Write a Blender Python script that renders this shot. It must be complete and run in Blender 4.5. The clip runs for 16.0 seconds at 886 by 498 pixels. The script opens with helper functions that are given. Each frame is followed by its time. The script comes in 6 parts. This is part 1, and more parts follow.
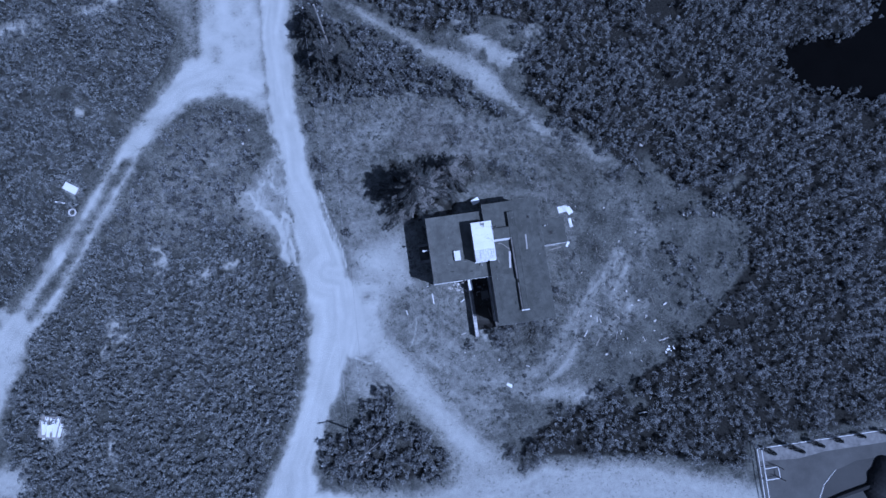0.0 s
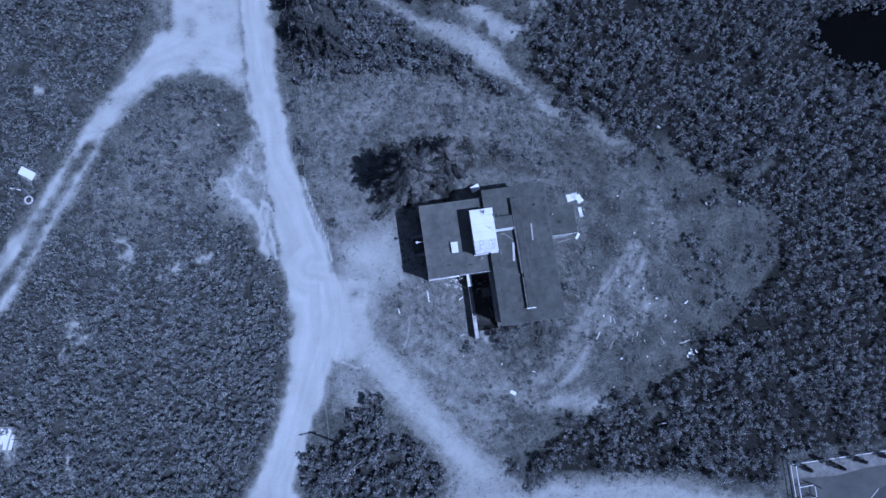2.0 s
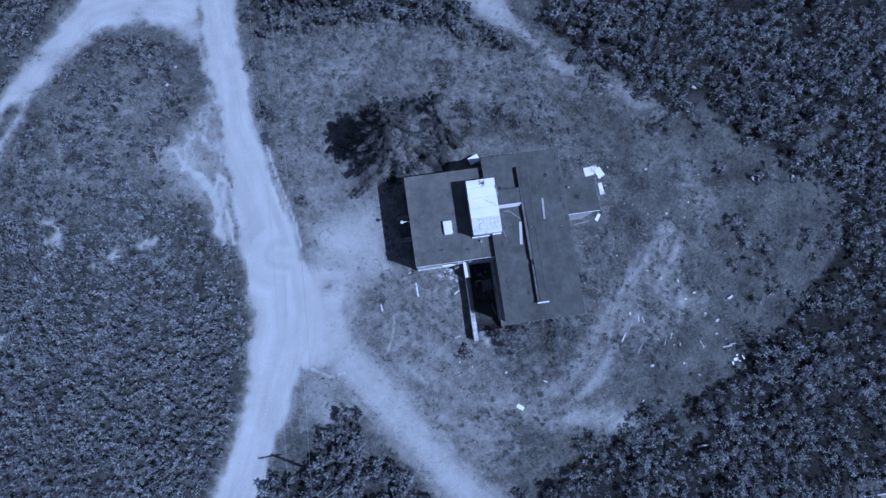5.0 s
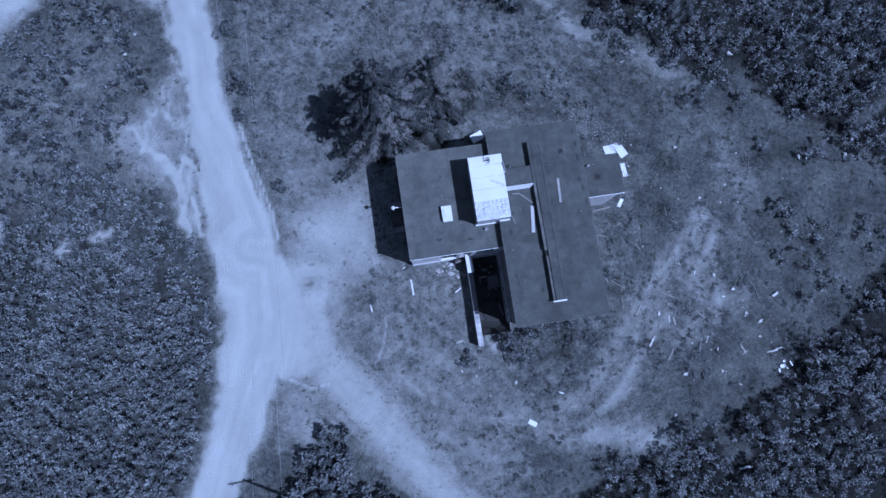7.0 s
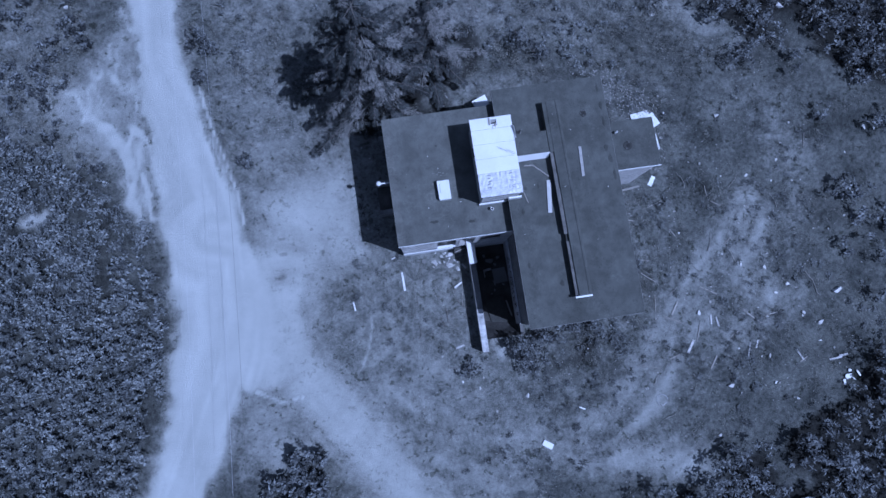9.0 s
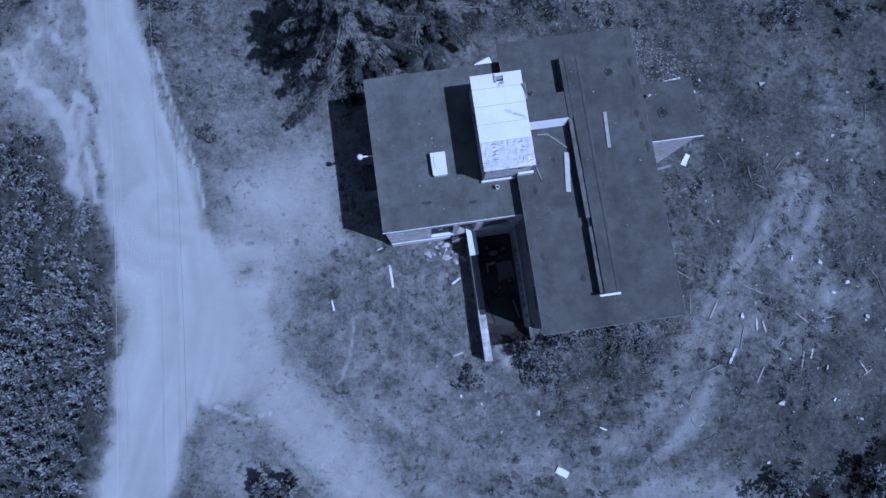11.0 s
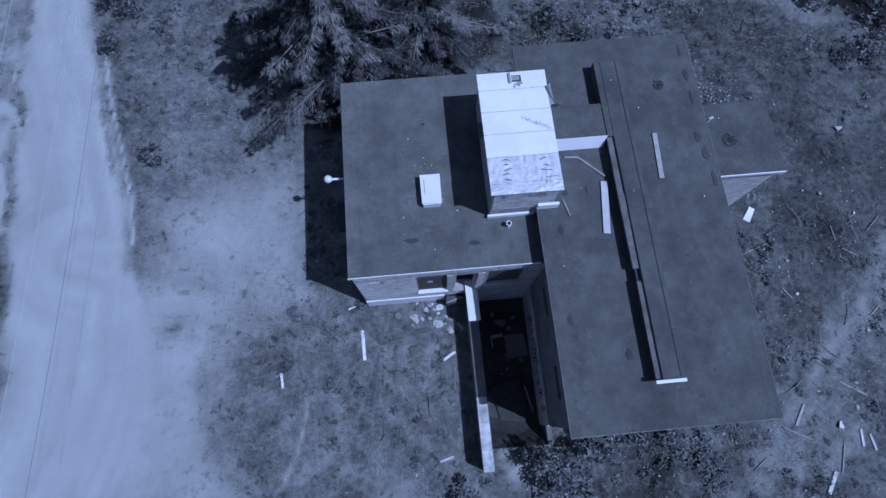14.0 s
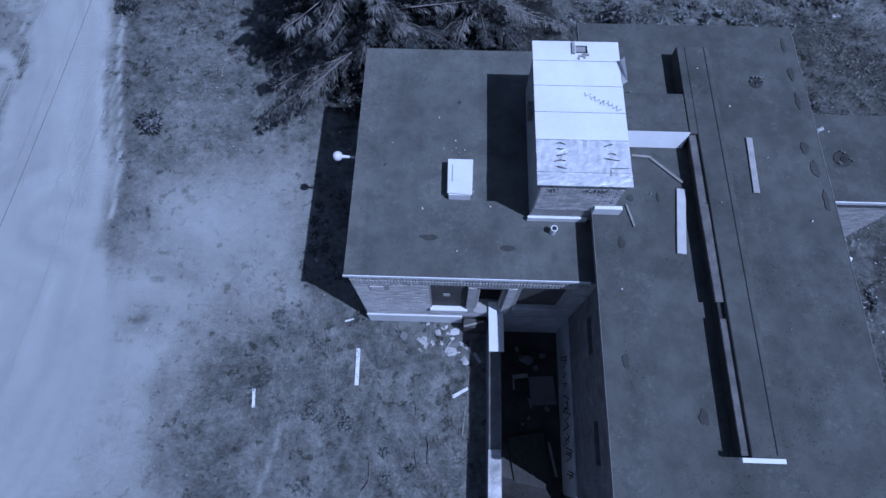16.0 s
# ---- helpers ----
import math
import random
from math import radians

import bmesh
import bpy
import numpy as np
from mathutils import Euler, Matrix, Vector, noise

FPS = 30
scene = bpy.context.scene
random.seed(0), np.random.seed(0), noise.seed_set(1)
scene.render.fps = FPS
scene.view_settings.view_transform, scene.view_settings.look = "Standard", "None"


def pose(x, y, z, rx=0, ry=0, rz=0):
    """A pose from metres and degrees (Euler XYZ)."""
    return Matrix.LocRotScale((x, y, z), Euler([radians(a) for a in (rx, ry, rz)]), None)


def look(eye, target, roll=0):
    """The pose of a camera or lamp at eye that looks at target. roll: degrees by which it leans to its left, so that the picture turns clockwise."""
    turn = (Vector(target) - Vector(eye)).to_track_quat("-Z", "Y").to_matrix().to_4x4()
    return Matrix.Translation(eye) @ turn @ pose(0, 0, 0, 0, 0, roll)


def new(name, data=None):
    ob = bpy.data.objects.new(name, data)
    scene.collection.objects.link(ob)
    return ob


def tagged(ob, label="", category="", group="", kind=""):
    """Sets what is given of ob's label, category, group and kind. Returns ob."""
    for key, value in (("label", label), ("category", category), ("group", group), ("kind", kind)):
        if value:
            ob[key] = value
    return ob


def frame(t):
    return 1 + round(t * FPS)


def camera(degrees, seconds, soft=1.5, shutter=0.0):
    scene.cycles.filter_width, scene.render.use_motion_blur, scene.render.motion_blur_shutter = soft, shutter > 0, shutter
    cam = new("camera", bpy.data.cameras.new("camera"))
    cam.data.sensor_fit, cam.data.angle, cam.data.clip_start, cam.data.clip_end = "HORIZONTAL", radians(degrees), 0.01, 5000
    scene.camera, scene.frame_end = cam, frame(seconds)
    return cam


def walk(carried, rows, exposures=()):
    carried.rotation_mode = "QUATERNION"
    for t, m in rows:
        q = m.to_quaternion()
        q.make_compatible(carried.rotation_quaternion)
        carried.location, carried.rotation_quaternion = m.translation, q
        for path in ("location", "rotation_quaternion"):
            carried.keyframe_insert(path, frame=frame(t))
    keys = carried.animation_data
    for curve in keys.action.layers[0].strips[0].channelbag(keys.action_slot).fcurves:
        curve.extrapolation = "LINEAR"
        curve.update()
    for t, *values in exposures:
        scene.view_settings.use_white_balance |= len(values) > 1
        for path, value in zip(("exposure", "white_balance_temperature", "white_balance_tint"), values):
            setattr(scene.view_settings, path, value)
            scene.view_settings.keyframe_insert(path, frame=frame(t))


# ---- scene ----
cam = camera(79.6, 16.0)
PATH = [
    (0, (-1.761, 0.626, 58.519), (-1.659, 0.786, 56.528), 24.3),
    (0.5, (-1.723, 0.408, 57.011), (-1.623, 0.575, 55.021), 22.8),
    (1, (-1.521, 0.132, 55.585), (-1.421, 0.305, 53.595), 21.8),
    (1.5, (-1.193, -0.005, 54.105), (-1.098, 0.17, 52.115), 20.1),
    (2, (-0.969, -0.24, 52.684), (-0.876, -0.061, 50.694), 19.3),
    (2.5, (-0.768, -0.531, 51.142), (-0.68, -0.344, 49.153), 17.0),
    (3, (-0.563, -0.743, 49.652), (-0.477, -0.55, 47.663), 15.8),
    (3.5, (-0.351, -0.881, 48.095), (-0.268, -0.682, 46.107), 14.4),
    (4, (-0.184, -1.123, 46.508), (-0.102, -0.921, 44.52), 14.0),
    (6.5, (0.632, -1.702, 39.122), (0.702, -1.484, 37.135), 9.5),
    (7, (0.636, -1.688, 37.598), (0.704, -1.47, 35.611), 8.9),
    (7.5, (0.754, -1.761, 35.923), (0.82, -1.538, 33.937), 8.1),
    (8, (0.919, -1.915, 34.401), (0.981, -1.687, 32.415), 6.8),
    (8.5, (1.0, -1.956, 32.898), (1.062, -1.727, 30.912), 6.7),
    (9, (1.055, -1.994, 31.438), (1.113, -1.765, 29.452), 5.8),
    (11.5, (1.607, -2.111, 25.403), (1.655, -1.866, 23.418), 3.4),
    (12, (1.73, -2.128, 24.326), (1.783, -1.819, 22.351), 2.8),
    (12.5, (1.802, -2.237, 23.32), (1.859, -1.861, 21.357), 1.9),
    (13, (1.887, -2.289, 22.254), (1.948, -1.848, 20.304), 1.6),
    (13.5, (2.002, -2.454, 21.2), (2.061, -1.947, 19.266), 1.0),
    (14, (2.089, -2.431, 20.142), (2.145, -1.862, 18.226), 0.5),
    (14.5, (2.135, -2.555, 19.144), (2.182, -1.927, 17.246), -0.1),
    (15, (2.065, -2.48, 18.192), (2.095, -1.795, 16.313), -0.2),
    (15.5, (2.058, -2.417, 17.209), (2.047, -1.688, 15.346), -0.3),
    (16, (2.18, -2.408, 16.534), (2.146, -1.683, 14.67), -0.9),
]

walk(cam, [(t, look(eye, target, roll)) for t, eye, target, roll in PATH],
     exposures=[(0.0, -0.11, 4190, 23), (4.0, -0.11, 4190, 23), (8.0, -0.13, 4190, 23), (11.5, -0.27, 4230, 23), (13.2, -0.33, 4240, 23), (14.5, -0.30, 4250, 23), (16.0, -0.24, 4260, 23)])

# ---- world, sun ----
SUN_DIR = Vector((0.514, -0.279, 1.0)).normalized()   # towards the sun
world = bpy.data.worlds.new("sky_world")
scene.world = world
world.use_nodes = True
wn = world.node_tree.nodes
sky = wn.new("ShaderNodeTexSky")
sky.sky_type = "NISHITA"
sky.sun_disc = False
sky.sun_elevation = math.asin(SUN_DIR.z)
sky.sun_rotation = math.atan2(SUN_DIR.x, SUN_DIR.y)
sky_desat = wn.new("ShaderNodeHueSaturation")            # sky desaturated, so that shade comes out less blue
sky_desat.inputs["Saturation"].default_value = 0.4
world.node_tree.links.new(sky.outputs[0], sky_desat.inputs["Color"])
world.node_tree.links.new(sky_desat.outputs[0], wn["Background"].inputs[0])
wn["Background"].inputs[1].default_value = 0.045
sun = new("sun", bpy.data.lights.new("sun", "SUN"))
sun.data.energy = 3.6
sun.data.angle = radians(0.53)
sun.data.color = (1.0, 0.95, 0.88)
sun.matrix_world = look(SUN_DIR * 60, (0, 0, 0))


# ---- materials ----
def mat(name, base, rough=0.85, metal=0.0, var=0.25, scale=3.0, fine=40.0, bump=0.25, dark=None, stain=0.0, stain_scale=0.7,
        per_object=0.0, per_island=0.0, bump_dist=0.02, tint2=None, streak=None):
    """Procedural surface: base colour with broad patches and fine grain, stains, and bump relief."""
    m = bpy.data.materials.new(name)
    m.use_nodes = True
    nt = m.node_tree
    n, l = nt.nodes, nt.links
    b = n["Principled BSDF"]
    b.inputs["Roughness"].default_value = rough
    b.inputs["Metallic"].default_value = metal
    b.inputs["Specular IOR Level"].default_value = 0.3
    co = n.new("ShaderNodeTexCoord")
    n1 = n.new("ShaderNodeTexNoise"); n1.inputs["Scale"].default_value = scale; n1.inputs["Detail"].default_value = 6
    n2 = n.new("ShaderNodeTexNoise"); n2.inputs["Scale"].default_value = fine; n2.inputs["Detail"].default_value = 4
    l.new(co.outputs["Object"], n1.inputs["Vector"]); l.new(co.outputs["Object"], n2.inputs["Vector"])
    mixn = n.new("ShaderNodeMath"); mixn.operation = "MULTIPLY_ADD"; mixn.inputs[1].default_value = 0.45
    l.new(n2.outputs["Fac"], mixn.inputs[0])
    half = n.new("ShaderNodeMath"); half.operation = "MULTIPLY"; half.inputs[1].default_value = 0.55
    l.new(n1.outputs["Fac"], half.inputs[0]); l.new(half.outputs[0], mixn.inputs[2])
    ramp = n.new("ShaderNodeValToRGB")
    ramp.color_ramp.elements[0].position, ramp.color_ramp.elements[1].position = 0.32, 0.68
    d = dark or tuple(c * (1 - var) for c in base)
    li = tint2 or tuple(min(1.0, c * (1 + var)) for c in base)
    ramp.color_ramp.elements[0].color = (*d, 1); ramp.color_ramp.elements[1].color = (*li, 1)
    l.new(mixn.outputs[0], ramp.inputs["Fac"])
    col = ramp.outputs["Color"]
    if stain:
        n3 = n.new("ShaderNodeTexNoise"); n3.inputs["Scale"].default_value = stain_scale; n3.inputs["Detail"].default_value = 8
        n3.inputs["Roughness"].default_value = 0.65
        n3.inputs["Roughness"].default_value = 0.75
        if streak:
            mp = n.new("ShaderNodeMapping"); mp.inputs["Scale"].default_value = streak
            l.new(co.outputs["Object"], mp.inputs["Vector"]); l.new(mp.outputs[0], n3.inputs["Vector"])
        else:
            l.new(co.outputs["Object"], n3.inputs["Vector"])
        r3 = n.new("ShaderNodeValToRGB"); r3.color_ramp.elements[0].position, r3.color_ramp.elements[1].position = 0.42, 0.66
        l.new(n3.outputs["Fac"], r3.inputs["Fac"])
        mx = n.new("ShaderNodeMix"); mx.data_type = "RGBA"; mx.blend_type = "MULTIPLY"
        l.new(r3.outputs["Color"], mx.inputs["Factor"]); l.new(col, mx.inputs[6]); mx.inputs[7].default_value = (1 - stain, 1 - stain, 1 - stain, 1)
        col = mx.outputs[2]
    if per_object or per_island:
        if per_object:
            src = n.new("ShaderNodeObjectInfo").outputs["Random"]
        else:
            src = n.new("ShaderNodeNewGeometry").outputs["Random Per Island"]
        mr = n.new("ShaderNodeMapRange"); v = per_object or per_island
        mr.inputs["To Min"].default_value, mr.inputs["To Max"].default_value = 1 - v, 1 + v
        l.new(src, mr.inputs["Value"])
        mx2 = n.new("ShaderNodeMix"); mx2.data_type = "RGBA"; mx2.blend_type = "MULTIPLY"; mx2.inputs["Factor"].default_value = 1.0
        l.new(col, mx2.inputs[6]); l.new(mr.outputs[0], mx2.inputs[7])
        col = mx2.outputs[2]
    l.new(col, b.inputs["Base Color"])
    if bump:
        bp = n.new("ShaderNodeBump"); bp.inputs["Strength"].default_value = bump; bp.inputs["Distance"].default_value = bump_dist
        l.new(mixn.outputs[0], bp.inputs["Height"]); l.new(bp.outputs[0], b.inputs["Normal"])
    return m


def leaf_mat(name, base, v=0.45, plant=0.0, cell=1.5):
    """Leaves that differ one from another, and (plant) from one plant to the next."""
    m = mat(name, base, rough=0.5, var=0.25, scale=0.35, fine=9.0, bump=0, per_island=v)
    if plant:
        n, l = m.node_tree.nodes, m.node_tree.links
        b = n["Principled BSDF"]
        col = b.inputs["Base Color"].links[0].from_socket
        vo = n.new("ShaderNodeTexVoronoi"); vo.voronoi_dimensions = "2D"; vo.inputs["Scale"].default_value = cell
        l.new(n.new("ShaderNodeTexCoord").outputs["Object"], vo.inputs["Vector"])
        sep = n.new("ShaderNodeSeparateColor"); l.new(vo.outputs["Color"], sep.inputs[0])
        mr = n.new("ShaderNodeMapRange"); mr.inputs["To Min"].default_value, mr.inputs["To Max"].default_value = 1 - plant, 1 + plant
        l.new(sep.outputs[0], mr.inputs["Value"])
        mx = n.new("ShaderNodeMix"); mx.data_type = "RGBA"; mx.blend_type = "MULTIPLY"; mx.inputs["Factor"].default_value = 1.0
        l.new(col, mx.inputs[6]); l.new(mr.outputs[0], mx.inputs[7]); l.new(mx.outputs[2], b.inputs["Base Color"])
    return m


def felt_mat(name, base, speck=0.5, scuff=1.3, gate=0.5):
    """Old roofing felt: faint broad patches, streaks along the strips, clustered dark specks, pale scuffs and grit."""
    m = bpy.data.materials.new(name)
    m.use_nodes = True
    n, l = m.node_tree.nodes, m.node_tree.links
    bs = n["Principled BSDF"]; bs.inputs["Roughness"].default_value = 0.93; bs.inputs["Specular IOR Level"].default_value = 0.2
    co = n.new("ShaderNodeTexCoord").outputs["Object"]

    def nz(scale, detail=5, rough=0.6, stretch=None):
        t = n.new("ShaderNodeTexNoise"); t.inputs["Scale"].default_value = scale; t.inputs["Detail"].default_value = detail; t.inputs["Roughness"].default_value = rough
        if stretch:
            mp = n.new("ShaderNodeMapping"); mp.inputs["Scale"].default_value = stretch; l.new(co, mp.inputs["Vector"]); l.new(mp.outputs[0], t.inputs["Vector"])
        else:
            l.new(co, t.inputs["Vector"])
        return t.outputs["Fac"]

    def rmp(fac, p0, v0, p1, v1):
        t = n.new("ShaderNodeMapRange"); t.interpolation_type = "SMOOTHSTEP"
        t.inputs["From Min"].default_value, t.inputs["From Max"].default_value, t.inputs["To Min"].default_value, t.inputs["To Max"].default_value = p0, p1, v0, v1
        l.new(fac, t.inputs["Value"]); return t.outputs[0]

    def op(kind, a_, b_):
        t = n.new("ShaderNodeMath"); t.operation = kind
        for k, v in enumerate((a_, b_)):
            if isinstance(v, float): t.inputs[k].default_value = v
            else: l.new(v, t.inputs[k])
        return t.outputs[0]

    f = rmp(nz(0.55, 5), 0.32, 0.86, 0.68, 1.11)
    f = op("MULTIPLY", f, rmp(nz(1.0, 6, 0.65, (2.2, 0.22, 1.0)), 0.3, 0.955, 0.7, 1.045))
    f = op("MULTIPLY", f, rmp(nz(1.7, 8, 0.68), 0.36, 0.83, 0.64, 1.10))
    f = op("MULTIPLY", f, rmp(nz(48.0, 5, 0.85), 0.35, 0.86, 0.65, 1.13))
    g = rmp(nz(0.9, 4), gate, 0.0, gate + 0.16, 1.0)
    sp = op("MULTIPLY", rmp(nz(16.0, 8, 0.85), 0.55, 0.0, 0.60, speck), g)
    f = op("MULTIPLY", f, op("SUBTRACT", 1.0, sp))
    sc = op("MULTIPLY", rmp(nz(9.0, 10, 0.85), 0.53, 0.0, 0.60, scuff - 1.0), rmp(nz(0.7, 4, 0.6, (1.3, 0.8, 2.0)), 0.46, 0.0, 0.6, 1.0))
    f = op("MULTIPLY", f, op("ADD", 1.0, sc))
    rgb = n.new("ShaderNodeMix"); rgb.data_type = "RGBA"; rgb.blend_type = "MULTIPLY"; rgb.inputs["Factor"].default_value = 1.0
    rgb.inputs[6].default_value = (*base, 1); l.new(f, rgb.inputs[7])
    l.new(rgb.outputs[2], bs.inputs["Base Color"])
    bp = n.new("ShaderNodeBump"); bp.inputs["Strength"].default_value = 0.6; bp.inputs["Distance"].default_value = 0.012
    l.new(nz(22.0, 8, 0.75), bp.inputs["Height"]); l.new(bp.outputs[0], bs.inputs["Normal"])
    return m


M_ROOF = felt_mat("roofing_felt", (0.121, 0.124, 0.113), 0.55, 1.45, 0.46)
M_ROOF_DARK = felt_mat("dark_roofing_felt", (0.095, 0.098, 0.089), 0.55, 1.45, 0.46)
M_ROOF_EDGE = felt_mat("weathered_felt_edge", (0.134, 0.135, 0.123), 0.55, 1.5, 0.40)
M_BRICK = mat("grey_brick", (0.46, 0.45, 0.435), rough=0.9, var=0.25, scale=6, fine=80, bump=0.5, per_object=0.18)
M_MORTAR = mat("mortar", (0.37, 0.365, 0.35), rough=0.95, var=0.2, scale=5, fine=90, bump=0.5, stain=0.25)
M_PLYWOOD = mat("dark_stained_plywood", (0.085, 0.083, 0.078), rough=0.85, var=0.25, scale=3, fine=40, bump=0.2, stain=0.3)
M_PLASTER = mat("pale_plaster", (0.56, 0.55, 0.53), rough=0.9, var=0.16, scale=3, fine=50, bump=0.3, stain=0.3)
M_LIME = mat("old_limewash", (0.70, 0.69, 0.67), rough=0.92, var=0.15, scale=2, fine=40, bump=0.3, stain=0.35, stain_scale=1.2)
M_WHITE = mat("white_painted_metal", (0.80, 0.80, 0.79), rough=0.5, var=0.06, scale=1.2, fine=30, bump=0.1, stain=0.1)
M_TIN = mat("weathered_tin", (0.66, 0.66, 0.67), rough=0.5, metal=0.1, var=0.2, scale=1.6, fine=14, bump=0.35, stain=0.25, stain_scale=2.5)
M_CONC = mat("weathered_concrete", (0.21, 0.208, 0.2), rough=0.95, var=0.25, scale=2.5, fine=45, bump=0.5, stain=0.4, stain_scale=1.3)
M_DARKCONC = mat("dirty_concrete_floor", (0.10, 0.097, 0.09), rough=0.95, var=0.4, scale=1.6, fine=30, bump=0.5, stain=0.5)
# floor colour darkened: the sunken yard's shade is put into it
M_YARD = mat("shaded_yard_floor", (0.062, 0.060, 0.056), rough=0.95, var=0.6, scale=1.6, fine=30, bump=0.5, stain=0.5)
# near-black: the shade inside holes put into the colour; joints use it too
M_DARK = mat("dark_interior", (0.035, 0.034, 0.033), rough=0.95, var=0.3, bump=0.2)
M_BOARD = mat("grey_weathered_board", (0.30, 0.285, 0.26), rough=0.9, var=0.25, scale=5, fine=50, bump=0.4, per_object=0.25)
M_DUCTBOARD = mat("sooty_grey_board", (0.155, 0.15, 0.141), rough=0.92, var=0.4, scale=2.5, fine=40, bump=0.4, stain=0.4, stain_scale=1.5)
M_PALEBOARD = mat("pale_painted_board", (0.50, 0.49, 0.475), rough=0.85, var=0.15, scale=5, fine=50, bump=0.3, per_object=0.15)
M_BARK = mat("grey_bark", (0.16, 0.145, 0.13), rough=0.95, var=0.3, scale=8, fine=60, bump=0.6)
M_DEADWOOD = mat("bleached_dead_branch", (0.26, 0.25, 0.23), rough=0.95, var=0.25, scale=8, fine=60, bump=0.3)
M_NEEDLE = leaf_mat("spruce_needles", (0.040, 0.043, 0.041), 0.85, 0.4, 2.6)
M_DEADNEEDLE = leaf_mat("dry_needles", (0.195, 0.19, 0.175), 0.5)
M_LEAF = leaf_mat("shrub_leaves", (0.098, 0.102, 0.101), 0.75, 0.7, 2.3)
M_HERB = leaf_mat("herb_leaves", (0.140, 0.146, 0.142), 0.65, 0.5, 2.6)
M_WEED = leaf_mat("low_weed_leaves", (0.096, 0.100, 0.096), 0.45, 0.4, 1.4)
M_GRASS = leaf_mat("dry_grass", (0.165, 0.162, 0.140), 0.35, 0.3, 1.2)
M_OLDPOLE = mat("bleached_wood_pole", (0.36, 0.35, 0.33), rough=0.9, var=0.25, scale=6, fine=60, bump=0.4)
M_POLE = mat("tarred_wood_pole", (0.11, 0.1, 0.09), rough=0.9, var=0.3, scale=6, fine=60, bump=0.5)
M_STEEL = mat("galvanised_steel", (0.48, 0.48, 0.49), rough=0.5, metal=0.5, var=0.15, bump=0.1)
M_WIRE = mat("bare_aluminium_wire", (0.6, 0.6, 0.61), rough=0.4, metal=0.6, var=0.1, bump=0)
M_RUBBLE = mat("pale_rubble", (0.55, 0.54, 0.52), rough=0.95, var=0.25, scale=6, fine=60, bump=0.5, per_object=0.25)
M_PAINT = mat("black_spray_paint", (0.02, 0.02, 0.022), rough=0.7, var=0.2, bump=0)
M_COPING = mat("sunlit_flaking_cement", (0.60, 0.59, 0.57), rough=0.95, var=0.3, scale=3.0, fine=30, bump=0.5, stain=0.55, stain_scale=2.2)
# dark wall tone: the west wall's shade is put into this colour
M_DARKWALL = mat("dark_wall", (0.16, 0.157, 0.15), rough=0.95, var=0.3, scale=1.5, fine=40, bump=0.4, stain=0.4)
M_TARFELT = mat("tarry_felt", (0.050, 0.050, 0.046), rough=0.95, var=0.35, scale=6, fine=50, bump=0.5)
M_STAIN = felt_mat("stained_felt", (0.066, 0.067, 0.061), 0.55, 1.3, 0.5)
M_FADED = mat("grey_faded_board", (0.40, 0.39, 0.375), rough=0.9, var=0.2, scale=5, fine=50, bump=0.3, stain=0.25, stain_scale=3)
M_WATER = mat("dark_pond_water", (0.003, 0.003, 0.003), rough=0.08, var=0.2, scale=0.4, fine=3, bump=0.05)
M_WATER.node_tree.nodes["Principled BSDF"].inputs["Specular IOR Level"].default_value = 0.05
M_ASPHALT = mat("worn_asphalt_court", (0.098, 0.098, 0.093), rough=0.95, var=0.2, scale=0.5, fine=20, bump=0.3, stain=0.25, stain_scale=0.2)
M_ASPHALT_OLD = mat("patched_dark_asphalt", (0.072, 0.072, 0.069), rough=0.95, var=0.2, scale=0.6, fine=20, bump=0.3, stain=0.3, stain_scale=0.3)
M_BLACKMOUND = mat("black_mound", (0.016, 0.016, 0.017), rough=0.7, var=0.3, scale=1.5, fine=12, bump=0.4, bump_dist=0.05)
M_GLASS = mat("frosted_lamp_glass", (0.72, 0.72, 0.72), rough=0.25, var=0.05, bump=0)

# ground: grass and soil mixed by the "dirt" mask that the ground carries, broken up by noise
M_GROUND = bpy.data.materials.new("rough_grass_ground")
M_GROUND.use_nodes = True
_n, _l = M_GROUND.node_tree.nodes, M_GROUND.node_tree.links
_b = _n["Principled BSDF"]; _b.inputs["Roughness"].default_value = 0.97; _b.inputs["Specular IOR Level"].default_value = 0.1
_co = _n.new("ShaderNodeTexCoord")


def _noise(scale, detail=6, rough=0.55):
    t = _n.new("ShaderNodeTexNoise"); t.inputs["Scale"].default_value = scale; t.inputs["Detail"].default_value = detail
    t.inputs["Roughness"].default_value = rough
    _l.new(_co.outputs["Object"], t.inputs["Vector"]); return t.outputs["Fac"]


def _ramp(fac, p0, c0, p1, c1):
    r = _n.new("ShaderNodeValToRGB"); r.color_ramp.elements[0].position, r.color_ramp.elements[1].position = p0, p1
    r.color_ramp.elements[0].color, r.color_ramp.elements[1].color = (*c0, 1), (*c1, 1)
    _l.new(fac, r.inputs["Fac"]); return r.outputs["Color"]


def _mix(fac, a, b, mode="MIX"):
    x = _n.new("ShaderNodeMix"); x.data_type = "RGBA"; x.blend_type = mode
    if isinstance(fac, float): x.inputs["Factor"].default_value = fac
    else: _l.new(fac, x.inputs["Factor"])
    _l.new(a, x.inputs[6]); _l.new(b, x.inputs[7]); return x.outputs[2]


def _math(op, a, b):
    x = _n.new("ShaderNodeMath"); x.operation = op
    for i, v in enumerate((a, b)):
        if isinstance(v, float): x.inputs[i].default_value = v
        else: _l.new(v, x.inputs[i])
    return x.outputs[0]


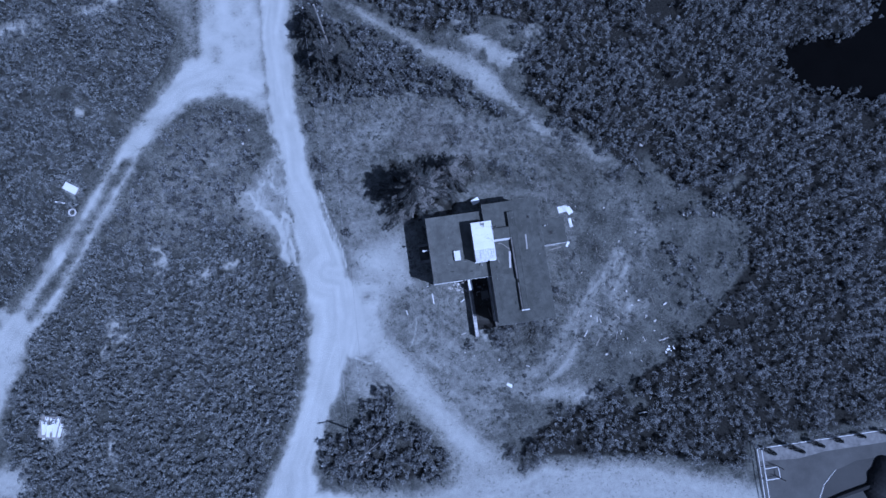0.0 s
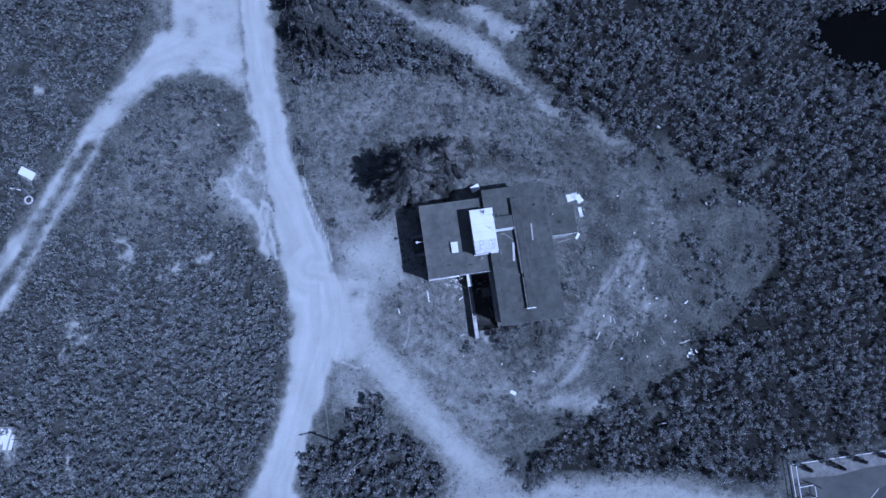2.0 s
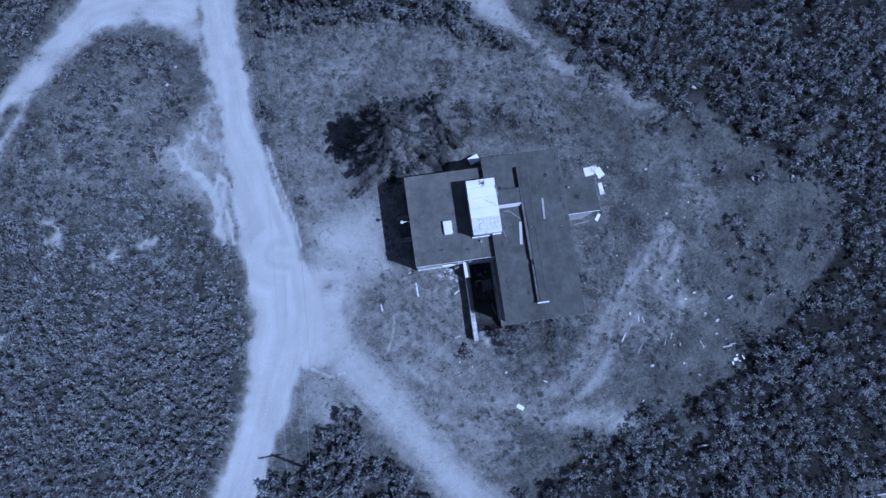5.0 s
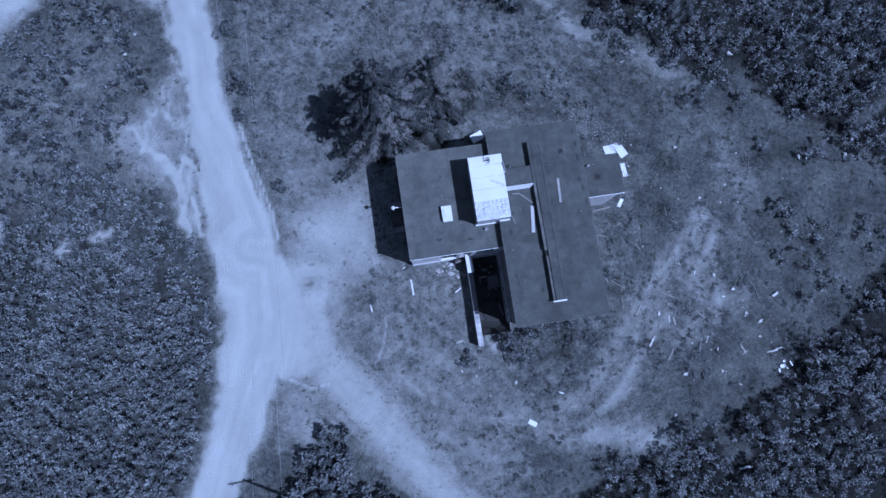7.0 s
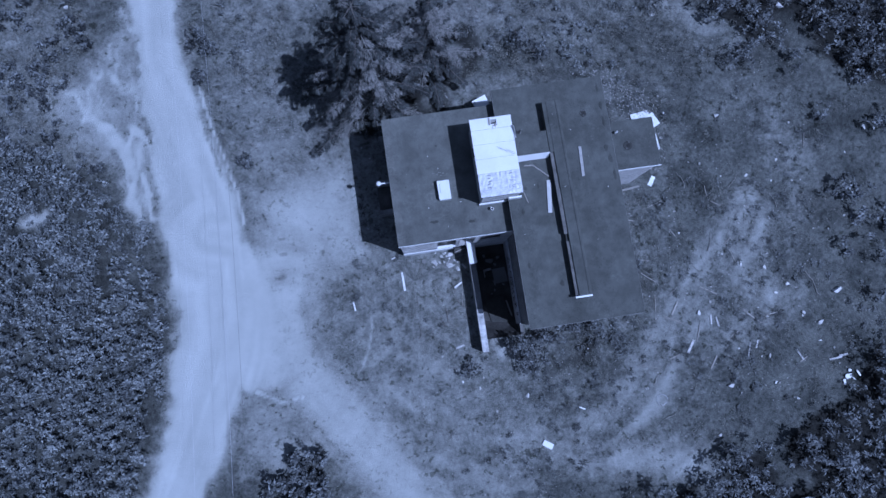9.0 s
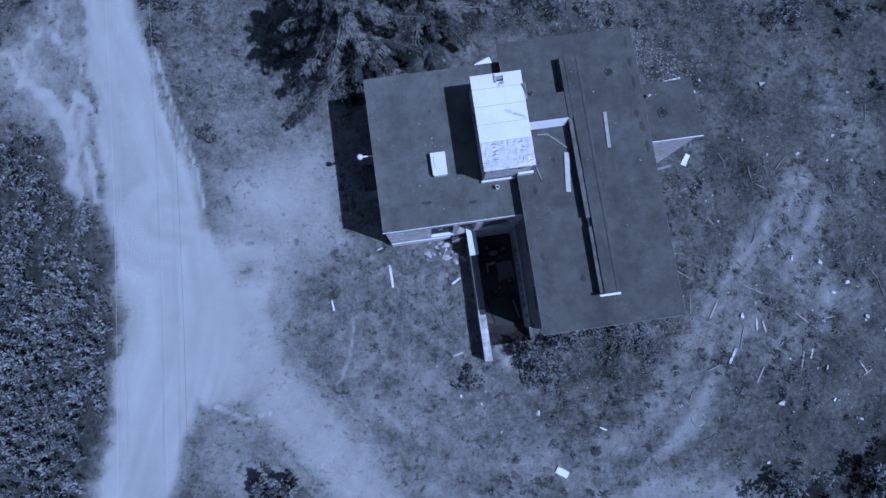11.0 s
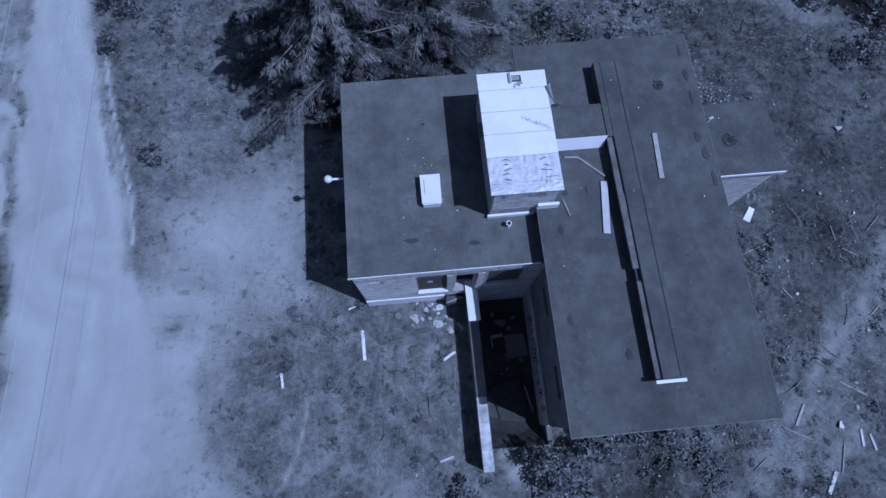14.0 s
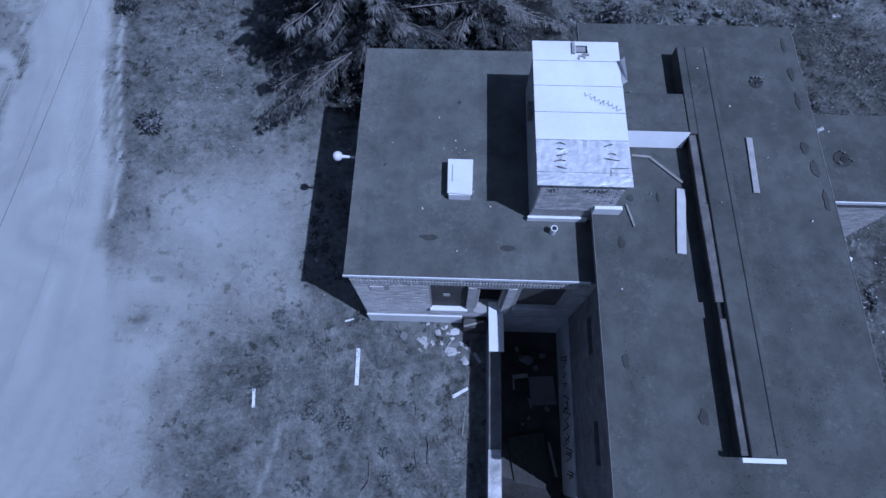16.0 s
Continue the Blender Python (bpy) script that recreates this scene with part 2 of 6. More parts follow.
def _voro(scale):
    t = _n.new("ShaderNodeTexVoronoi"); t.inputs["Scale"].default_value = scale
    _l.new(_co.outputs["Object"], t.inputs["Vector"]); return t.outputs["Distance"]


def _attrib(name):
    t = _n.new("ShaderNodeAttribute"); t.attribute_name = name; return t.outputs["Fac"]


W = (1.0, 1.0, 1.0)
_grass = _ramp(_noise(0.42, 9, 0.66), 0.34, (0.046, 0.048, 0.045), 0.68, (0.158, 0.161, 0.148))
_grass = _mix(1.0, _grass, _ramp(_noise(4.0, 10, 0.8), 0.38, (0.55, 0.56, 0.56), 0.62, (1.38, 1.38, 1.38)), "MULTIPLY")
_grass = _mix(1.0, _grass, _ramp(_noise(20.0, 8, 0.85), 0.38, (0.68, 0.68, 0.67), 0.62, (1.32, 1.32, 1.30)), "MULTIPLY")
_soil = _ramp(_noise(0.8, 8, 0.62), 0.3, (0.255, 0.260, 0.244), 0.7, (0.405, 0.410, 0.386))
_soil = _mix(1.0, _soil, _ramp(_noise(13.0, 9, 0.85), 0.36, (0.72, 0.72, 0.71), 0.64, (1.2, 1.2, 1.2)), "MULTIPLY")
_road = _ramp(_noise(0.35, 8, 0.6), 0.3, (0.432, 0.441, 0.416), 0.7, (0.518, 0.529, 0.502))
_attr_f = _attrib("dirt")
_amp = _n.new("ShaderNodeMapRange")                    # thin grass is patchy, worn ground is even
_amp.inputs["From Min"].default_value, _amp.inputs["From Max"].default_value = 0.45, 0.95
_amp.inputs["To Min"].default_value, _amp.inputs["To Max"].default_value = 1.7, 0.35
_l.new(_attr_f, _amp.inputs["Value"])
_clump = _math("ADD", _math("MULTIPLY", _noise(1.5, 7, 0.62), 0.62), _math("MULTIPLY", _noise(5.5, 5, 0.6), 0.38))
_f = _math("ADD", _attr_f, _math("MULTIPLY", _math("SUBTRACT", _clump, 0.5), _amp.outputs[0]))
_mr = _n.new("ShaderNodeMapRange"); _mr.interpolation_type = "SMOOTHSTEP"
_mr.inputs["From Min"].default_value, _mr.inputs["From Max"].default_value = 0.10, 0.90
_l.new(_f, _mr.inputs["Value"])
_mr2 = _n.new("ShaderNodeMapRange"); _mr2.interpolation_type = "SMOOTHSTEP"
_mr2.inputs["From Min"].default_value, _mr2.inputs["From Max"].default_value = 0.55, 1.0
_l.new(_math("ADD", _attr_f, _math("MULTIPLY", _math("SUBTRACT", _noise(1.9, 9, 0.68), 0.5), 0.30)), _mr2.inputs["Value"])
_rut = _n.new("ShaderNodeMapRange")
_rut.inputs["From Min"].default_value, _rut.inputs["From Max"].default_value = -0.35, 0.35
_rut.inputs["To Min"].default_value, _rut.inputs["To Max"].default_value = 0.89, 1.10
_l.new(_attrib("rut"), _rut.inputs["Value"])
_rx = _n.new("ShaderNodeMix"); _rx.data_type = "RGBA"; _rx.blend_type = "MULTIPLY"; _rx.inputs["Factor"].default_value = 1.0
_l.new(_road, _rx.inputs[6]); _l.new(_rut.outputs[0], _rx.inputs[7])
_col = _mix(_mr.outputs[0], _grass, _mix(_mr2.outputs[0], _soil, _rx.outputs[2]))
# dark low weeds in spots, pale pebbles as specks
_spot = _ramp(_math("ADD", _noise(2.6, 7, 0.7), _math("MULTIPLY", _noise(0.6, 3), 0.35)), 0.745, W, 0.81, (0.40, 0.41, 0.38))
_col = _mix(_math("SUBTRACT", 1.0, _mr2.outputs[0]), _col, _mix(1.0, _col, _spot, "MULTIPLY"))
_peb = _ramp(_voro(7.0), 0.045, (0.6, 0.6, 0.58), 0.07, (0.0, 0.0, 0.0))
_peb_on = _ramp(_noise(1.4, 3), 0.52, (0, 0, 0), 0.62, W)
_col = _mix(_mix(1.0, _peb, _peb_on, "MULTIPLY"), _col, _ramp(_noise(3.0), 0.4, (0.4, 0.4, 0.38), 0.6, (0.62, 0.6, 0.57)))
# darkened ground: the shade under thickets and spruces put into the colour, and dark spots
_dark_mix = _n.new("ShaderNodeMapRange"); _dark_mix.interpolation_type = "SMOOTHSTEP"
_dark_mix.inputs["From Min"].default_value, _dark_mix.inputs["From Max"].default_value = 0.35, 0.75
_l.new(_math("ADD", _attrib("litter"), _math("MULTIPLY", _math("SUBTRACT", _noise(0.7, 8, 0.7), 0.5), 0.7)), _dark_mix.inputs["Value"])
_col = _mix(_dark_mix.outputs[0], _col, _ramp(_noise(5.0, 6, 0.7), 0.35, (0.012, 0.012, 0.011), 0.65, (0.038, 0.038, 0.034)))
_l.new(_col, _b.inputs["Base Color"])
_bp = _n.new("ShaderNodeBump"); _bp.inputs["Strength"].default_value = 1.0; _bp.inputs["Distance"].default_value = 0.08
_l.new(_noise(11.0, 10, 0.82), _bp.inputs["Height"]); _l.new(_bp.outputs[0], _b.inputs["Normal"])


# ---- mesh helpers ----
def mesh_of(name, bm, material):
    me = bpy.data.meshes.new(name)
    bm.normal_update()
    bm.to_mesh(me); bm.free()
    me.materials.append(material)
    return me


def thing(name, label, category, at=(0, 0, 0), rz=0.0, group="", kind=""):
    ob = new(name)
    ob.matrix_world = pose(*at, 0, 0, rz)
    ob.empty_display_size = 0.2
    return tagged(ob, label, category, group, kind)


def part(name, bm, material, parent=None, label="", m=None):
    ob = new(name, mesh_of(name, bm, material))
    if parent is not None:
        ob.parent = parent
    if m is not None:
        ob.matrix_local = m
    if label:
        ob["label"] = label
    return ob


def single(name, bm, material, label, category, m=None, group="", kind=""):
    ob = new(name, mesh_of(name, bm, material))
    if m is not None:
        ob.matrix_world = m
    return tagged(ob, label, category, group, kind)


def add_box(bm, x0, x1, y0, y1, z0, z1, bevel=0.0, jitter=0.0):
    geo = bmesh.ops.create_cube(bm, size=1.0)
    vs = geo["verts"]
    for v in vs:
        v.co = Vector((x0 + (v.co.x + 0.5) * (x1 - x0), y0 + (v.co.y + 0.5) * (y1 - y0), z0 + (v.co.z + 0.5) * (z1 - z0)))
        if jitter:
            v.co += Vector((random.uniform(-1, 1), random.uniform(-1, 1), random.uniform(-1, 1))) * jitter
    if bevel:
        es = list({e for v in vs for e in v.link_edges})
        bmesh.ops.bevel(bm, geom=es, offset=bevel, segments=1, affect="EDGES")
    return bm


def box(*a, **k):
    return add_box(bmesh.new(), *a, **k)


def add_tube(bm, pts, radii, sides=6):
    rings = []
    for i, p in enumerate(pts):
        a = Vector(pts[max(i - 1, 0)]); c = Vector(pts[min(i + 1, len(pts) - 1)])
        d = (c - a).normalized() if (c - a).length > 1e-6 else Vector((0, 0, 1))
        u = d.orthogonal().normalized(); w = d.cross(u)
        rings.append([bm.verts.new(Vector(p) + (u * math.cos(2 * math.pi * k / sides) + w * math.sin(2 * math.pi * k / sides)) * radii[i]) for k in range(sides)])
    for r0, r1 in zip(rings, rings[1:]):
        # match the rings' starts, so that the tube does not twist
        best = min(range(sides), key=lambda s: sum((r0[k].co - r1[(k + s) % sides].co).length for k in range(sides)))
        for k in range(sides):
            bm.faces.new((r0[k], r0[(k + 1) % sides], r1[(k + 1 + best) % sides], r1[(k + best) % sides]))
    if sides > 2:
        bm.faces.new(rings[0][::-1]); bm.faces.new(rings[-1])
    return bm


def quads_mesh(name, verts, material):
    """A mesh of loose four-cornered leaves from an array (n, 4, 3)."""
    v = np.ascontiguousarray(verts.reshape(-1, 3), dtype=np.float32)
    n = len(v) // 4
    me = bpy.data.meshes.new(name)
    me.vertices.add(len(v)); me.vertices.foreach_set("co", v.ravel())
    me.loops.add(len(v)); me.loops.foreach_set("vertex_index", np.arange(len(v), dtype=np.int32))
    me.polygons.add(n)
    me.polygons.foreach_set("loop_start", np.arange(0, len(v), 4, dtype=np.int32))
    me.polygons.foreach_set("loop_total", np.full(n, 4, dtype=np.int32))
    me.update(calc_edges=True)
    me.materials.append(material)
    return me


RNG = np.random.default_rng(7)


def leaves(base, az, pitch, length, width, droop=0.25):
    """Diamond leaves: base points (n,3), azimuth, pitch above the level, length, width -> (n,4,3)."""
    d = np.stack([np.cos(az) * np.cos(pitch), np.sin(az) * np.cos(pitch), np.sin(pitch)], 1)
    side = np.stack([-np.sin(az), np.cos(az), RNG.uniform(-0.5, 0.5, len(az))], 1)
    side /= np.linalg.norm(side, axis=1, keepdims=True)
    mid = base + d * length[:, None] * 0.5
    tip = base + d * length[:, None]
    tip[:, 2] -= droop * length
    w = side * width[:, None] * 0.5
    return np.stack([base, mid + w, tip, mid - w], 1)


# ---- plan helpers ----
def inside(px, py, poly):
    r = np.zeros(px.shape, bool)
    for (x0, y0), (x1, y1) in zip(poly, poly[1:] + poly[:1]):
        c = ((y0 > py) != (y1 > py)) & (px < (x1 - x0) * (py - y0) / (y1 - y0 + 1e-12) + x0)
        r ^= c
    return r


def line_dist(px, py, pts):
    best = np.full(px.shape, 1e9)
    for (x0, y0), (x1, y1) in zip(pts, pts[1:]):
        dx, dy = x1 - x0, y1 - y0
        t = np.clip(((px - x0) * dx + (py - y0) * dy) / (dx * dx + dy * dy), 0, 1)
        best = np.minimum(best, np.hypot(px - x0 - t * dx, py - y0 - t * dy))
    return best


def value_noise(px, py, cell, seed=0):
    """Smooth value noise on the plan, 0..1."""
    g = np.random.default_rng(seed).random((64, 64))
    x, y = px / cell, py / cell
    ix, iy = np.floor(x).astype(int), np.floor(y).astype(int)
    fx, fy = x - ix, y - iy
    fx, fy = fx * fx * (3 - 2 * fx), fy * fy * (3 - 2 * fy)
    a = g[ix % 64, iy % 64] * (1 - fx) + g[(ix + 1) % 64, iy % 64] * fx
    b = g[ix % 64, (iy + 1) % 64] * (1 - fx) + g[(ix + 1) % 64, (iy + 1) % 64] * fx
    return a * (1 - fy) + b * fy


MAIN_LEFT = [(-15.0, 70), (-14.9, 40.4), (-15.3, 36.4), (-15.9, 29.8), (-16.0, 26.5), (-16.0, 23.8), (-15.6, 21.9), (-15.4, 19.2), (-15.1, 16.6), (-15.1, 13.4), (-14.8, 10.2), (-14.7, 7.1), (-14.4, 4.5),
             (-14.3, 2.0), (-14.1, -0.5), (-14.6, -2.2), (-14.7, -4.6), (-15.8, -7.5), (-17.0, -10.3), (-18.4, -13.3), (-20.1, -16.0), (-21.3, -18.0), (-23.2, -21.6), (-36, -45)]
MAIN_RIGHT = [(-9.5, 70), (-11.3, 40.0), (-11.9, 36.0), (-12.4, 32.7), (-12.6, 29.3), (-12.7, 26.0), (-12.5, 22.7), (-12.2, 19.4), (-12.1, 16.2), (-11.6, 13.4), (-11.0, 10.9), (-10.3, 8.5), (-9.8, 6.6), (-9.4, 4.4),
              (-9.3, 1.9), (-9.2, -0.6), (-9.7, -3.0), (-10.4, -4.7), (-11.2, -6.4), (-12.1, -8.7), (-13.3, -10.9), (-14.4, -13.1), (-15.4, -15.9), (-15.5, -17.6), (-16.2, -19.5), (-17.4, -22.6), (-28, -48)]
BRANCH_RIGHT = [(-11.5, 4.5), (-9.2, 4.0), (-8.1, 1.9), (-6.7, -1.1), (-5.3, -3.6), (-3.2, -6.4), (-1.2, -9.7), (0.8, -13.2), (2.3, -15.4), (4.2, -17.2), (5.7, -19.2), (8.5, -23.0)]
BRANCH_LEFT = [(-12.5, -4.0), (-10.3, -5.2), (-8.6, -5.6), (-7.7, -6.6), (-6.6, -8.4), (-5.0, -10.5), (-3.2, -12.9), (-1.7, -15.0), (-0.8, -16.7), (-1.4, -19.3), (-2.2, -20.3), (-5.0, -24.0)]
WEST_OUT = [(-56, -18), (-48.0, 1.5), (-46.3, 4.9), (-44.2, 5.5), (-41.9, 8.5), (-39.3, 12.1), (-36.6, 15.6), (-34.2, 18.7), (-32.1, 21.2), (-30.7, 23.5), (-28.6, 25.5), (-26.9, 27.6), (-25.5, 29.3), (-23.8, 30.6)]
WEST_IN = [(-54, -24), (-47.1, -5.9), (-45.7, -2.9), (-43.6, 1.5), (-40.4, 4.9), (-37.7, 9.1), (-34.3, 13.9), (-32.1, 17.0), (-30.4, 19.6), (-28.4, 22.2), (-26.3, 24.2), (-24.4, 25.3), (-22.1, 25.8), (-19.6, 25.6), (-17.6, 24.5), (-16.3, 22.9), (-15.8, 20.9)]
WEST_MEDIAN = [(-32.0, 19.6), (-34.4, 16.1), (-36.2, 13.6), (-37.9, 11.1), (-39.8, 8.6), (-41.6, 6.2), (-43.2, 4.3)]
WEST_LINE = [(-13.2, 24.5), (-17.5, 27.4), (-21.5, 28.4), (-25.0, 27.4), (-28.4, 24.4), (-31.3, 20.4), (-34.3, 16.2), (-37.9, 11.1), (-41.6, 6.2), (-44.8, 2.1), (-46.6, -2.5), (-55, -21)]
SOUTH_EDGE = [(-17, -18.1), (-15.7, -18.3), (-11.0, -19.3), (-4.0, -20.2), (-1.4, -19.7), (3.4, -20.0), (6.2, -20.0), (8.5, -19.0), (10.9, -19.6), (14.6, -20.0), (17.1, -20.1), (20.1, -21.0), (23.0, -22.1), (26.0, -23.2), (30.2, -24.7), (34.8, -27.0), (60, -40)]
TRAIL = [(-8.2, 36.2), (-4.0, 34.0), (-1.7, 32.0), (0.7, 30.3), (3.1, 28.6), (5.6, 28.0), (8.0, 26.7), (10.3, 24.4), (11.5, 21.9), (13.1, 19.3),
         (12.7, 19.1), (10.4, 20.7), (8.6, 21.9), (6.3, 24.2), (4.0, 26.2), (1.7, 27.9), (-0.6, 30.2), (-3.6, 32.2), (-6.4, 35.0), (-12, 39)]
TRAIL_END = [(12.6, 19.4), (14.3, 16.9), (16.9, 16.2), (19.2, 14.2), (21.5, 12.2)]
TRAIL_SPILL = [(6.9, 30.2), (8.1, 29.4), (8.9, 28.3), (10.6, 26.4), (11.8, 25.9), (13.4, 27.4), (14.9, 28.6)]
THICKET_EAST = [(15.6, 60), (16.2, 28.6), (13.6, 26.0), (12.9, 22.4), (13.9, 20.0), (17.0, 17.6), (20.7, 14.2), (22.4, 11.6), (25.4, 10.4), (30.4, 7.6), (35.6, 3.0), (34.6, -1.2), (31.4, -4.4), (28.2, -7.0),
                (26.1, -7.3), (24.1, -10.0), (21.6, -10.6), (20.0, -11.6), (17.5, -12.2), (14.3, -13.0), (12.2, -13.9), (10.6, -14.2), (7.9, -15.6), (6.9, -17.1), (7.2, -18.6), (16.4, -19.8), (21.9, -20.9), (30.9, -23.4), (31.6, -20.6), (47.0, -20.8), (85, -22), (85, 60)]
THICKET_NORTHWEST = [(-75, 60), (-26, 60), (-26.5, 40), (-24.6, 33.5), (-26.4, 29.4), (-30.2, 25.6), (-34.4, 20.4), (-38.6, 13.5), (-42.6, 9.1), (-45.8, 5.4), (-51.2, 0.9), (-75, -4)]
THICKET_WEST = [(-35.7, 12.2), (-28.2, 9.0), (-20.7, 11.0), (-15.2, 6.4), (-14.0, 1.5), (-13.4, -0.5), (-13.9, -3.2), (-15.6, -6.5), (-18.2, -12.4), (-21.6, -17.9), (-25.2, -25), (-44.7, -30.0), (-46.2, -9.2), (-45.1, -2.4), (-42.5, 2.0), (-38.5, 7.5)]
SCRUB_WEST = [(-21.6, 24.6), (-18.0, 23.5), (-17.2, 16.8), (-17.2, 8.9), (-20.7, 11.0), (-28.2, 9.0), (-35.0, 11.9), (-31.4, 17.2), (-26.0, 22.8)]
SCRUB_SOUTH = [(-8.9, -8.7), (-6.6, -8.4), (-6.1, -10.8), (-6.4, -13.0), (-3.2, -14.4), (-1.2, -16.6), (-2.2, -19.0), (-7.5, -19.1), (-14.2, -17.4), (-14.9, -14.4), (-13.2, -12.9), (-10.0, -11.5)]
SCRUB_NORTH = [(-10.8, 42), (-11.2, 27.7), (-10.3, 23.6), (-6, 23.4), (0.3, 23.6), (5.5, 21.2), (11.0, 18.3), (9.4, 20.9), (5.2, 24.6), (-0.7, 28.6), (-6.7, 32.6), (-8.7, 36.4)]
THICKET_NORTH = [(-8.5, 60), (-7.2, 38.6), (-4.2, 35.2), (-0.2, 32.0), (4.0, 29.4), (5.4, 30.4), (8.5, 29.6), (9.6, 31.0), (12.4, 30.6), (14.0, 28.6), (16.3, 29.0), (16.5, 60)]
POND = [(42.9, 21.4), (44.9, 23.5), (48.2, 24.4), (52.3, 23.9), (55.0, 24.9), (56.0, 27.8), (64, 30), (74, 26), (74.1, 10.4), (60.1, 13.0), (55.0, 14.5), (50.5, 15.6), (46.1, 17.4), (43.7, 19.4)]
COURT = [(31.9, -21.2), (60.0, -21.6), (60.0, -45), (31.4, -45)]
LOOP_SOUTH = [(-2.0, -6.0), (1.0, -8.1), (4.1, -9.8), (7.2, -10.6), (10.4, -11.4), (13.5, -12.3), (14.6, -12.8)]
LOOP_EAST = [(8.8, -9.2), (12.9, -7.6), (16.6, -4.4), (20.3, -1.8), (21.4, 0.6), (24.2, 2.1)]
RIM_EAST = [(24.2, 2.1), (23.0, 8.0), (19.5, 12.5), (15.0, 15.5), (8.0, 16.5), (2.0, 18.0)]
LOT_NORTH = [(-22.0, 60), (-22.3, 37.3), (-22.6, 33.3), (-22.8, 31.0), (-24.6, 29.4), (-15.5, 23.8), (-15.4, 29.7), (-15.1, 36.4), (-14.7, 60)]
LOT_FRINGE = [(-27.7, 60), (-26.8, 37.8), (-25.1, 36.3), (-24.5, 34.2), (-24.5, 31.9), (-23.8, 30.7), (-22.7, 31.0), (-22.2, 37.3), (-21.7, 60)]
FIELD_NORTH = [(-11.5, 24), (1, 25), (8, 21), (15, 16), (13, 12.5), (4, 14), (-4, 16.5), (-11, 10)]
GROUND_SOUTH = [(-8.5, 1.0), (-3, 0.5), (2.5, -3), (4.0, -6.0), (6.0, -9.5), (5.5, -13), (4.5, -16.5), (1.0, -14.5), (-4, -7)]
YARD_WEST = [(-11.5, 17), (-6.0, 15.5), (-5.0, 11.5), (-3.2, 9.8), (-1.0, 6.5), (-3, 2), (-8.5, 0), (-10.5, 6)]
WORN_ARC = [(8.5, -10.8), (11.1, -9.3), (12.7, -7.9), (14.3, -5.9), (15.6, -4.4), (17.1, -2.9), (19.3, -0.9), (20.7, 1.0)]
YARD_SOUTH = [(-11.0, 3.5), (-9.6, 4.2), (-4.1, 3.2), (-4.9, 1.6), (-5.8, 0.3), (-6.3, -0.7), (-6.0, -2.1), (-5.2, -3.7), (-4.2, -4.8), (-8.0, -6.0)]
FORK_TIP = [(-11.0, -4.0), (-8.5, -5.0), (-5.6, -8.8), (-8.0, -10.0), (-11.2, -9.6)]
SCUFF = [(-21.3, 15.3), (-18.8, 16.2), (-15.2, 19.2), (-13.5, 14.2), (-13.6, 8.8), (-14.2, 5.4), (-15.9, 5.5), (-17.1, 9.3), (-19.6, 10.7), (-21.1, 12.7)]
APRON = [(-9.6, 7.2), (-8.0, 7.6), (-4.8, 8.4), (-2.4, 8.1), (-1.6, 5.0), (-1.8, 2.6), (-1.2, 1.6), (-3.0, 1.0), (-4.6, 0.2), (-5.0, -1.8), (-5.2, -3.6), (-6.7, -2.1), (-8.5, -0.8), (-9.8, 3.4)]
BARE = [(-29.2, 8.8, 0.6, 1.7), (-34.8, 2.0, 1.3, 0.7), (-33.9, 1.1, 0.8, 0.5), (-41.2, -8.2, 1.5, 1.6), (-24.2, 6.2, 0.9, 0.6), (-26.1, 5.6, 0.6, 0.8), (-21.8, 6.8, 0.7, 0.5), (-36.5, 25.6, 0.8, 0.7),
        (-37.6, 17.0, 1.0, 0.9), (-36.3, -10.8, 0.4, 1.2), (-35.7, -0.6, 0.6, 0.9), (-45.5, 4.6, 1.3, 0.9), (-47.0, -12.5, 2.6, 2.0), (4.6, -5.0, 0.9, 0.5)]
TRACKS = [([(-18.1, 12.7), (-17.4, 12.0), (-16.5, 10.7), (-15.7, 9.3), (-15.9, 7.6), (-15.7, 6.0)], 0.5, 1.1), ([(-16.5, 10.7), (-16.1, 9.5), (-16.1, 8.1)], 0.4, 1.05),
          ([(-15.8, 11.8), (-15.0, 11.0), (-14.3, 9.9)], 0.24, 1.1), ([(-16.6, 15.2), (-15.7, 14.2), (-15.0, 13.5), (-14.7, 14.3), (-14.7, 16.2), (-15.0, 17.7), (-15.7, 19.3)], 0.28, 1.0),
          ([(-15.1, 13.3), (-15.5, 11.8), (-16.0, 10.6)], 0.22, 1.05), ([(-15.0, 9.0), (-14.9, 7.2), (-14.6, 5.7)], 0.2, 1.1), ([(-21.4, 13.8), (-20.7, 14.8), (-19.6, 15.1), (-18.3, 14.5), (-17.1, 13.7), (-16.1, 13.5)], 0.3, 0.72),
          ([(-16.1, 17.9), (-16.8, 16.7), (-16.0, 15.3)], 0.3, 0.75), ([(-19.6, 12.7), (-19.0, 11.7), (-18.1, 9.8)], 0.5, 0.62),
          ([(-48, 35.0), (-43.7, 36.0), (-40.2, 36.8)], 0.9, 0.85), ([(-34.5, 37.6), (-32.8, 37.2), (-31.2, 38.6)], 0.9, 0.85),
          ([(-11.0, -3.1), (-10.0, -3.9), (-8.3, -4.4)], 0.14, 1.1), ([(-9.8, -5.25), (-8.4, -5.56), (-7.4, -5.67)], 0.16, 1.1), ([(-10.6, -4.4), (-9.9, -3.6)], 0.2, 1.0)]
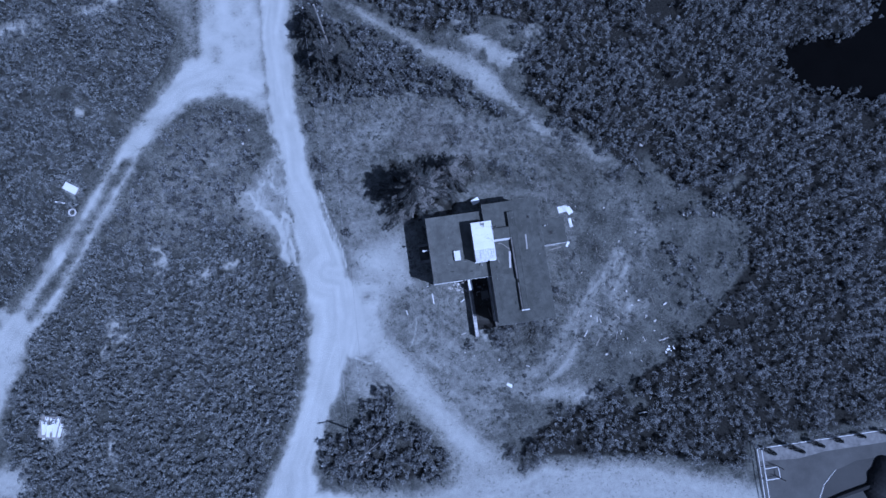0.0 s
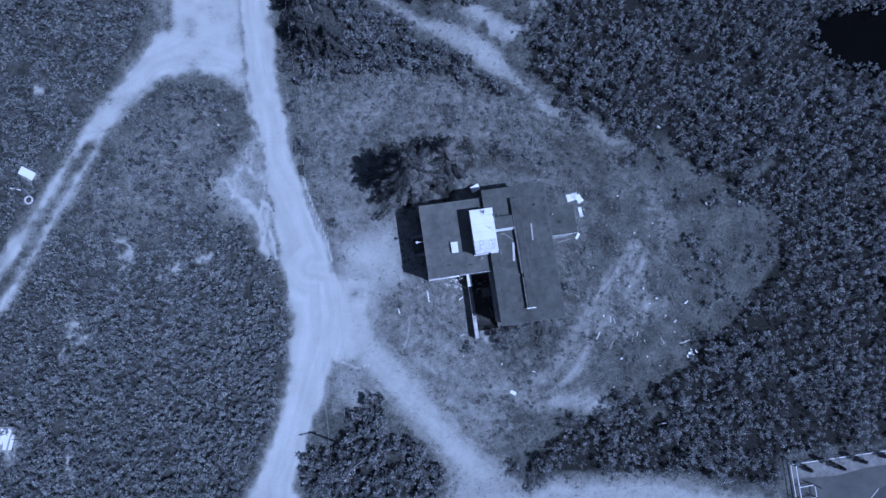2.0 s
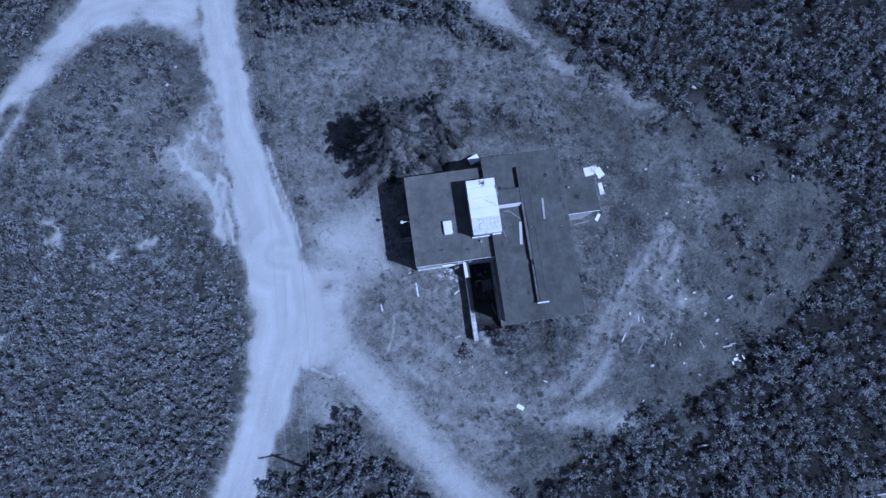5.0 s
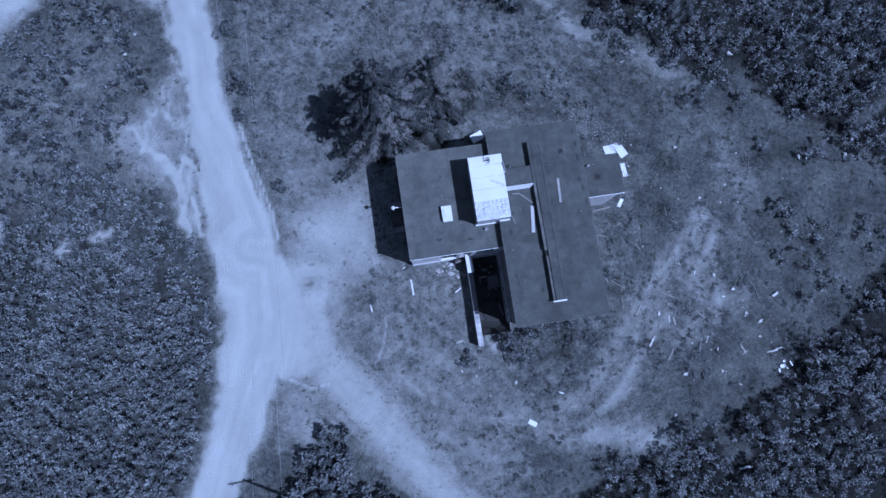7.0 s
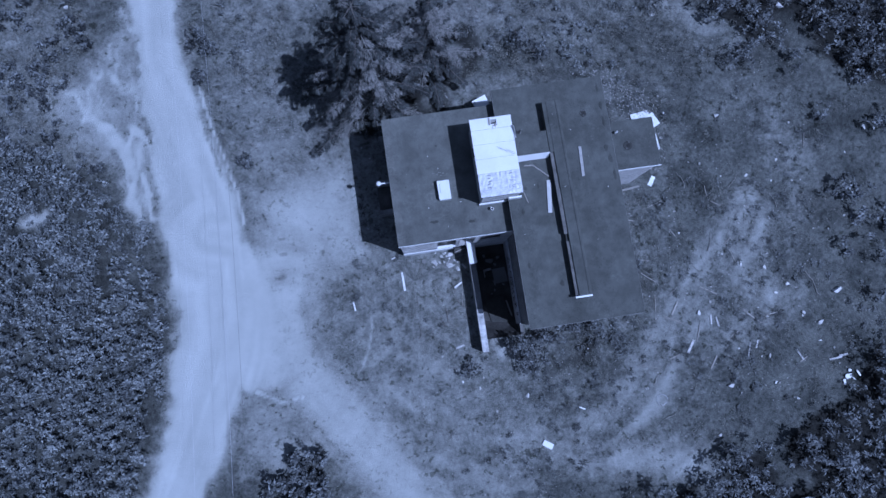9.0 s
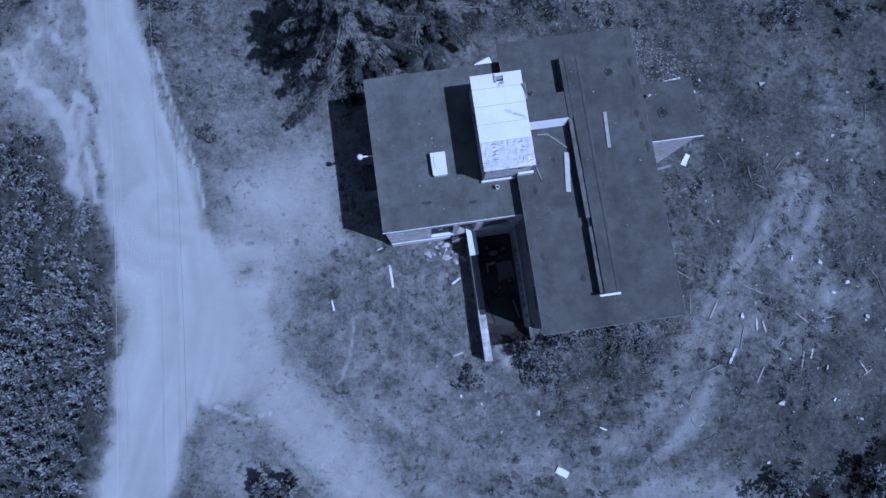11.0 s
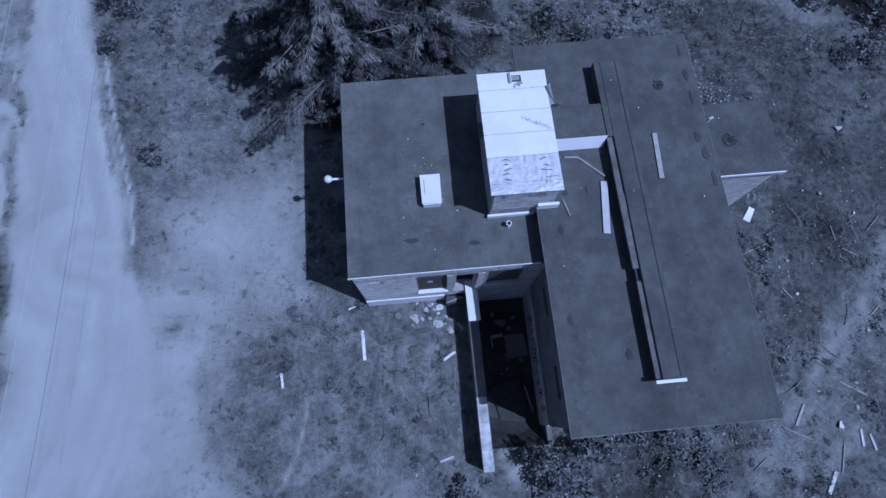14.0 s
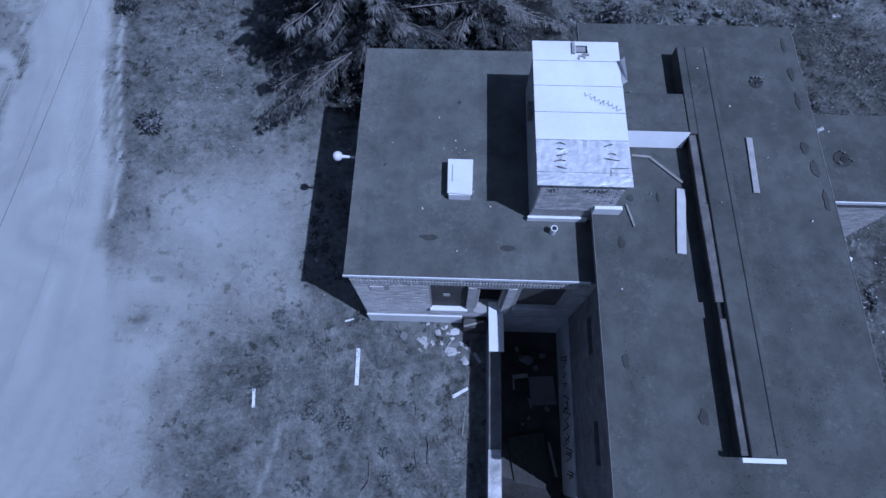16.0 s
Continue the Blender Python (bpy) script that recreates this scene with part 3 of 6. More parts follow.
DARK_RUTS = [([(-11.3, 11.0), (-10.85, 9.3), (-10.6, 8.0)], 0.12), ([(-10.75, 11.2), (-10.2, 9.2), (-9.85, 7.6)], 0.09), ([(-14.9, 12.2), (-14.55, 10.6)], 0.12)]
GLADES = [([(19.7, -8.7), (19.4, -10.9), (19.1, -13.2), (19.3, -14.3), (20.6, -14.5)], 0.7), ([(25.5, 12.4), (26.5, 10.2), (26.9, 8.3)], 1.3), ([(33.8, 7.4), (36.2, 8.5)], 0.7)]      # open strips through the thicket
RIM_EDGE = [(-11.4, 13.9), (-11.1, 12.2), (-10.65, 10.4), (-10.15, 8.7), (-9.75, 6.9), (-9.55, 4.9)]
TYRE_ARC = [(-4.8, -5.3), (-3.7, -4.65), (-3.1, -3.45), (-2.8, -2.3), (-2.9, -1.3)]
TYRE_ARC_2 = [(-5.4, -4.7), (-4.3, -4.1), (-3.6, -2.9), (-3.4, -1.9)]
TYRE_ARC_3 = [(-1.9, -6.0), (-0.9, -7.2), (0.0, -8.4)]
PIT = (3.66, 5.78, -4.0, 1.55)     # x0, x1, y0, y1
ROADS = [MAIN_LEFT + MAIN_RIGHT[::-1], BRANCH_RIGHT + BRANCH_LEFT[::-1], SOUTH_EDGE + [(60, -70), (-40, -70)], WEST_OUT + [(-15.5, 28.0)] + WEST_IN[::-1]]


def road_sdf(px, py):
    """Signed distance to the dirt roads, below nought on them."""
    best = np.full(px.shape, 1e9)
    for poly in ROADS:
        d = line_dist(px, py, poly + poly[:1])
        best = np.minimum(best, np.where(inside(px, py, poly), -d, d))
    median = 0.42 + 0.5 * (value_noise(px, py, 1.1, 17) - 0.55) - line_dist(px, py, WEST_MEDIAN)
    return np.maximum(best, median)


def ragged_sdf(px, py):
    rough = np.where(px > -12.4, 0.55, 1.0)
    return road_sdf(px, py) + ((value_noise(px, py, 1.6, 3) - 0.5) * 0.55 + (value_noise(px, py, 0.6, 4) - 0.5) * 0.4) * rough


def within(px, py, poly, soft):
    d = line_dist(px, py, poly + poly[:1])
    return 1 / (1 + np.exp(np.clip(np.where(inside(px, py, poly), -d, d) / soft, -30, 30)))


def dirt_mask(px, py):
    """How bare the ground is: 0 under closed grass, about 0.5 on thin grass, 1 on the roads."""
    vn = lambda cell, seed: value_noise(px, py, cell, seed)
    near = lambda line, w, k=2: np.exp(-(line_dist(px, py, line) / w) ** k)
    s = ragged_sdf(px, py)
    m = 1 / (1 + np.exp(np.clip(s / 0.22, -30, 30)))
    main = np.minimum(np.where(inside(px, py, ROADS[0]), 0, line_dist(px, py, MAIN_RIGHT)), np.where(py < -20.5, 0, np.abs(py + 20.5)))
    side = line_dist(px, py, BRANCH_RIGHT + BRANCH_LEFT[::-1])
    m *= np.where(inside(px, py, ROADS[1]), 1 - np.clip(main / 2.0, 0, 1) * (0.17 + 0.26 * np.exp(-side / 0.6)), 1)
    m *= 1 - 0.23 / (1 + np.exp(np.clip((py + 18.5 + 0.35 * np.maximum(-8 - px, 0)) / 0.5, -30, 30)))
    west = inside(px, py, ROADS[3])
    m *= np.where(west, 0.97 - 0.22 * np.clip(vn(1.4, 18) * 1.6 - 0.6, 0, 1), 1)
    east_side = px > -12
    m = np.maximum(m, np.where(east_side, 0.60, 0.52) * np.exp(-np.maximum(s, 0) / np.where(east_side, 0.9, 0.5)))
    broken = 0.45 + 0.75 * vn(2.1, 14) * (0.6 + 0.8 * vn(0.8, 15))
    m = np.maximum(m, (0.68 + 0.16 * vn(3.0, 8)) * within(px, py, TRAIL, 0.25))
    m = np.maximum(m, 0.56 * near(TRAIL_END, 1.2) * (0.65 + 0.5 * vn(1.5, 9)))
    blots = vn(0.9, 25) * 0.6 + vn(2.0, 26) * 0.4
    m = np.maximum(m, np.clip(3.2 * blots - 1.15, 0, 0.74) * near(TRAIL_SPILL, 2.1))

    def streaks(d, seed):
        return 0.50 + 0.85 * value_noise(d, (px - py) * 0.13, 0.38, seed) * (0.7 + 0.5 * vn(1.6, seed + 1))
    m = np.maximum(m, 0.80 * near(WORN_ARC, 1.9) * streaks(line_dist(px, py, WORN_ARC), 81))
    m = np.maximum(m, 0.62 * near(LOOP_SOUTH, 1.9) * (0.7 + 0.45 * vn(2.1, 14)))
    m = np.maximum(m, 0.66 * np.exp(-((px - 19.6) / 3.2) ** 2 - ((py + 3.2) / 3.4) ** 2) * broken)
    m = np.maximum(m, 0.42 * near(LOOP_EAST, 2.4) * broken)
    m = np.maximum(m, 0.40 * near(RIM_EAST, 2.0) * broken)
    net = np.abs(value_noise(px * 1.5 + py * 0.4, py * 0.6 - px * 0.2, 1.0, 9) - 0.5) * 2
    m = np.maximum(m, within(px, py, SCUFF, 0.5) * (0.58 + 0.20 * vn(1.1, 30) + 0.26 * np.exp(-(net / 0.16) ** 2) * vn(1.9, 31)))
    wx, wy = px + 0.5 * (vn(1.0, 33) - 0.5) + 0.3 * (vn(0.37, 35) - 0.5), py + 0.5 * (vn(1.0, 34) - 0.5) + 0.3 * (vn(0.37, 36) - 0.5)
    for line, w, level in TRACKS:
        m = np.maximum(m, 0.88 * level * np.exp(-(line_dist(wx, wy, line) / (w * (0.8 + 1.1 * vn(0.9, 37)))) ** 2) * (0.72 + 0.45 * vn(0.5, 19)))
    for line, w, level in ((RIM_EDGE, 0.17, 0.98), (TYRE_ARC, 0.16, 0.74), (TYRE_ARC_2, 0.12, 0.62), (TYRE_ARC_3, 0.13, 0.70)):
        m = np.maximum(m, level * near(line, w) * (0.8 + 0.3 * vn(0.6, 20)))
    m = np.maximum(m, (0.72 + 0.16 * vn(1.7, 28)) * within(px, py, APRON, 0.9))
    for x, y, a, b in BARE:
        m = np.maximum(m, 0.80 * np.exp(-((((wx * 2 - px - x) / a) ** 2 + ((wy * 2 - py - y) / b) ** 2) / 1.3) ** 2) * np.clip(broken + 0.3, 0, 1.0))
    for poly, level, soft in ((LOT_NORTH, 0.90, 0.3), (LOT_FRINGE, 0.56, 0.6), (FIELD_NORTH, 0.50, 1.2), (GROUND_SOUTH, 0.55, 1.0), (YARD_SOUTH, 0.86, 0.45), (SCRUB_SOUTH, 0.36, 0.6), (SCRUB_WEST, 0.42, 1.2), (FORK_TIP, 0.70, 0.6), (YARD_WEST, 0.55, 1.0)):
        m = np.maximum(m, level * (0.80 + 0.34 * vn(1.3, 27)) * within(px, py, poly, soft))
    house = np.exp(-((np.maximum(np.abs(px - 5) - 7, 0) ** 2 + np.maximum(np.abs(py - 2) - 7, 0) ** 2) / 60))
    m = np.maximum(m, 0.40 * house * np.clip(1.3 - px / 14, 0.7, 1.1))
    # worn rings round the building, left by turning vehicles
    r, turn = np.hypot(px - 6.5, py - 1.5), np.arctan2(py - 1.5, px - 6.5)
    ring = value_noise(r + 0.8 * (vn(5.0, 43) - 0.5), turn * 2.2, 0.42, 41) * 0.6 + value_noise(r * 1.0, turn * 5.0, 0.9, 42) * 0.4 - 0.5
    zone = np.exp(-((r - 14.0) / 5.5) ** 4) * np.clip((px + 4) / 4, 0, 1) * (1 - np.clip((m - 0.7) / 0.2, 0, 1))
    m = np.clip(m + 0.42 * ring * zone * (0.45 + 0.9 * vn(1.3, 44)), 0, 1)
    for line, w in DARK_RUTS:
        m *= 1 - 0.30 * near(line, w, 4)
    m = np.where(inside(px, py, COURT), 0.6, m)
    return m


# ---- ground ----
def axis_steps(lo, hi, step, fine, exact):
    a = list(np.arange(lo, fine[0], step)) + list(np.arange(fine[0], fine[1], fine[2])) + list(np.arange(fine[1], hi + 1e-6, step))
    out, d, x = [], step, hi
    while x < 2600:
        d *= 1.5; x += d; out.append(x)
    neg, d, x = [], step, lo
    while x > -2600:
        d *= 1.5; x -= d; neg.append(x)
    a = [v for v in a if all(abs(v - e) > fine[2] * 0.45 for e in exact)] + list(exact)
    return np.array(sorted(neg + a + out))


gx = axis_steps(-60, 66, 0.26, (-22, 22, 0.15), (PIT[0], PIT[1]))
gy = axis_steps(-36, 46, 0.26, (-13, 18, 0.15), (PIT[2], PIT[3]))
GX, GY = np.meshgrid(gx, gy)
mask = dirt_mask(GX, GY)
ground_h = (value_noise(GX, GY, 3.1, 11) - 0.5) * 0.16 + (value_noise(GX, GY, 1.1, 12) - 0.5) * 0.07
near_house = (GX > -1.5) & (GX < 16) & (GY > -5.5) & (GY < 10)
ground_h = np.where(near_house | (mask > 0.45) | (np.hypot(GX, GY) > 90) | inside(GX, GY, POND) | inside(GX, GY, COURT), 0, ground_h * np.clip(1 - mask * 2, 0, 1))
nx, ny = len(gx), len(gy)
verts = np.stack([GX, GY, ground_h], -1).reshape(-1, 3)
ii, jj = np.meshgrid(np.arange(nx - 1), np.arange(ny - 1))
a = (jj * nx + ii).ravel()
cxm, cym = ((GX[:-1, :-1] + GX[1:, 1:]) / 2).ravel(), ((GY[:-1, :-1] + GY[1:, 1:]) / 2).ravel()
keep = ~((cxm > PIT[0]) & (cxm < PIT[1]) & (cym > PIT[2]) & (cym < PIT[3]))
a = a[keep]
faces = np.stack([a, a + 1, a + nx + 1, a + nx], 1)
gm = bpy.data.meshes.new("ground")
gm.vertices.add(len(verts)); gm.vertices.foreach_set("co", verts.astype(np.float32).ravel())
gm.loops.add(faces.size); gm.loops.foreach_set("vertex_index", faces.astype(np.int32).ravel())
gm.polygons.add(len(faces))
gm.polygons.foreach_set("loop_start", np.arange(0, faces.size, 4, dtype=np.int32))
gm.polygons.foreach_set("loop_total", np.full(len(faces), 4, dtype=np.int32))
gm.update(calc_edges=True)
gm.attributes.new("dirt", "FLOAT", "POINT").data.foreach_set("value", mask.astype(np.float32).ravel())
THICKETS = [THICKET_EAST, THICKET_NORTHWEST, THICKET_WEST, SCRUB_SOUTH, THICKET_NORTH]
# litter: painted shade under the thickets, a mask that darkens the ground
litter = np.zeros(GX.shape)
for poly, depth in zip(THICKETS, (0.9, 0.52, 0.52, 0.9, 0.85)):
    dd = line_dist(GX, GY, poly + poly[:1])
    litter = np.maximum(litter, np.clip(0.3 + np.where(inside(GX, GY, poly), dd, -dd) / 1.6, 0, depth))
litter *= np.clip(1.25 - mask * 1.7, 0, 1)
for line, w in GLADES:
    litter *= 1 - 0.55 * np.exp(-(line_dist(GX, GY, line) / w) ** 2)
# ovals: the spruces' shade painted on the ground, and other dark patches
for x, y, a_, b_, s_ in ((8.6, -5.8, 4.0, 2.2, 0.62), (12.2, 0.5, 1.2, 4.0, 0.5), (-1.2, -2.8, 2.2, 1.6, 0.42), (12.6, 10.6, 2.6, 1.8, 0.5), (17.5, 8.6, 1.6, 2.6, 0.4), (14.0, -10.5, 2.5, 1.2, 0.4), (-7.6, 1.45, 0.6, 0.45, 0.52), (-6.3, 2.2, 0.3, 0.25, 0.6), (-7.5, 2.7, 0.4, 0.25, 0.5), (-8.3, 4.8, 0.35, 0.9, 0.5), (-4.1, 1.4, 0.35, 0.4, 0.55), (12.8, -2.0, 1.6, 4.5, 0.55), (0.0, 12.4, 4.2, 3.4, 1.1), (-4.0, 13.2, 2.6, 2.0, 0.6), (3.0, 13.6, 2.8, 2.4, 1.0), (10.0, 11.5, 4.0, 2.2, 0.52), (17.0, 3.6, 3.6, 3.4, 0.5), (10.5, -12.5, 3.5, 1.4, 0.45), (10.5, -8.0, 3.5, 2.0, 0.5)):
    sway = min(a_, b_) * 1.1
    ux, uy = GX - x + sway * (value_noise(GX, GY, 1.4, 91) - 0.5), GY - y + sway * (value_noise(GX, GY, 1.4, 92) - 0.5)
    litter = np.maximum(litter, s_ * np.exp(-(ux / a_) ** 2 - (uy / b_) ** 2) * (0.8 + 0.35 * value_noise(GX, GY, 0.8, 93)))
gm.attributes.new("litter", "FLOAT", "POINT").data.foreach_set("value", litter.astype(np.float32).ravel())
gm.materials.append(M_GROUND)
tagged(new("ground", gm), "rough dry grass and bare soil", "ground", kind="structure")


def road_mesh(name, inset, step, cover, label):
    """A packed dirt carriageway: the cells of a fine grid that lie on the road, cut ragged by noise."""
    xs = np.arange(cover[0], cover[1], step); ys = np.arange(cover[2], cover[3], step)
    X, Y = np.meshgrid(xs, ys)
    jx, jy = X + RNG.uniform(-0.3, 0.3, X.shape) * step, Y + RNG.uniform(-0.3, 0.3, X.shape) * step
    s = ragged_sdf(jx, jy)
    on = s < inset
    n = len(xs)
    i, j = np.meshgrid(np.arange(n - 1), np.arange(len(ys) - 1))
    q = (j * n + i).ravel()
    f = np.stack([q, q + 1, q + n + 1, q + n], 1)
    f = f[on.ravel()[f].all(1)]
    used, inv = np.unique(f, return_inverse=True)
    co = np.stack([jx.ravel()[used], jy.ravel()[used], 0.012 + np.clip(-s.ravel()[used], 0, 1) * 0.012], 1)
    me = bpy.data.meshes.new(name)
    me.from_pydata(co.tolist(), [], inv.reshape(-1, 4).tolist()); me.materials.append(M_GROUND)
    ux, uy = co[:, 0], co[:, 1]
    me.attributes.new("dirt", "FLOAT", "POINT").data.foreach_set("value", dirt_mask(ux, uy).astype(np.float32))
    # wheel ruts: long streaks that follow the carriageway
    dr = np.minimum(line_dist(ux, uy, MAIN_RIGHT), line_dist(ux, uy, BRANCH_RIGHT))
    dw = line_dist(ux, uy, WEST_LINE)
    dr = np.where((dw < 3.4) & (ux < -15.5), dw * 0.9, dr)
    ds = line_dist(ux, uy, SOUTH_EDGE)
    along = np.where(uy < -19.5, ux, uy)
    dr = np.where(uy < -19.5, ds, dr) + 0.5 * (value_noise(ux, uy, 4.0, 63) - 0.5)
    rut = value_noise(dr, along * 0.06, 0.55, 61) * 0.6 + value_noise(dr, along * 0.1, 0.23, 62) * 0.4
    me.attributes.new("rut", "FLOAT", "POINT").data.foreach_set("value", (rut - 0.5).astype(np.float32))
    return tagged(new(name, me), label, "road", kind="structure")


road_mesh("road", -0.2, 0.17, (-46, 40, -30, 44), "pale packed dirt road with wheel ruts")

# pond and court
def plate(name, poly, z, material, label, category):
    bm = bmesh.new()
    bm.faces.new([bm.verts.new((x, y, z)) for x, y in poly])
    return single(name, bm, material, label, category, kind="structure")


plate("water", POND, 0.02, M_WATER, "dark still pond among the shrubs", "water")
plate("pavement", COURT, 0.03, M_ASPHALT, "worn grey asphalt sports court", "court")
plate("pavement", [(38.0, -45), (38.2, -27.6), (38.9, -26.2), (40.4, -24.9), (43.0, -24.2), (60, -24.6), (60, -45)], 0.034, M_ASPHALT_OLD, "darker patched asphalt of the court", "court")
plate("pavement", [(32.0, -21.3), (47.5, -21.5), (60, -21.7), (60, -22.6), (46, -22.8), (39.5, -22.7), (36.5, -23.0), (34.5, -22.8), (32.0, -22.6)], 0.036, M_CONC, "sandy concrete strip along the court's edge", "court")
single("kerb", add_tube(bmesh.new(), [(37.7, -28.6, 0.04), (38.0, -27.4, 0.04), (38.8, -26.1, 0.04), (40.4, -24.8, 0.04)], [0.07, 0.06, 0.06, 0.05], 5), M_RUBBLE, "pale worn seam in the asphalt", "kerb", kind="structure")

# ---- the building ----
ZL, ZR, ZP, ZA = 4.56, 5.08, 6.42, 4.42        # roof levels: low block, long block, penthouse, annex
house = thing("abandoned_building", "abandoned flat-roofed brick building with felt roof", "building")


def wall_x(name, x0, x1, y, thick, z0, z1, holes, material, inward=1):
    """A wall along x whose outer face is at y, with rectangular openings (x0, x1, z0, z1) cut through it."""
    xs = sorted({x0, x1, *[h[0] for h in holes], *[h[1] for h in holes]})
    zs = sorted({z0, z1, *[h[2] for h in holes], *[h[3] for h in holes]})
    bm = bmesh.new()
    ya, yb = (y, y + thick * inward) if inward > 0 else (y + thick * inward, y)
    for xa, xb in zip(xs, xs[1:]):
        for za, zb in zip(zs, zs[1:]):
            cx, cz = (xa + xb) / 2, (za + zb) / 2
            if not any(h[0] < cx < h[1] and h[2] < cz < h[3] for h in holes):
                add_box(bm, xa, xb, ya, yb, za, zb)
    bmesh.ops.remove_doubles(bm, verts=bm.verts, dist=1e-4)
    return bm


def wall_y(name, y0, y1, x, thick, z0, z1, holes, inward=1):
    bm = wall_x(name, y0, y1, x, thick, z0, z1, holes, None, inward)
    for v in bm.verts:
        v.co.x, v.co.y = v.co.y, v.co.x
    bmesh.ops.reverse_faces(bm, faces=bm.faces)
    return bm


WIN1, DOOR, WIN2 = (1.65, 2.62, 1.62, 3.80), (2.86, 3.62, 1.25, 3.60), (3.98, 5.12, 2.05, 3.72)
SOUTH = 1.58
LX0, LX1, LY1 = -0.33, 5.76, 8.24
wall_s = part("wall", wall_x("w", LX0, LX1 - 0.004, SOUTH, 0.4, 0.75, ZL - 0.17, [WIN1, DOOR, WIN2], None), M_MORTAR, house, "grey brick south wall of the low block")
part("wall", wall_y("w", SOUTH + 0.403, LY1, LX0, 0.4, 0.0, ZL - 0.17, []), M_MORTAR, house)
part("wall", wall_x("w", LX0 + 0.403, LX1 - 0.004, LY1, 0.4, 0.0, ZL - 0.17, [], None, -1), M_MORTAR, house)
part("plinth", box(LX0 - 0.03, 2.55, SOUTH - 0.05, SOUTH + 0.38, -0.1, 0.748, bevel=0.02), M_WHITE, house, "whitewashed plinth")
part("plinth", box(2.553, 3.36, SOUTH - 0.02, SOUTH + 0.38, -0.1, 0.748, bevel=0.02), M_CONC, house, "bare concrete plinth")
part("plinth", box(3.363, LX1 - 0.004, SOUTH - 0.03, SOUTH + 0.38, -1.2, 0.748, bevel=0.01), M_LIME, house, "pale limewashed basement wall")
part("floor_slab", box(LX0 + 0.41, LX1 - 0.01, SOUTH + 0.41, LY1 - 0.41, 0.9, 1.2), M_DARKCONC, house)

# long block
RX0, RX1, RY0, RY1 = 5.76, 11.12, -3.38, 8.72
part("wall", wall_y("w", RY0, RY1, RX0, 0.4, 0.72, ZR - 0.17, [(-2.5, -1.5, 2.85, 3.25), (0.1, 1.05, 2.85, 3.25)]), M_DARKWALL, house, "west wall of the long block, its shade in the colour")
part("wall", wall_x("w", RX0 + 0.403, RX1, RY0, 0.4, 0.0, ZR - 0.17, [], None), M_MORTAR, house)
part("wall", wall_y("w", RY0 + 0.403, RY1, RX1, 0.4, 0.0, ZR - 0.17, [], -1), M_MORTAR, house)
part("wall", wall_x("w", RX0 + 0.403, RX1 - 0.403, RY1, 0.4, 0.0, ZR - 0.17, [], None, -1), M_MORTAR, house)
part("plinth", box(RX0 - 0.03, RX0 + 0.4, RY0, SOUTH - 0.034, -1.2, 0.600), M_LIME, house, "grey plastered basement wall with spray paint")
# recessed strip over the basement wall, coloured near-black
part("joint_strip", box(RX0 + 0.06, RX0 + 0.4, RY0, SOUTH - 0.034, 0.603, 0.717), M_DARK, house, "dark recessed strip over the basement wall")
part("floor_slab", box(RX0 + 0.41, RX1 - 0.41, RY0 + 0.41, RY1 - 0.41, 0.9, 1.2), M_DARKCONC, house)
for y0, y1 in ((-2.5, -1.5), (0.1, 1.05)):
    part("window_board", box(RX0 + 0.10, RX0 + 0.14, y0, y1, 2.85, 3.25), M_PLYWOOD, house, "dark blind panel in a window opening")

# annex
part("wall", wall_x("w", RX1 + 0.003, 13.70, 3.96, 0.35, 0.0, ZA - 0.15, [], None), M_MORTAR, house, "brick wall of the small annex")
part("wall", wall_y("w", 4.313, 6.40, 13.70, 0.35, 0.0, ZA - 0.15, [], -1), M_MORTAR, house)
part("wall", wall_x("w", RX1 + 0.003, 13.347, 6.40, 0.35, 0.0, ZA - 0.15, [], None, -1), M_MORTAR, house)


def roof_slab(x0, x1, y0, y1, z, thick, name="roof", label="", edge=0.35, wobble=0.006, material=None):
    """A felt-covered slab: a top of fine cells, slightly uneven, with solid sides."""
    bm = bmesh.new()
    nx_, ny_ = max(2, int((x1 - x0) / 0.35)), max(2, int((y1 - y0) / 0.35))
    grid = [[bm.verts.new((x0 + (x1 - x0) * i / nx_, y0 + (y1 - y0) * j / ny_,
                           z + wobble * noise.noise((i * 0.45 + x0, j * 0.45 + y0, z)))) for i in range(nx_ + 1)] for j in range(ny_ + 1)]
    for j in range(ny_):
        for i in range(nx_):
            bm.faces.new((grid[j][i], grid[j][i + 1], grid[j + 1][i + 1], grid[j + 1][i]))
    es = [e for e in bm.edges if e.is_boundary]
    ret = bmesh.ops.extrude_edge_only(bm, edges=es)
    low = [g for g in ret["geom"] if isinstance(g, bmesh.types.BMVert)]
    for v in low:
        v.co.z = z - thick
    bmesh.ops.contextual_create(bm, geom=[e for e in bm.edges if e.is_boundary])
    bmesh.ops.recalc_face_normals(bm, faces=bm.faces)
    return part(name, bm, material or M_ROOF, house, label)


roof_l = roof_slab(-0.39, LX1 - 0.004, 1.52, 8.30, ZL, 0.165, label="grey roofing felt on the low block")
roof_r = roof_slab(5.48, 11.26, -3.52, 8.86, ZR, 0.165, label="grey roofing felt on the long block", material=M_ROOF_DARK)
# the long block's roof runs over the low block's wall; closing wall between the two levels
part("wall", box(5.763, 5.98, 1.99, 8.70, ZL - 0.18, ZR - 0.168), M_MORTAR, house)
roof_a = roof_slab(11.123, 13.82, 3.88, 6.50, ZA, 0.145, label="grey roofing felt on the annex", material=M_ROOF_DARK)
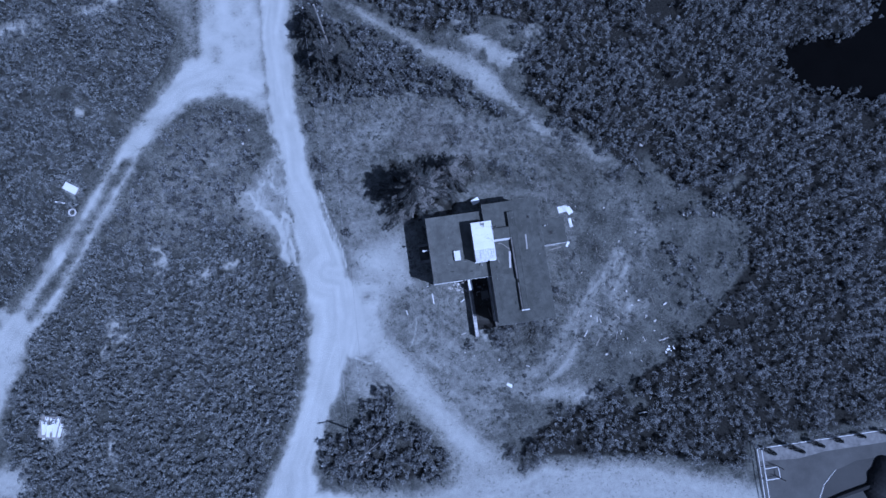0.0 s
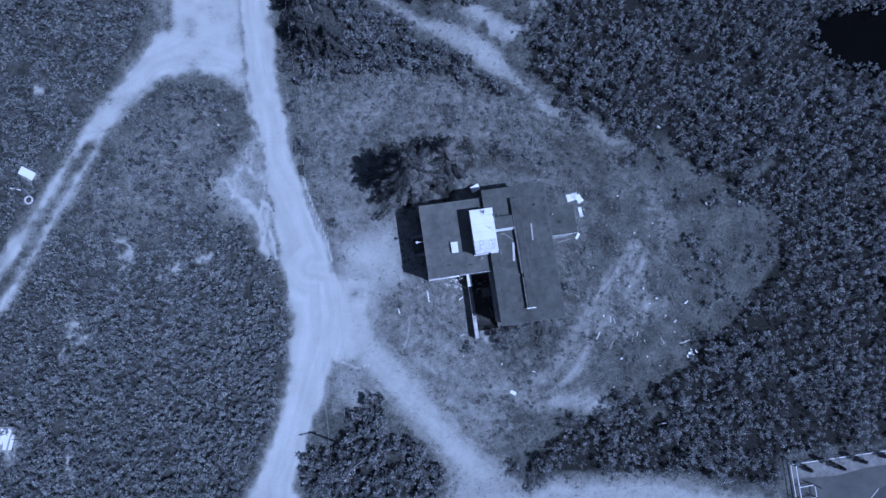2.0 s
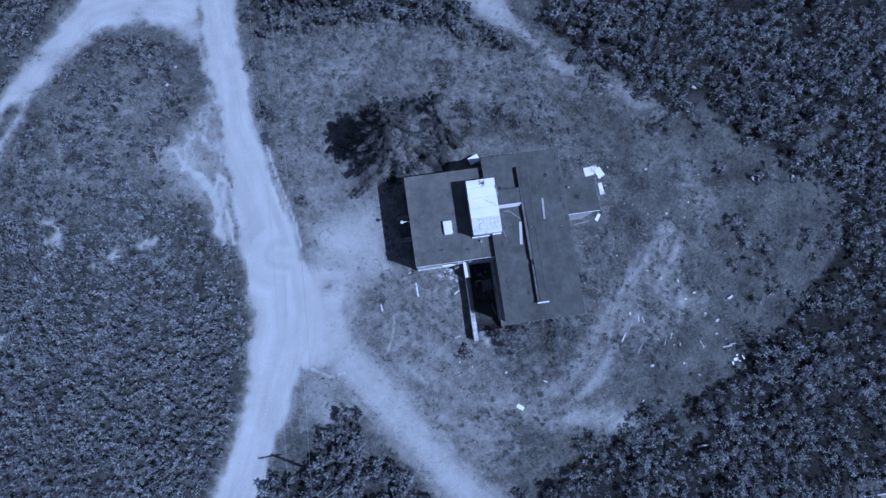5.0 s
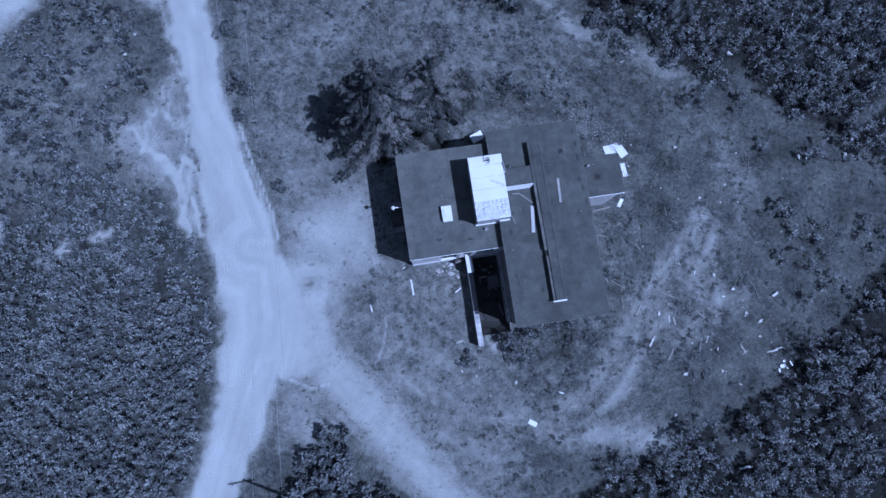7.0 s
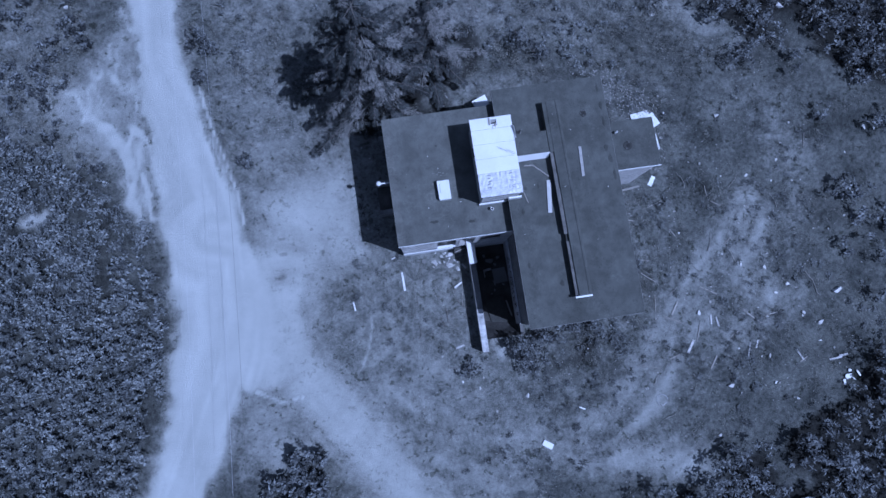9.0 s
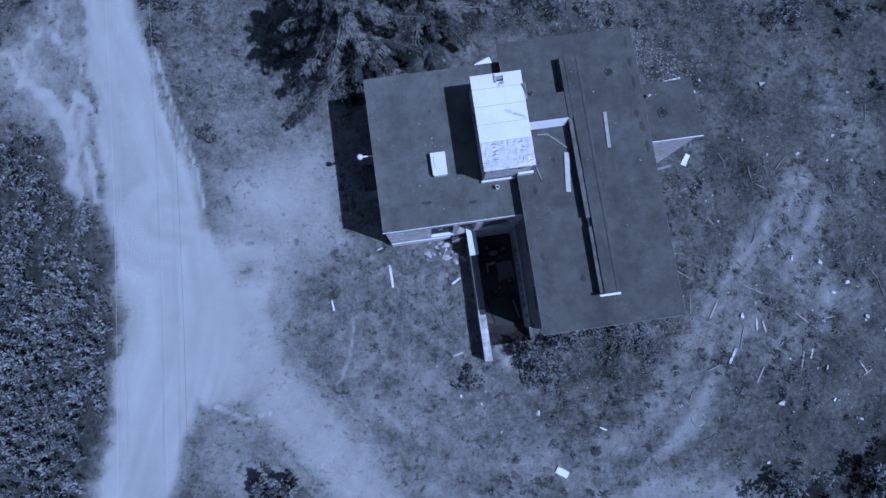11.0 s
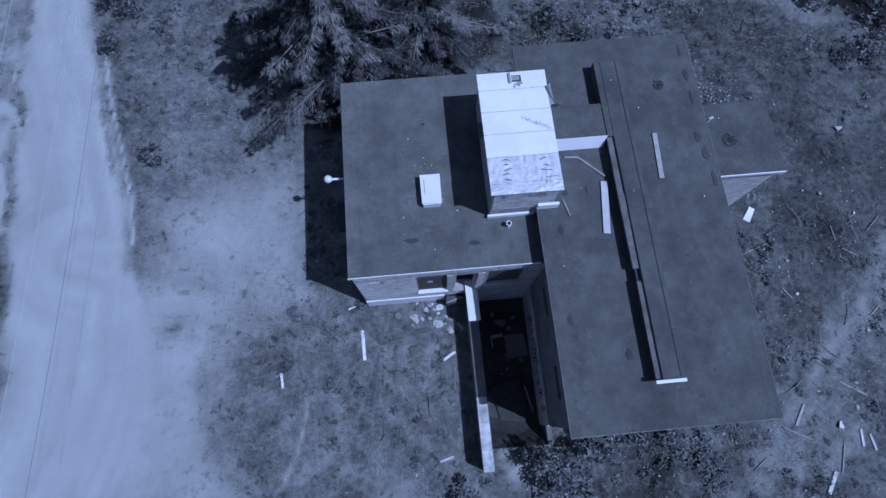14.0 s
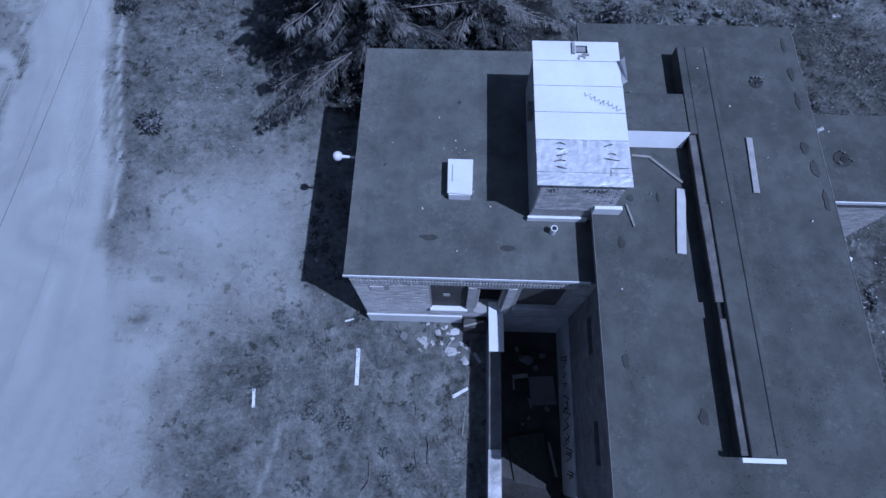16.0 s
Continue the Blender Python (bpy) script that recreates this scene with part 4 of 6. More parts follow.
# edge bands
part("drip_edge", box(-0.40, 5.47, 1.495, 1.517, ZL - 0.10, ZL + 0.018), M_WHITE, roof_l, "pale metal drip edge")
part("edge_band", box(-0.385, 0.02, 1.53, 8.29, ZL + 0.007, ZL + 0.010, jitter=0.0), M_ROOF_EDGE, roof_l, "paler worn felt strip along the roof edge")
part("drip_edge", box(5.464, 5.478, -3.52, 8.86, ZR - 0.10, ZR + 0.012), M_CONC, roof_r)
part("drip_edge", box(5.48, 11.26, -3.542, -3.522, ZR - 0.09, ZR + 0.008), M_CONC, roof_r)
part("drip_edge", box(11.262, 11.278, -3.52, 8.86, ZR - 0.09, ZR + 0.008), M_CONC, roof_r)
part("drip_edge", box(11.4, 13.83, 3.845, 3.877, ZA - 0.08, ZA + 0.03), M_WHITE, roof_a, "white metal drip edge")

# raised ducts on the long roof
ZD = ZR + 0.44
part("roof_duct", box(8.06, 8.68, -2.25, 7.72, ZR + 0.012, ZD, bevel=0.015), M_ROOF_DARK, house, "raised felt-covered duct along the roof")
part("roof_duct", box(5.99, 7.845, 5.09, 6.22, ZR + 0.012, ZD - 0.004, bevel=0.012), M_ROOF_DARK, house, "felt-covered cross duct")
bm = bmesh.new()
vs = [bm.verts.new(c) for c in ((6.0, 5.086, ZD + 0.012), (7.88, 5.086, ZD + 0.012), (7.80, 4.90, ZR + 0.02), (6.0, 4.90, ZR + 0.02), (6.0, 5.086, ZR + 0.02), (7.80, 5.086, ZR + 0.02))]
for f_ in ((0, 3, 2, 1), (0, 4, 3), (1, 2, 5), (3, 4, 5, 2), (0, 1, 5, 4)):
    bm.faces.new([vs[k] for k in f_])
part("duct_side", bm, M_WHITE, house, "sloping white sheet metal side of the cross duct")
part("duct_cap", box(7.86, 8.70, -2.345, -2.253, ZD - 0.10, ZD + 0.015, bevel=0.008), M_WHITE, house, "white metal cap at the duct's end")
for y0, y1, x0 in ((-2.22, 0.50, 7.90), (0.86, 3.2, 7.86), (3.206, 5.06, 7.86)):
    part("duct_board", box(x0, 8.057, y0, y1, ZD - 0.13, ZD - random.uniform(0.06, 0.08), bevel=0.006, jitter=0.008), M_DUCTBOARD, house, "grey board along the duct's edge")
part("duct_board", box(7.90, 8.04, 0.45, 0.92, ZR + 0.16, ZR + 0.20, jitter=0.02), M_TARFELT, house, "dark sunken stretch of the duct's edge")
# duct side under the boards, coloured darker than the other sides
part("duct_side", box(7.93, 8.057, -2.22, 5.06, ZR + 0.012, ZD - 0.14), M_TARFELT, house, "dark side of the duct under the boards")
part("duct_side", box(7.87, 8.057, 5.064, 7.72, ZR + 0.012, ZD - 0.003, bevel=0.01), M_ROOF_DARK, house)
part("duct_seam", box(8.55, 8.566, -2.2, 7.7, ZD + 0.001, ZD + 0.012), M_DARK, house)

# penthouse
PX0, PX1, PY0, PY1 = 4.06, 5.95, 3.12, 6.92
part("wall", wall_x("w", PX0, PX1, PY0, 0.2, ZL + 0.01, ZP - 0.06, [], None), M_MORTAR, house, "brick penthouse wall")
part("wall", wall_y("w", PY0 + 0.203, PY1, PX0, 0.2, ZL + 0.01, ZP - 0.06, []), M_MORTAR, house)
part("wall", wall_y("w", PY0 + 0.203, PY1, PX1, 0.2, ZR + 0.01, ZP - 0.06, [], -1), M_MORTAR, house)
part("wall", wall_x("w", PX0 + 0.203, PX1 - 0.203, PY1, 0.2, ZL + 0.01, ZP - 0.06, [], None, -1), M_MORTAR, house)
part("plinth", box(PX0 - 0.06, 5.44, PY0 - 0.07, PY0 - 0.003, ZL + 0.01, ZL + 0.19), M_WHITE, house, "white metal upstand at the penthouse foot")
part("flashing", box(5.46, 6.10, 3.03, 3.117, ZR + 0.012, ZR + 0.30), M_WHITE, house, "white metal flashing on the roof step")
part("lintel_box", box(PX0 - 0.12, PX0 - 0.003, 5.35, 5.75, ZL + 0.9, ZL + 1.15), M_CONC, house)


def sheet(x0, x1, y0, y1, z, crumple, name, material, label, hole=None, seed=0):
    bm = bmesh.new()
    n_, k_ = 22, 10
    g = [[bm.verts.new((x0 + (x1 - x0) * i / n_, y0 + (y1 - y0) * j / k_,
                        z + crumple * (abs(noise.noise((i * 0.55 + seed, j * 0.25, seed))) - 0.2))) for i in range(n_ + 1)] for j in range(k_ + 1)]
    for j in range(k_):
        for i in range(n_):
            if hole:
                c = (g[j][i].co + g[j + 1][i + 1].co) / 2
                if hole[0] < c.x < hole[1] and hole[2] < c.y < hole[3]:
                    continue
            bm.faces.new((g[j][i], g[j][i + 1], g[j + 1][i + 1], g[j + 1][i]))
    ret = bmesh.ops.extrude_edge_only(bm, edges=[e for e in bm.edges if e.is_boundary])
    for v in (q for q in ret["geom"] if isinstance(q, bmesh.types.BMVert)):
        v.co.z -= 0.03
    return part(name, bm, material, house, label)


part("penthouse_deck", box(PX0 + 0.02, PX1 - 0.02, PY0 + 0.02, 6.58, ZP - 0.075, ZP - 0.04), M_DARK, house)
part("penthouse_deck", box(PX0 + 0.02, 4.98, 6.583, PY1 - 0.02, ZP - 0.075, ZP - 0.04), M_DARK, house)
for y0, y1, cr, ma, la in ((6.385, 6.97, 0.004, M_WHITE, "white sheet metal roofing panel"), (5.665, 6.38, 0.004, M_WHITE, ""), (4.935, 5.66, 0.004, M_WHITE, ""),
                           (4.205, 4.93, 0.005, M_WHITE, ""), (3.38, 4.20, 0.05, M_TIN, "dented bare tin roofing panel"), (3.06, 3.375, 0.03, M_TIN, "dented bare tin roofing panel")):
    sheet(3.97, 6.02, y0, y1, ZP, cr, "roof_panel", ma, la, hole=(5.0, 5.28, 6.62, 6.88) if y1 > 6.9 else None, seed=y0)
part("seam", box(3.97, 6.02, 3.375, 3.382, ZP + 0.0, ZP + 0.02), M_STEEL, house)
for y in (4.203, 4.933, 5.663, 6.383):
    part("seam", box(3.97, 6.02, y - 0.0022, y + 0.0022, ZP - 0.001, ZP + 0.010), M_CONC, house, "grey sealed seam between the panels")
part("hatch_flap", box(4.90, 4.97, 6.58, 6.92, ZP + 0.01, ZP + 0.05), M_BOARD, house, "rusty hatch flap bent open")
# block in the hatch, near-black for the shade inside
part("hatch_shaft", box(4.985, 5.30, 6.60, 6.90, ZP - 0.9, ZP - 0.5), M_DARK, house)
for k, (x, y, sx, sy) in enumerate(((5.05, 6.50, 0.10, 0.05), (5.16, 6.46, 0.06, 0.09), (5.02, 6.42, 0.05, 0.05), (5.14, 6.54, 0.16, 0.04))):
    part("torn_scrap", box(x, x + sx, y, y + sy, ZP + 0.006, ZP + 0.03, jitter=0.012), M_BOARD, house, "torn scrap beside the hatch")
# creases and dents in the bare tin: raised tubes, their shade put into a dark colour
random.seed(12)
for x, y, w_ in ((4.52, 4.10, 0.20), (4.50, 3.94, 0.17), (4.52, 3.79, 0.24), (4.48, 3.65, 0.26), (4.50, 3.50, 0.24), (5.56, 4.05, 0.20), (5.62, 3.86, 0.17), (5.60, 3.72, 0.36)):
    n_ = 6
    pts = [(x + w_ * (i / n_ - 0.5), y + 0.014 * math.sin(i * 0.8 + y * 29) + 0.03 * (i / n_) * math.sin(y * 50), ZP + 0.022 + 0.012 * math.sin(i * 0.52)) for i in range(n_ + 1)]
    part("dent", add_tube(bmesh.new(), pts, [0.004] + [random.uniform(0.008, 0.016) for i in range(n_ - 1)] + [0.004], 5), M_DARKWALL, house, "crease in the tin, its shade in the colour")
part("crease", add_tube(bmesh.new(), [(5.56, 3.30, ZP + 0.03), (5.57, 3.48, ZP + 0.035), (5.96, 3.50, ZP + 0.035)], [0.007, 0.008, 0.006], 5), M_DARKWALL, house, "crease in the tin, its shade in the colour")
bm = bmesh.new()
p = [bm.verts.new(c) for c in ((6.01, 6.42, ZP + 0.01), (6.01, 5.72, ZP + 0.01), (6.12, 5.76, ZP + 0.07), (6.05, 6.34, ZP + 0.24))]
bm.faces.new(p)
bmesh.ops.solidify(bm, geom=bm.faces[:], thickness=0.01)
part("bent_flap", bm, M_WHITE, house, "sheet metal edge bent upwards")
# unreadable scrawl on the white roof, as short strokes
gx0, gy0, ang = 5.06, 5.36, math.atan2(-0.42, 0.80)
bm = bmesh.new()
xs_ = 0.0
random.seed(5)
for k in range(16):
    a0, a1 = (random.uniform(0, 0.05), random.uniform(0.1, 0.18)) if k % 2 else (random.uniform(0.1, 0.18), random.uniform(0, 0.05))
    w_ = random.uniform(0.045, 0.085)
    pa = Vector((gx0 + xs_ * math.cos(ang) - a0 * math.sin(ang), gy0 + xs_ * math.sin(ang) + a0 * math.cos(ang), ZP + 0.018))
    pb = Vector((gx0 + (xs_ + w_) * math.cos(ang) - a1 * math.sin(ang), gy0 + (xs_ + w_) * math.sin(ang) + a1 * math.cos(ang), ZP + 0.018))
    add_tube(bm, [pa, pb], [0.004, 0.004], 4)
    xs_ += w_ * 0.9
part("scrawl", bm, M_PAINT, house, "black spray-painted scrawl")["kind"] = "stuff"
bm = bmesh.new()
for k in range(16):
    x = 4.30 + 0.04 * k if k < 4 else 5.05 + 0.045 * (k - 4)
    add_tube(bm, [(x, PY0 - 0.036, ZP - 0.16 - random.uniform(0, 0.12)), (x + random.uniform(-0.03, 0.06), PY0 - 0.036, ZP - 0.30 - random.uniform(0, 0.14))], [0.007, 0.006], 4)
part("scrawl", bm, M_PAINT, house, "black spray-painted scrawl below the eave")["kind"] = "stuff"

# south front: door, windows, soldier course
fr = part("door_frame", wall_x("f", 2.865, 3.615, SOUTH + 0.12, 0.1, 1.25, 3.595, [(2.93, 3.55, 1.25, 3.53)], None), M_BOARD, house, "weathered timber door frame")
part("reveal", box(2.63, 2.845, SOUTH - 0.035, SOUTH - 0.003, 1.25, 3.66), M_BRICK, house)
part("reveal", box(3.64, 3.86, SOUTH - 0.035, SOUTH - 0.003, 1.25, 3.66), M_BRICK, house)
part("door_leaf", box(2.95, 2.98, SOUTH + 0.23, SOUTH + 0.85, 1.25, 3.45), M_PALEBOARD, house, "pale door leaf standing open inwards")
part("lintel", box(2.75, 3.75, SOUTH - 0.02, SOUTH - 0.003, 3.60, 3.70), M_CONC, house)
wb = part("window_board", box(WIN1[0], WIN1[1], SOUTH + 0.06, SOUTH + 0.10, WIN1[2] + 0.004, WIN1[3] - 0.004), M_PLYWOOD, house, "dark boarded window")
part("notice", box(1.98, 2.16, SOUTH + 0.051, SOUTH + 0.058, 2.62, 2.86), M_PALEBOARD, wb, "small pale notice on the board")
part("window_sill", box(WIN1[0] - 0.05, WIN1[1] + 0.05, SOUTH - 0.09, SOUTH + 0.056, WIN1[2] - 0.10, WIN1[2] + 0.012, bevel=0.01), M_WHITE, house, "white window sill")
part("window_board", box(WIN2[0], WIN2[1], SOUTH + 0.06, SOUTH + 0.10, WIN2[2] + 0.004, WIN2[3] - 0.004), M_PLYWOOD, house, "grey boarded window")
part("window_sill", box(WIN2[0] - 0.05, WIN2[1] + 0.05, SOUTH - 0.09, SOUTH + 0.056, WIN2[2] - 0.10, WIN2[2] + 0.012, bevel=0.01), M_PLASTER, house, "pale window sill")
part("wall_vent", box(0.10, 0.44, SOUTH - 0.025, SOUTH - 0.003, 3.20, 3.55), M_PLASTER, house, "pale patch by a wall vent")

# concrete landing and the board over it
landing = single("concrete_landing", box(2.58, 3.32, 1.2, SOUTH - 0.055, -0.05, 0.72, bevel=0.03, jitter=0.03), M_DARKCONC, "broken concrete landing below the doorway", "landing")
bm = box(-0.215, 0.215, -1.48, 0.0, -0.03, 0.03, bevel=0.006)
single("door_plank", bm, M_WHITE, "white door panel laid as a bridge from the doorway", "plank", pose(3.51, SOUTH + 0.30, 1.31, -3, 0, 0.5))

# retaining wall beside the sunken yard
rw = thing("retaining_wall", "low concrete wall along the sunken yard", "wall")
part("wall_body", box(3.33, 3.69, -4.66, SOUTH - 0.06, -1.25, 1.02, bevel=0.015), M_CONC, rw)
# paler colour only where the sun reaches: the lit stretch painted on
part("coping", box(3.31, 3.67, -4.62, -2.2, 1.021, 1.06, bevel=0.01, jitter=0.006), M_COPING, rw, "flaking cement coping, paler for the sunlit stretch")
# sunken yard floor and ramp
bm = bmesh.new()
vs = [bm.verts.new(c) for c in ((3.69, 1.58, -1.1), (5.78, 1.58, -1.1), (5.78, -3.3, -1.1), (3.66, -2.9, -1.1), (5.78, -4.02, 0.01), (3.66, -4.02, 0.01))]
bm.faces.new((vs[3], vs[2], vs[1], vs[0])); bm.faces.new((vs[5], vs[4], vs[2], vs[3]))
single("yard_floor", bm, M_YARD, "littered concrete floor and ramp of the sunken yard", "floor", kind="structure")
single("yard_wall", box(5.765, 5.95, -4.05, RY0 - 0.005, -1.2, 0.02), M_DARKWALL, "low concrete wall at the ramp", "wall", kind="structure")

# ---- lamp on the west wall ----
lamp = thing("wall_lamp", "white globe lamp on a bracket arm", "lamp", (0, 0, 0))
bm = bmesh.new(); bmesh.ops.create_uvsphere(bm, u_segments=16, v_segments=10, radius=0.135, matrix=Matrix.Translation((-0.99, 5.08, 4.02)))
part("globe", bm, M_GLASS, lamp, "frosted white glass globe")
part("arm", add_tube(bmesh.new(), [(-0.33, 5.06, 4.0), (-0.6, 5.06, 4.02), (-0.88, 5.07, 4.02)], [0.03, 0.035, 0.045], 8), M_WHITE, lamp, "white bracket arm")

# ---- roof things ----
vb = thing("roof_vent_box", "white metal roof vent box with a lid", "vent")
part("body", box(2.06, 2.60, 3.58, 4.50, ZL + 0.012, ZL + 0.26), M_WHITE, vb)
part("lid", box(2.02, 2.63, 3.60, 4.55, ZL + 0.270, ZL + 0.31, jitter=0.028), M_WHITE, vb)
part("lid_lip", box(2.12, 2.15, 3.92, 4.40, ZL + 0.311, ZL + 0.325), M_STEEL, vb)
vp = thing("vent_pipe", "short white vent pipe standing on the roof", "pipe")
part("pipe_body", add_tube(bmesh.new(), [(4.62, 2.76, ZL), (4.62, 2.76, ZL + 0.24), (4.62, 2.76, ZL + 0.26)], [0.075, 0.075, 0.085], 14), M_WHITE, vp)
# closed disc, coloured with the shade of an open mouth
part("pipe_mouth", add_tube(bmesh.new(), [(4.62, 2.76, ZL + 0.258), (4.62, 2.76, ZL + 0.268)], [0.058, 0.058], 14), M_DARK, vp, "dark disc for the shade in the pipe's mouth")


def plank(name, x0, y0, x1, y1, z, w, th, material, label, category="plank", group=""):
    L = math.hypot(x1 - x0, y1 - y0)
    bm = box(0, L, -w / 2, w / 2, 0, th, bevel=min(w, th) * 0.15)
    return single(name, bm, material, label, category, pose(x0, y0, z, 0, 0, math.degrees(math.atan2(y1 - y0, x1 - x0))), group)


ZT = ZR + 0.014
plank("plank", 9.52, 5.25, 9.44, 3.70, ZT, 0.15, 0.03, M_FADED, "faded board lying on the felt roof")
plank("plank", 7.64, 3.75, 7.44, 2.08, ZT, 0.21, 0.04, M_PALEBOARD, "long pale board lying beside the roof duct")
plank("batten", 6.54, 4.66, 7.02, 4.62, ZT, 0.06, 0.03, M_BOARD, "broken batten on the felt roof", "batten")
plank("batten", 7.00, 4.60, 7.70, 3.93, ZT, 0.07, 0.03, M_BOARD, "broken batten on the felt roof", "batten")
plank("batten", 6.29, 3.30, 6.43, 2.74, ZT, 0.05, 0.03, M_BOARD, "short batten on the felt roof", "batten")
for x, y, z, r in ((10.01, 6.95, ZR, 0.17), (12.27, 5.12, ZA, 0.24), (6.55, 6.45, ZR, 0.14)):
    rv = thing("roof_outlet", "dark collapsed roof outlet ringed with crumbled felt", "outlet")
    bm = bmesh.new(); bmesh.ops.create_cone(bm, cap_ends=True, segments=14, radius1=r, radius2=r * 0.9, depth=0.012, matrix=Matrix.Translation((x, y, z + 0.014)))
    part("rim", bm, M_TARFELT, rv)
    # disc in place of a hole, its shade put into the colour
    bm = bmesh.new(); bmesh.ops.create_cone(bm, cap_ends=True, segments=12, radius1=r * 0.4, radius2=r * 0.34, depth=0.02, matrix=Matrix.Translation((x + 0.02, y, z + 0.026)))
    part("outlet_disc", bm, M_DARK, rv)
    for k in range(7):
        a_ = random.uniform(0, 6.28); rr = r * random.uniform(0.6, 1.15); s_ = random.uniform(0.025, 0.05)
        part("crumb", box(x + rr * math.cos(a_), x + rr * math.cos(a_) + s_, y + rr * math.sin(a_), y + rr * math.sin(a_) + s_, z + 0.012, z + 0.06, jitter=0.01), M_CONC, rv)

def felt_blot(x, y, z, sx, sy, seed, label):
    """A torn or stained spot of felt: a thin plate of ragged outline."""
    rng = random.Random(seed)
    bm = bmesh.new()
    ring = [(x + sx * math.cos(k * 0.4488) * rng.uniform(0.55, 1.0), y + sy * math.sin(k * 0.4488) * rng.uniform(0.55, 1.0)) for k in range(14)]
    top = bm.faces.new([bm.verts.new((a_, b_, z + 0.016)) for a_, b_ in ring])
    low = bmesh.ops.extrude_face_region(bm, geom=[top])
    for v in (g for g in low["geom"] if isinstance(g, bmesh.types.BMVert)):
        v.co.z -= 0.012
    bmesh.ops.recalc_face_normals(bm, faces=bm.faces)
    return part("felt_tear", bm, M_STAIN, house, label)


for k, (x, y, sx, sy) in enumerate(((10.96, 8.23, 0.07, 0.28), (10.99, 7.29, 0.09, 0.25), (10.98, 6.39, 0.07, 0.30), (10.87, 5.01, 0.12, 0.22), (10.98, 4.40, 0.13, 0.30), (11.06, 3.56, 0.08, 0.35), (6.41, 3.50, 0.12, 0.10), (7.94, 3.92, 0.13, 0.07))):
    felt_blot(x, y, ZR, sx, sy, 60 + k, "torn dark spot in the roofing felt")
for k, (x, y, z, sx, sy) in enumerate(((2.27, 6.50, ZL, 0.07, 0.06), (0.39, 4.54, ZL, 0.05, 0.05), (4.65, 2.82, ZL, 0.13, 0.10), (1.62, 2.55, ZL, 0.30, 0.10), (3.54, 2.31, ZL, 0.25, 0.09), (7.08, 3.52, ZR, 0.05, 0.16), (6.10, 2.32, ZR, 0.10, 0.18), (5.95, -0.41, ZR, 0.09, 0.25), (7.43, -1.51, ZR, 0.12, 0.20))):
    felt_blot(x, y, z, sx, sy, 80 + k, "dark tar stain on the roofing felt")
vp = thing("vent_pipe", "small white pipe stub by the annex roof", "pipe")
part("pipe_body", add_tube(bmesh.new(), [(11.70, 5.87, ZA), (11.70, 5.87, ZA + 0.2), (11.78, 5.89, ZA + 0.26)], [0.05, 0.05, 0.055], 12), M_WHITE, vp)

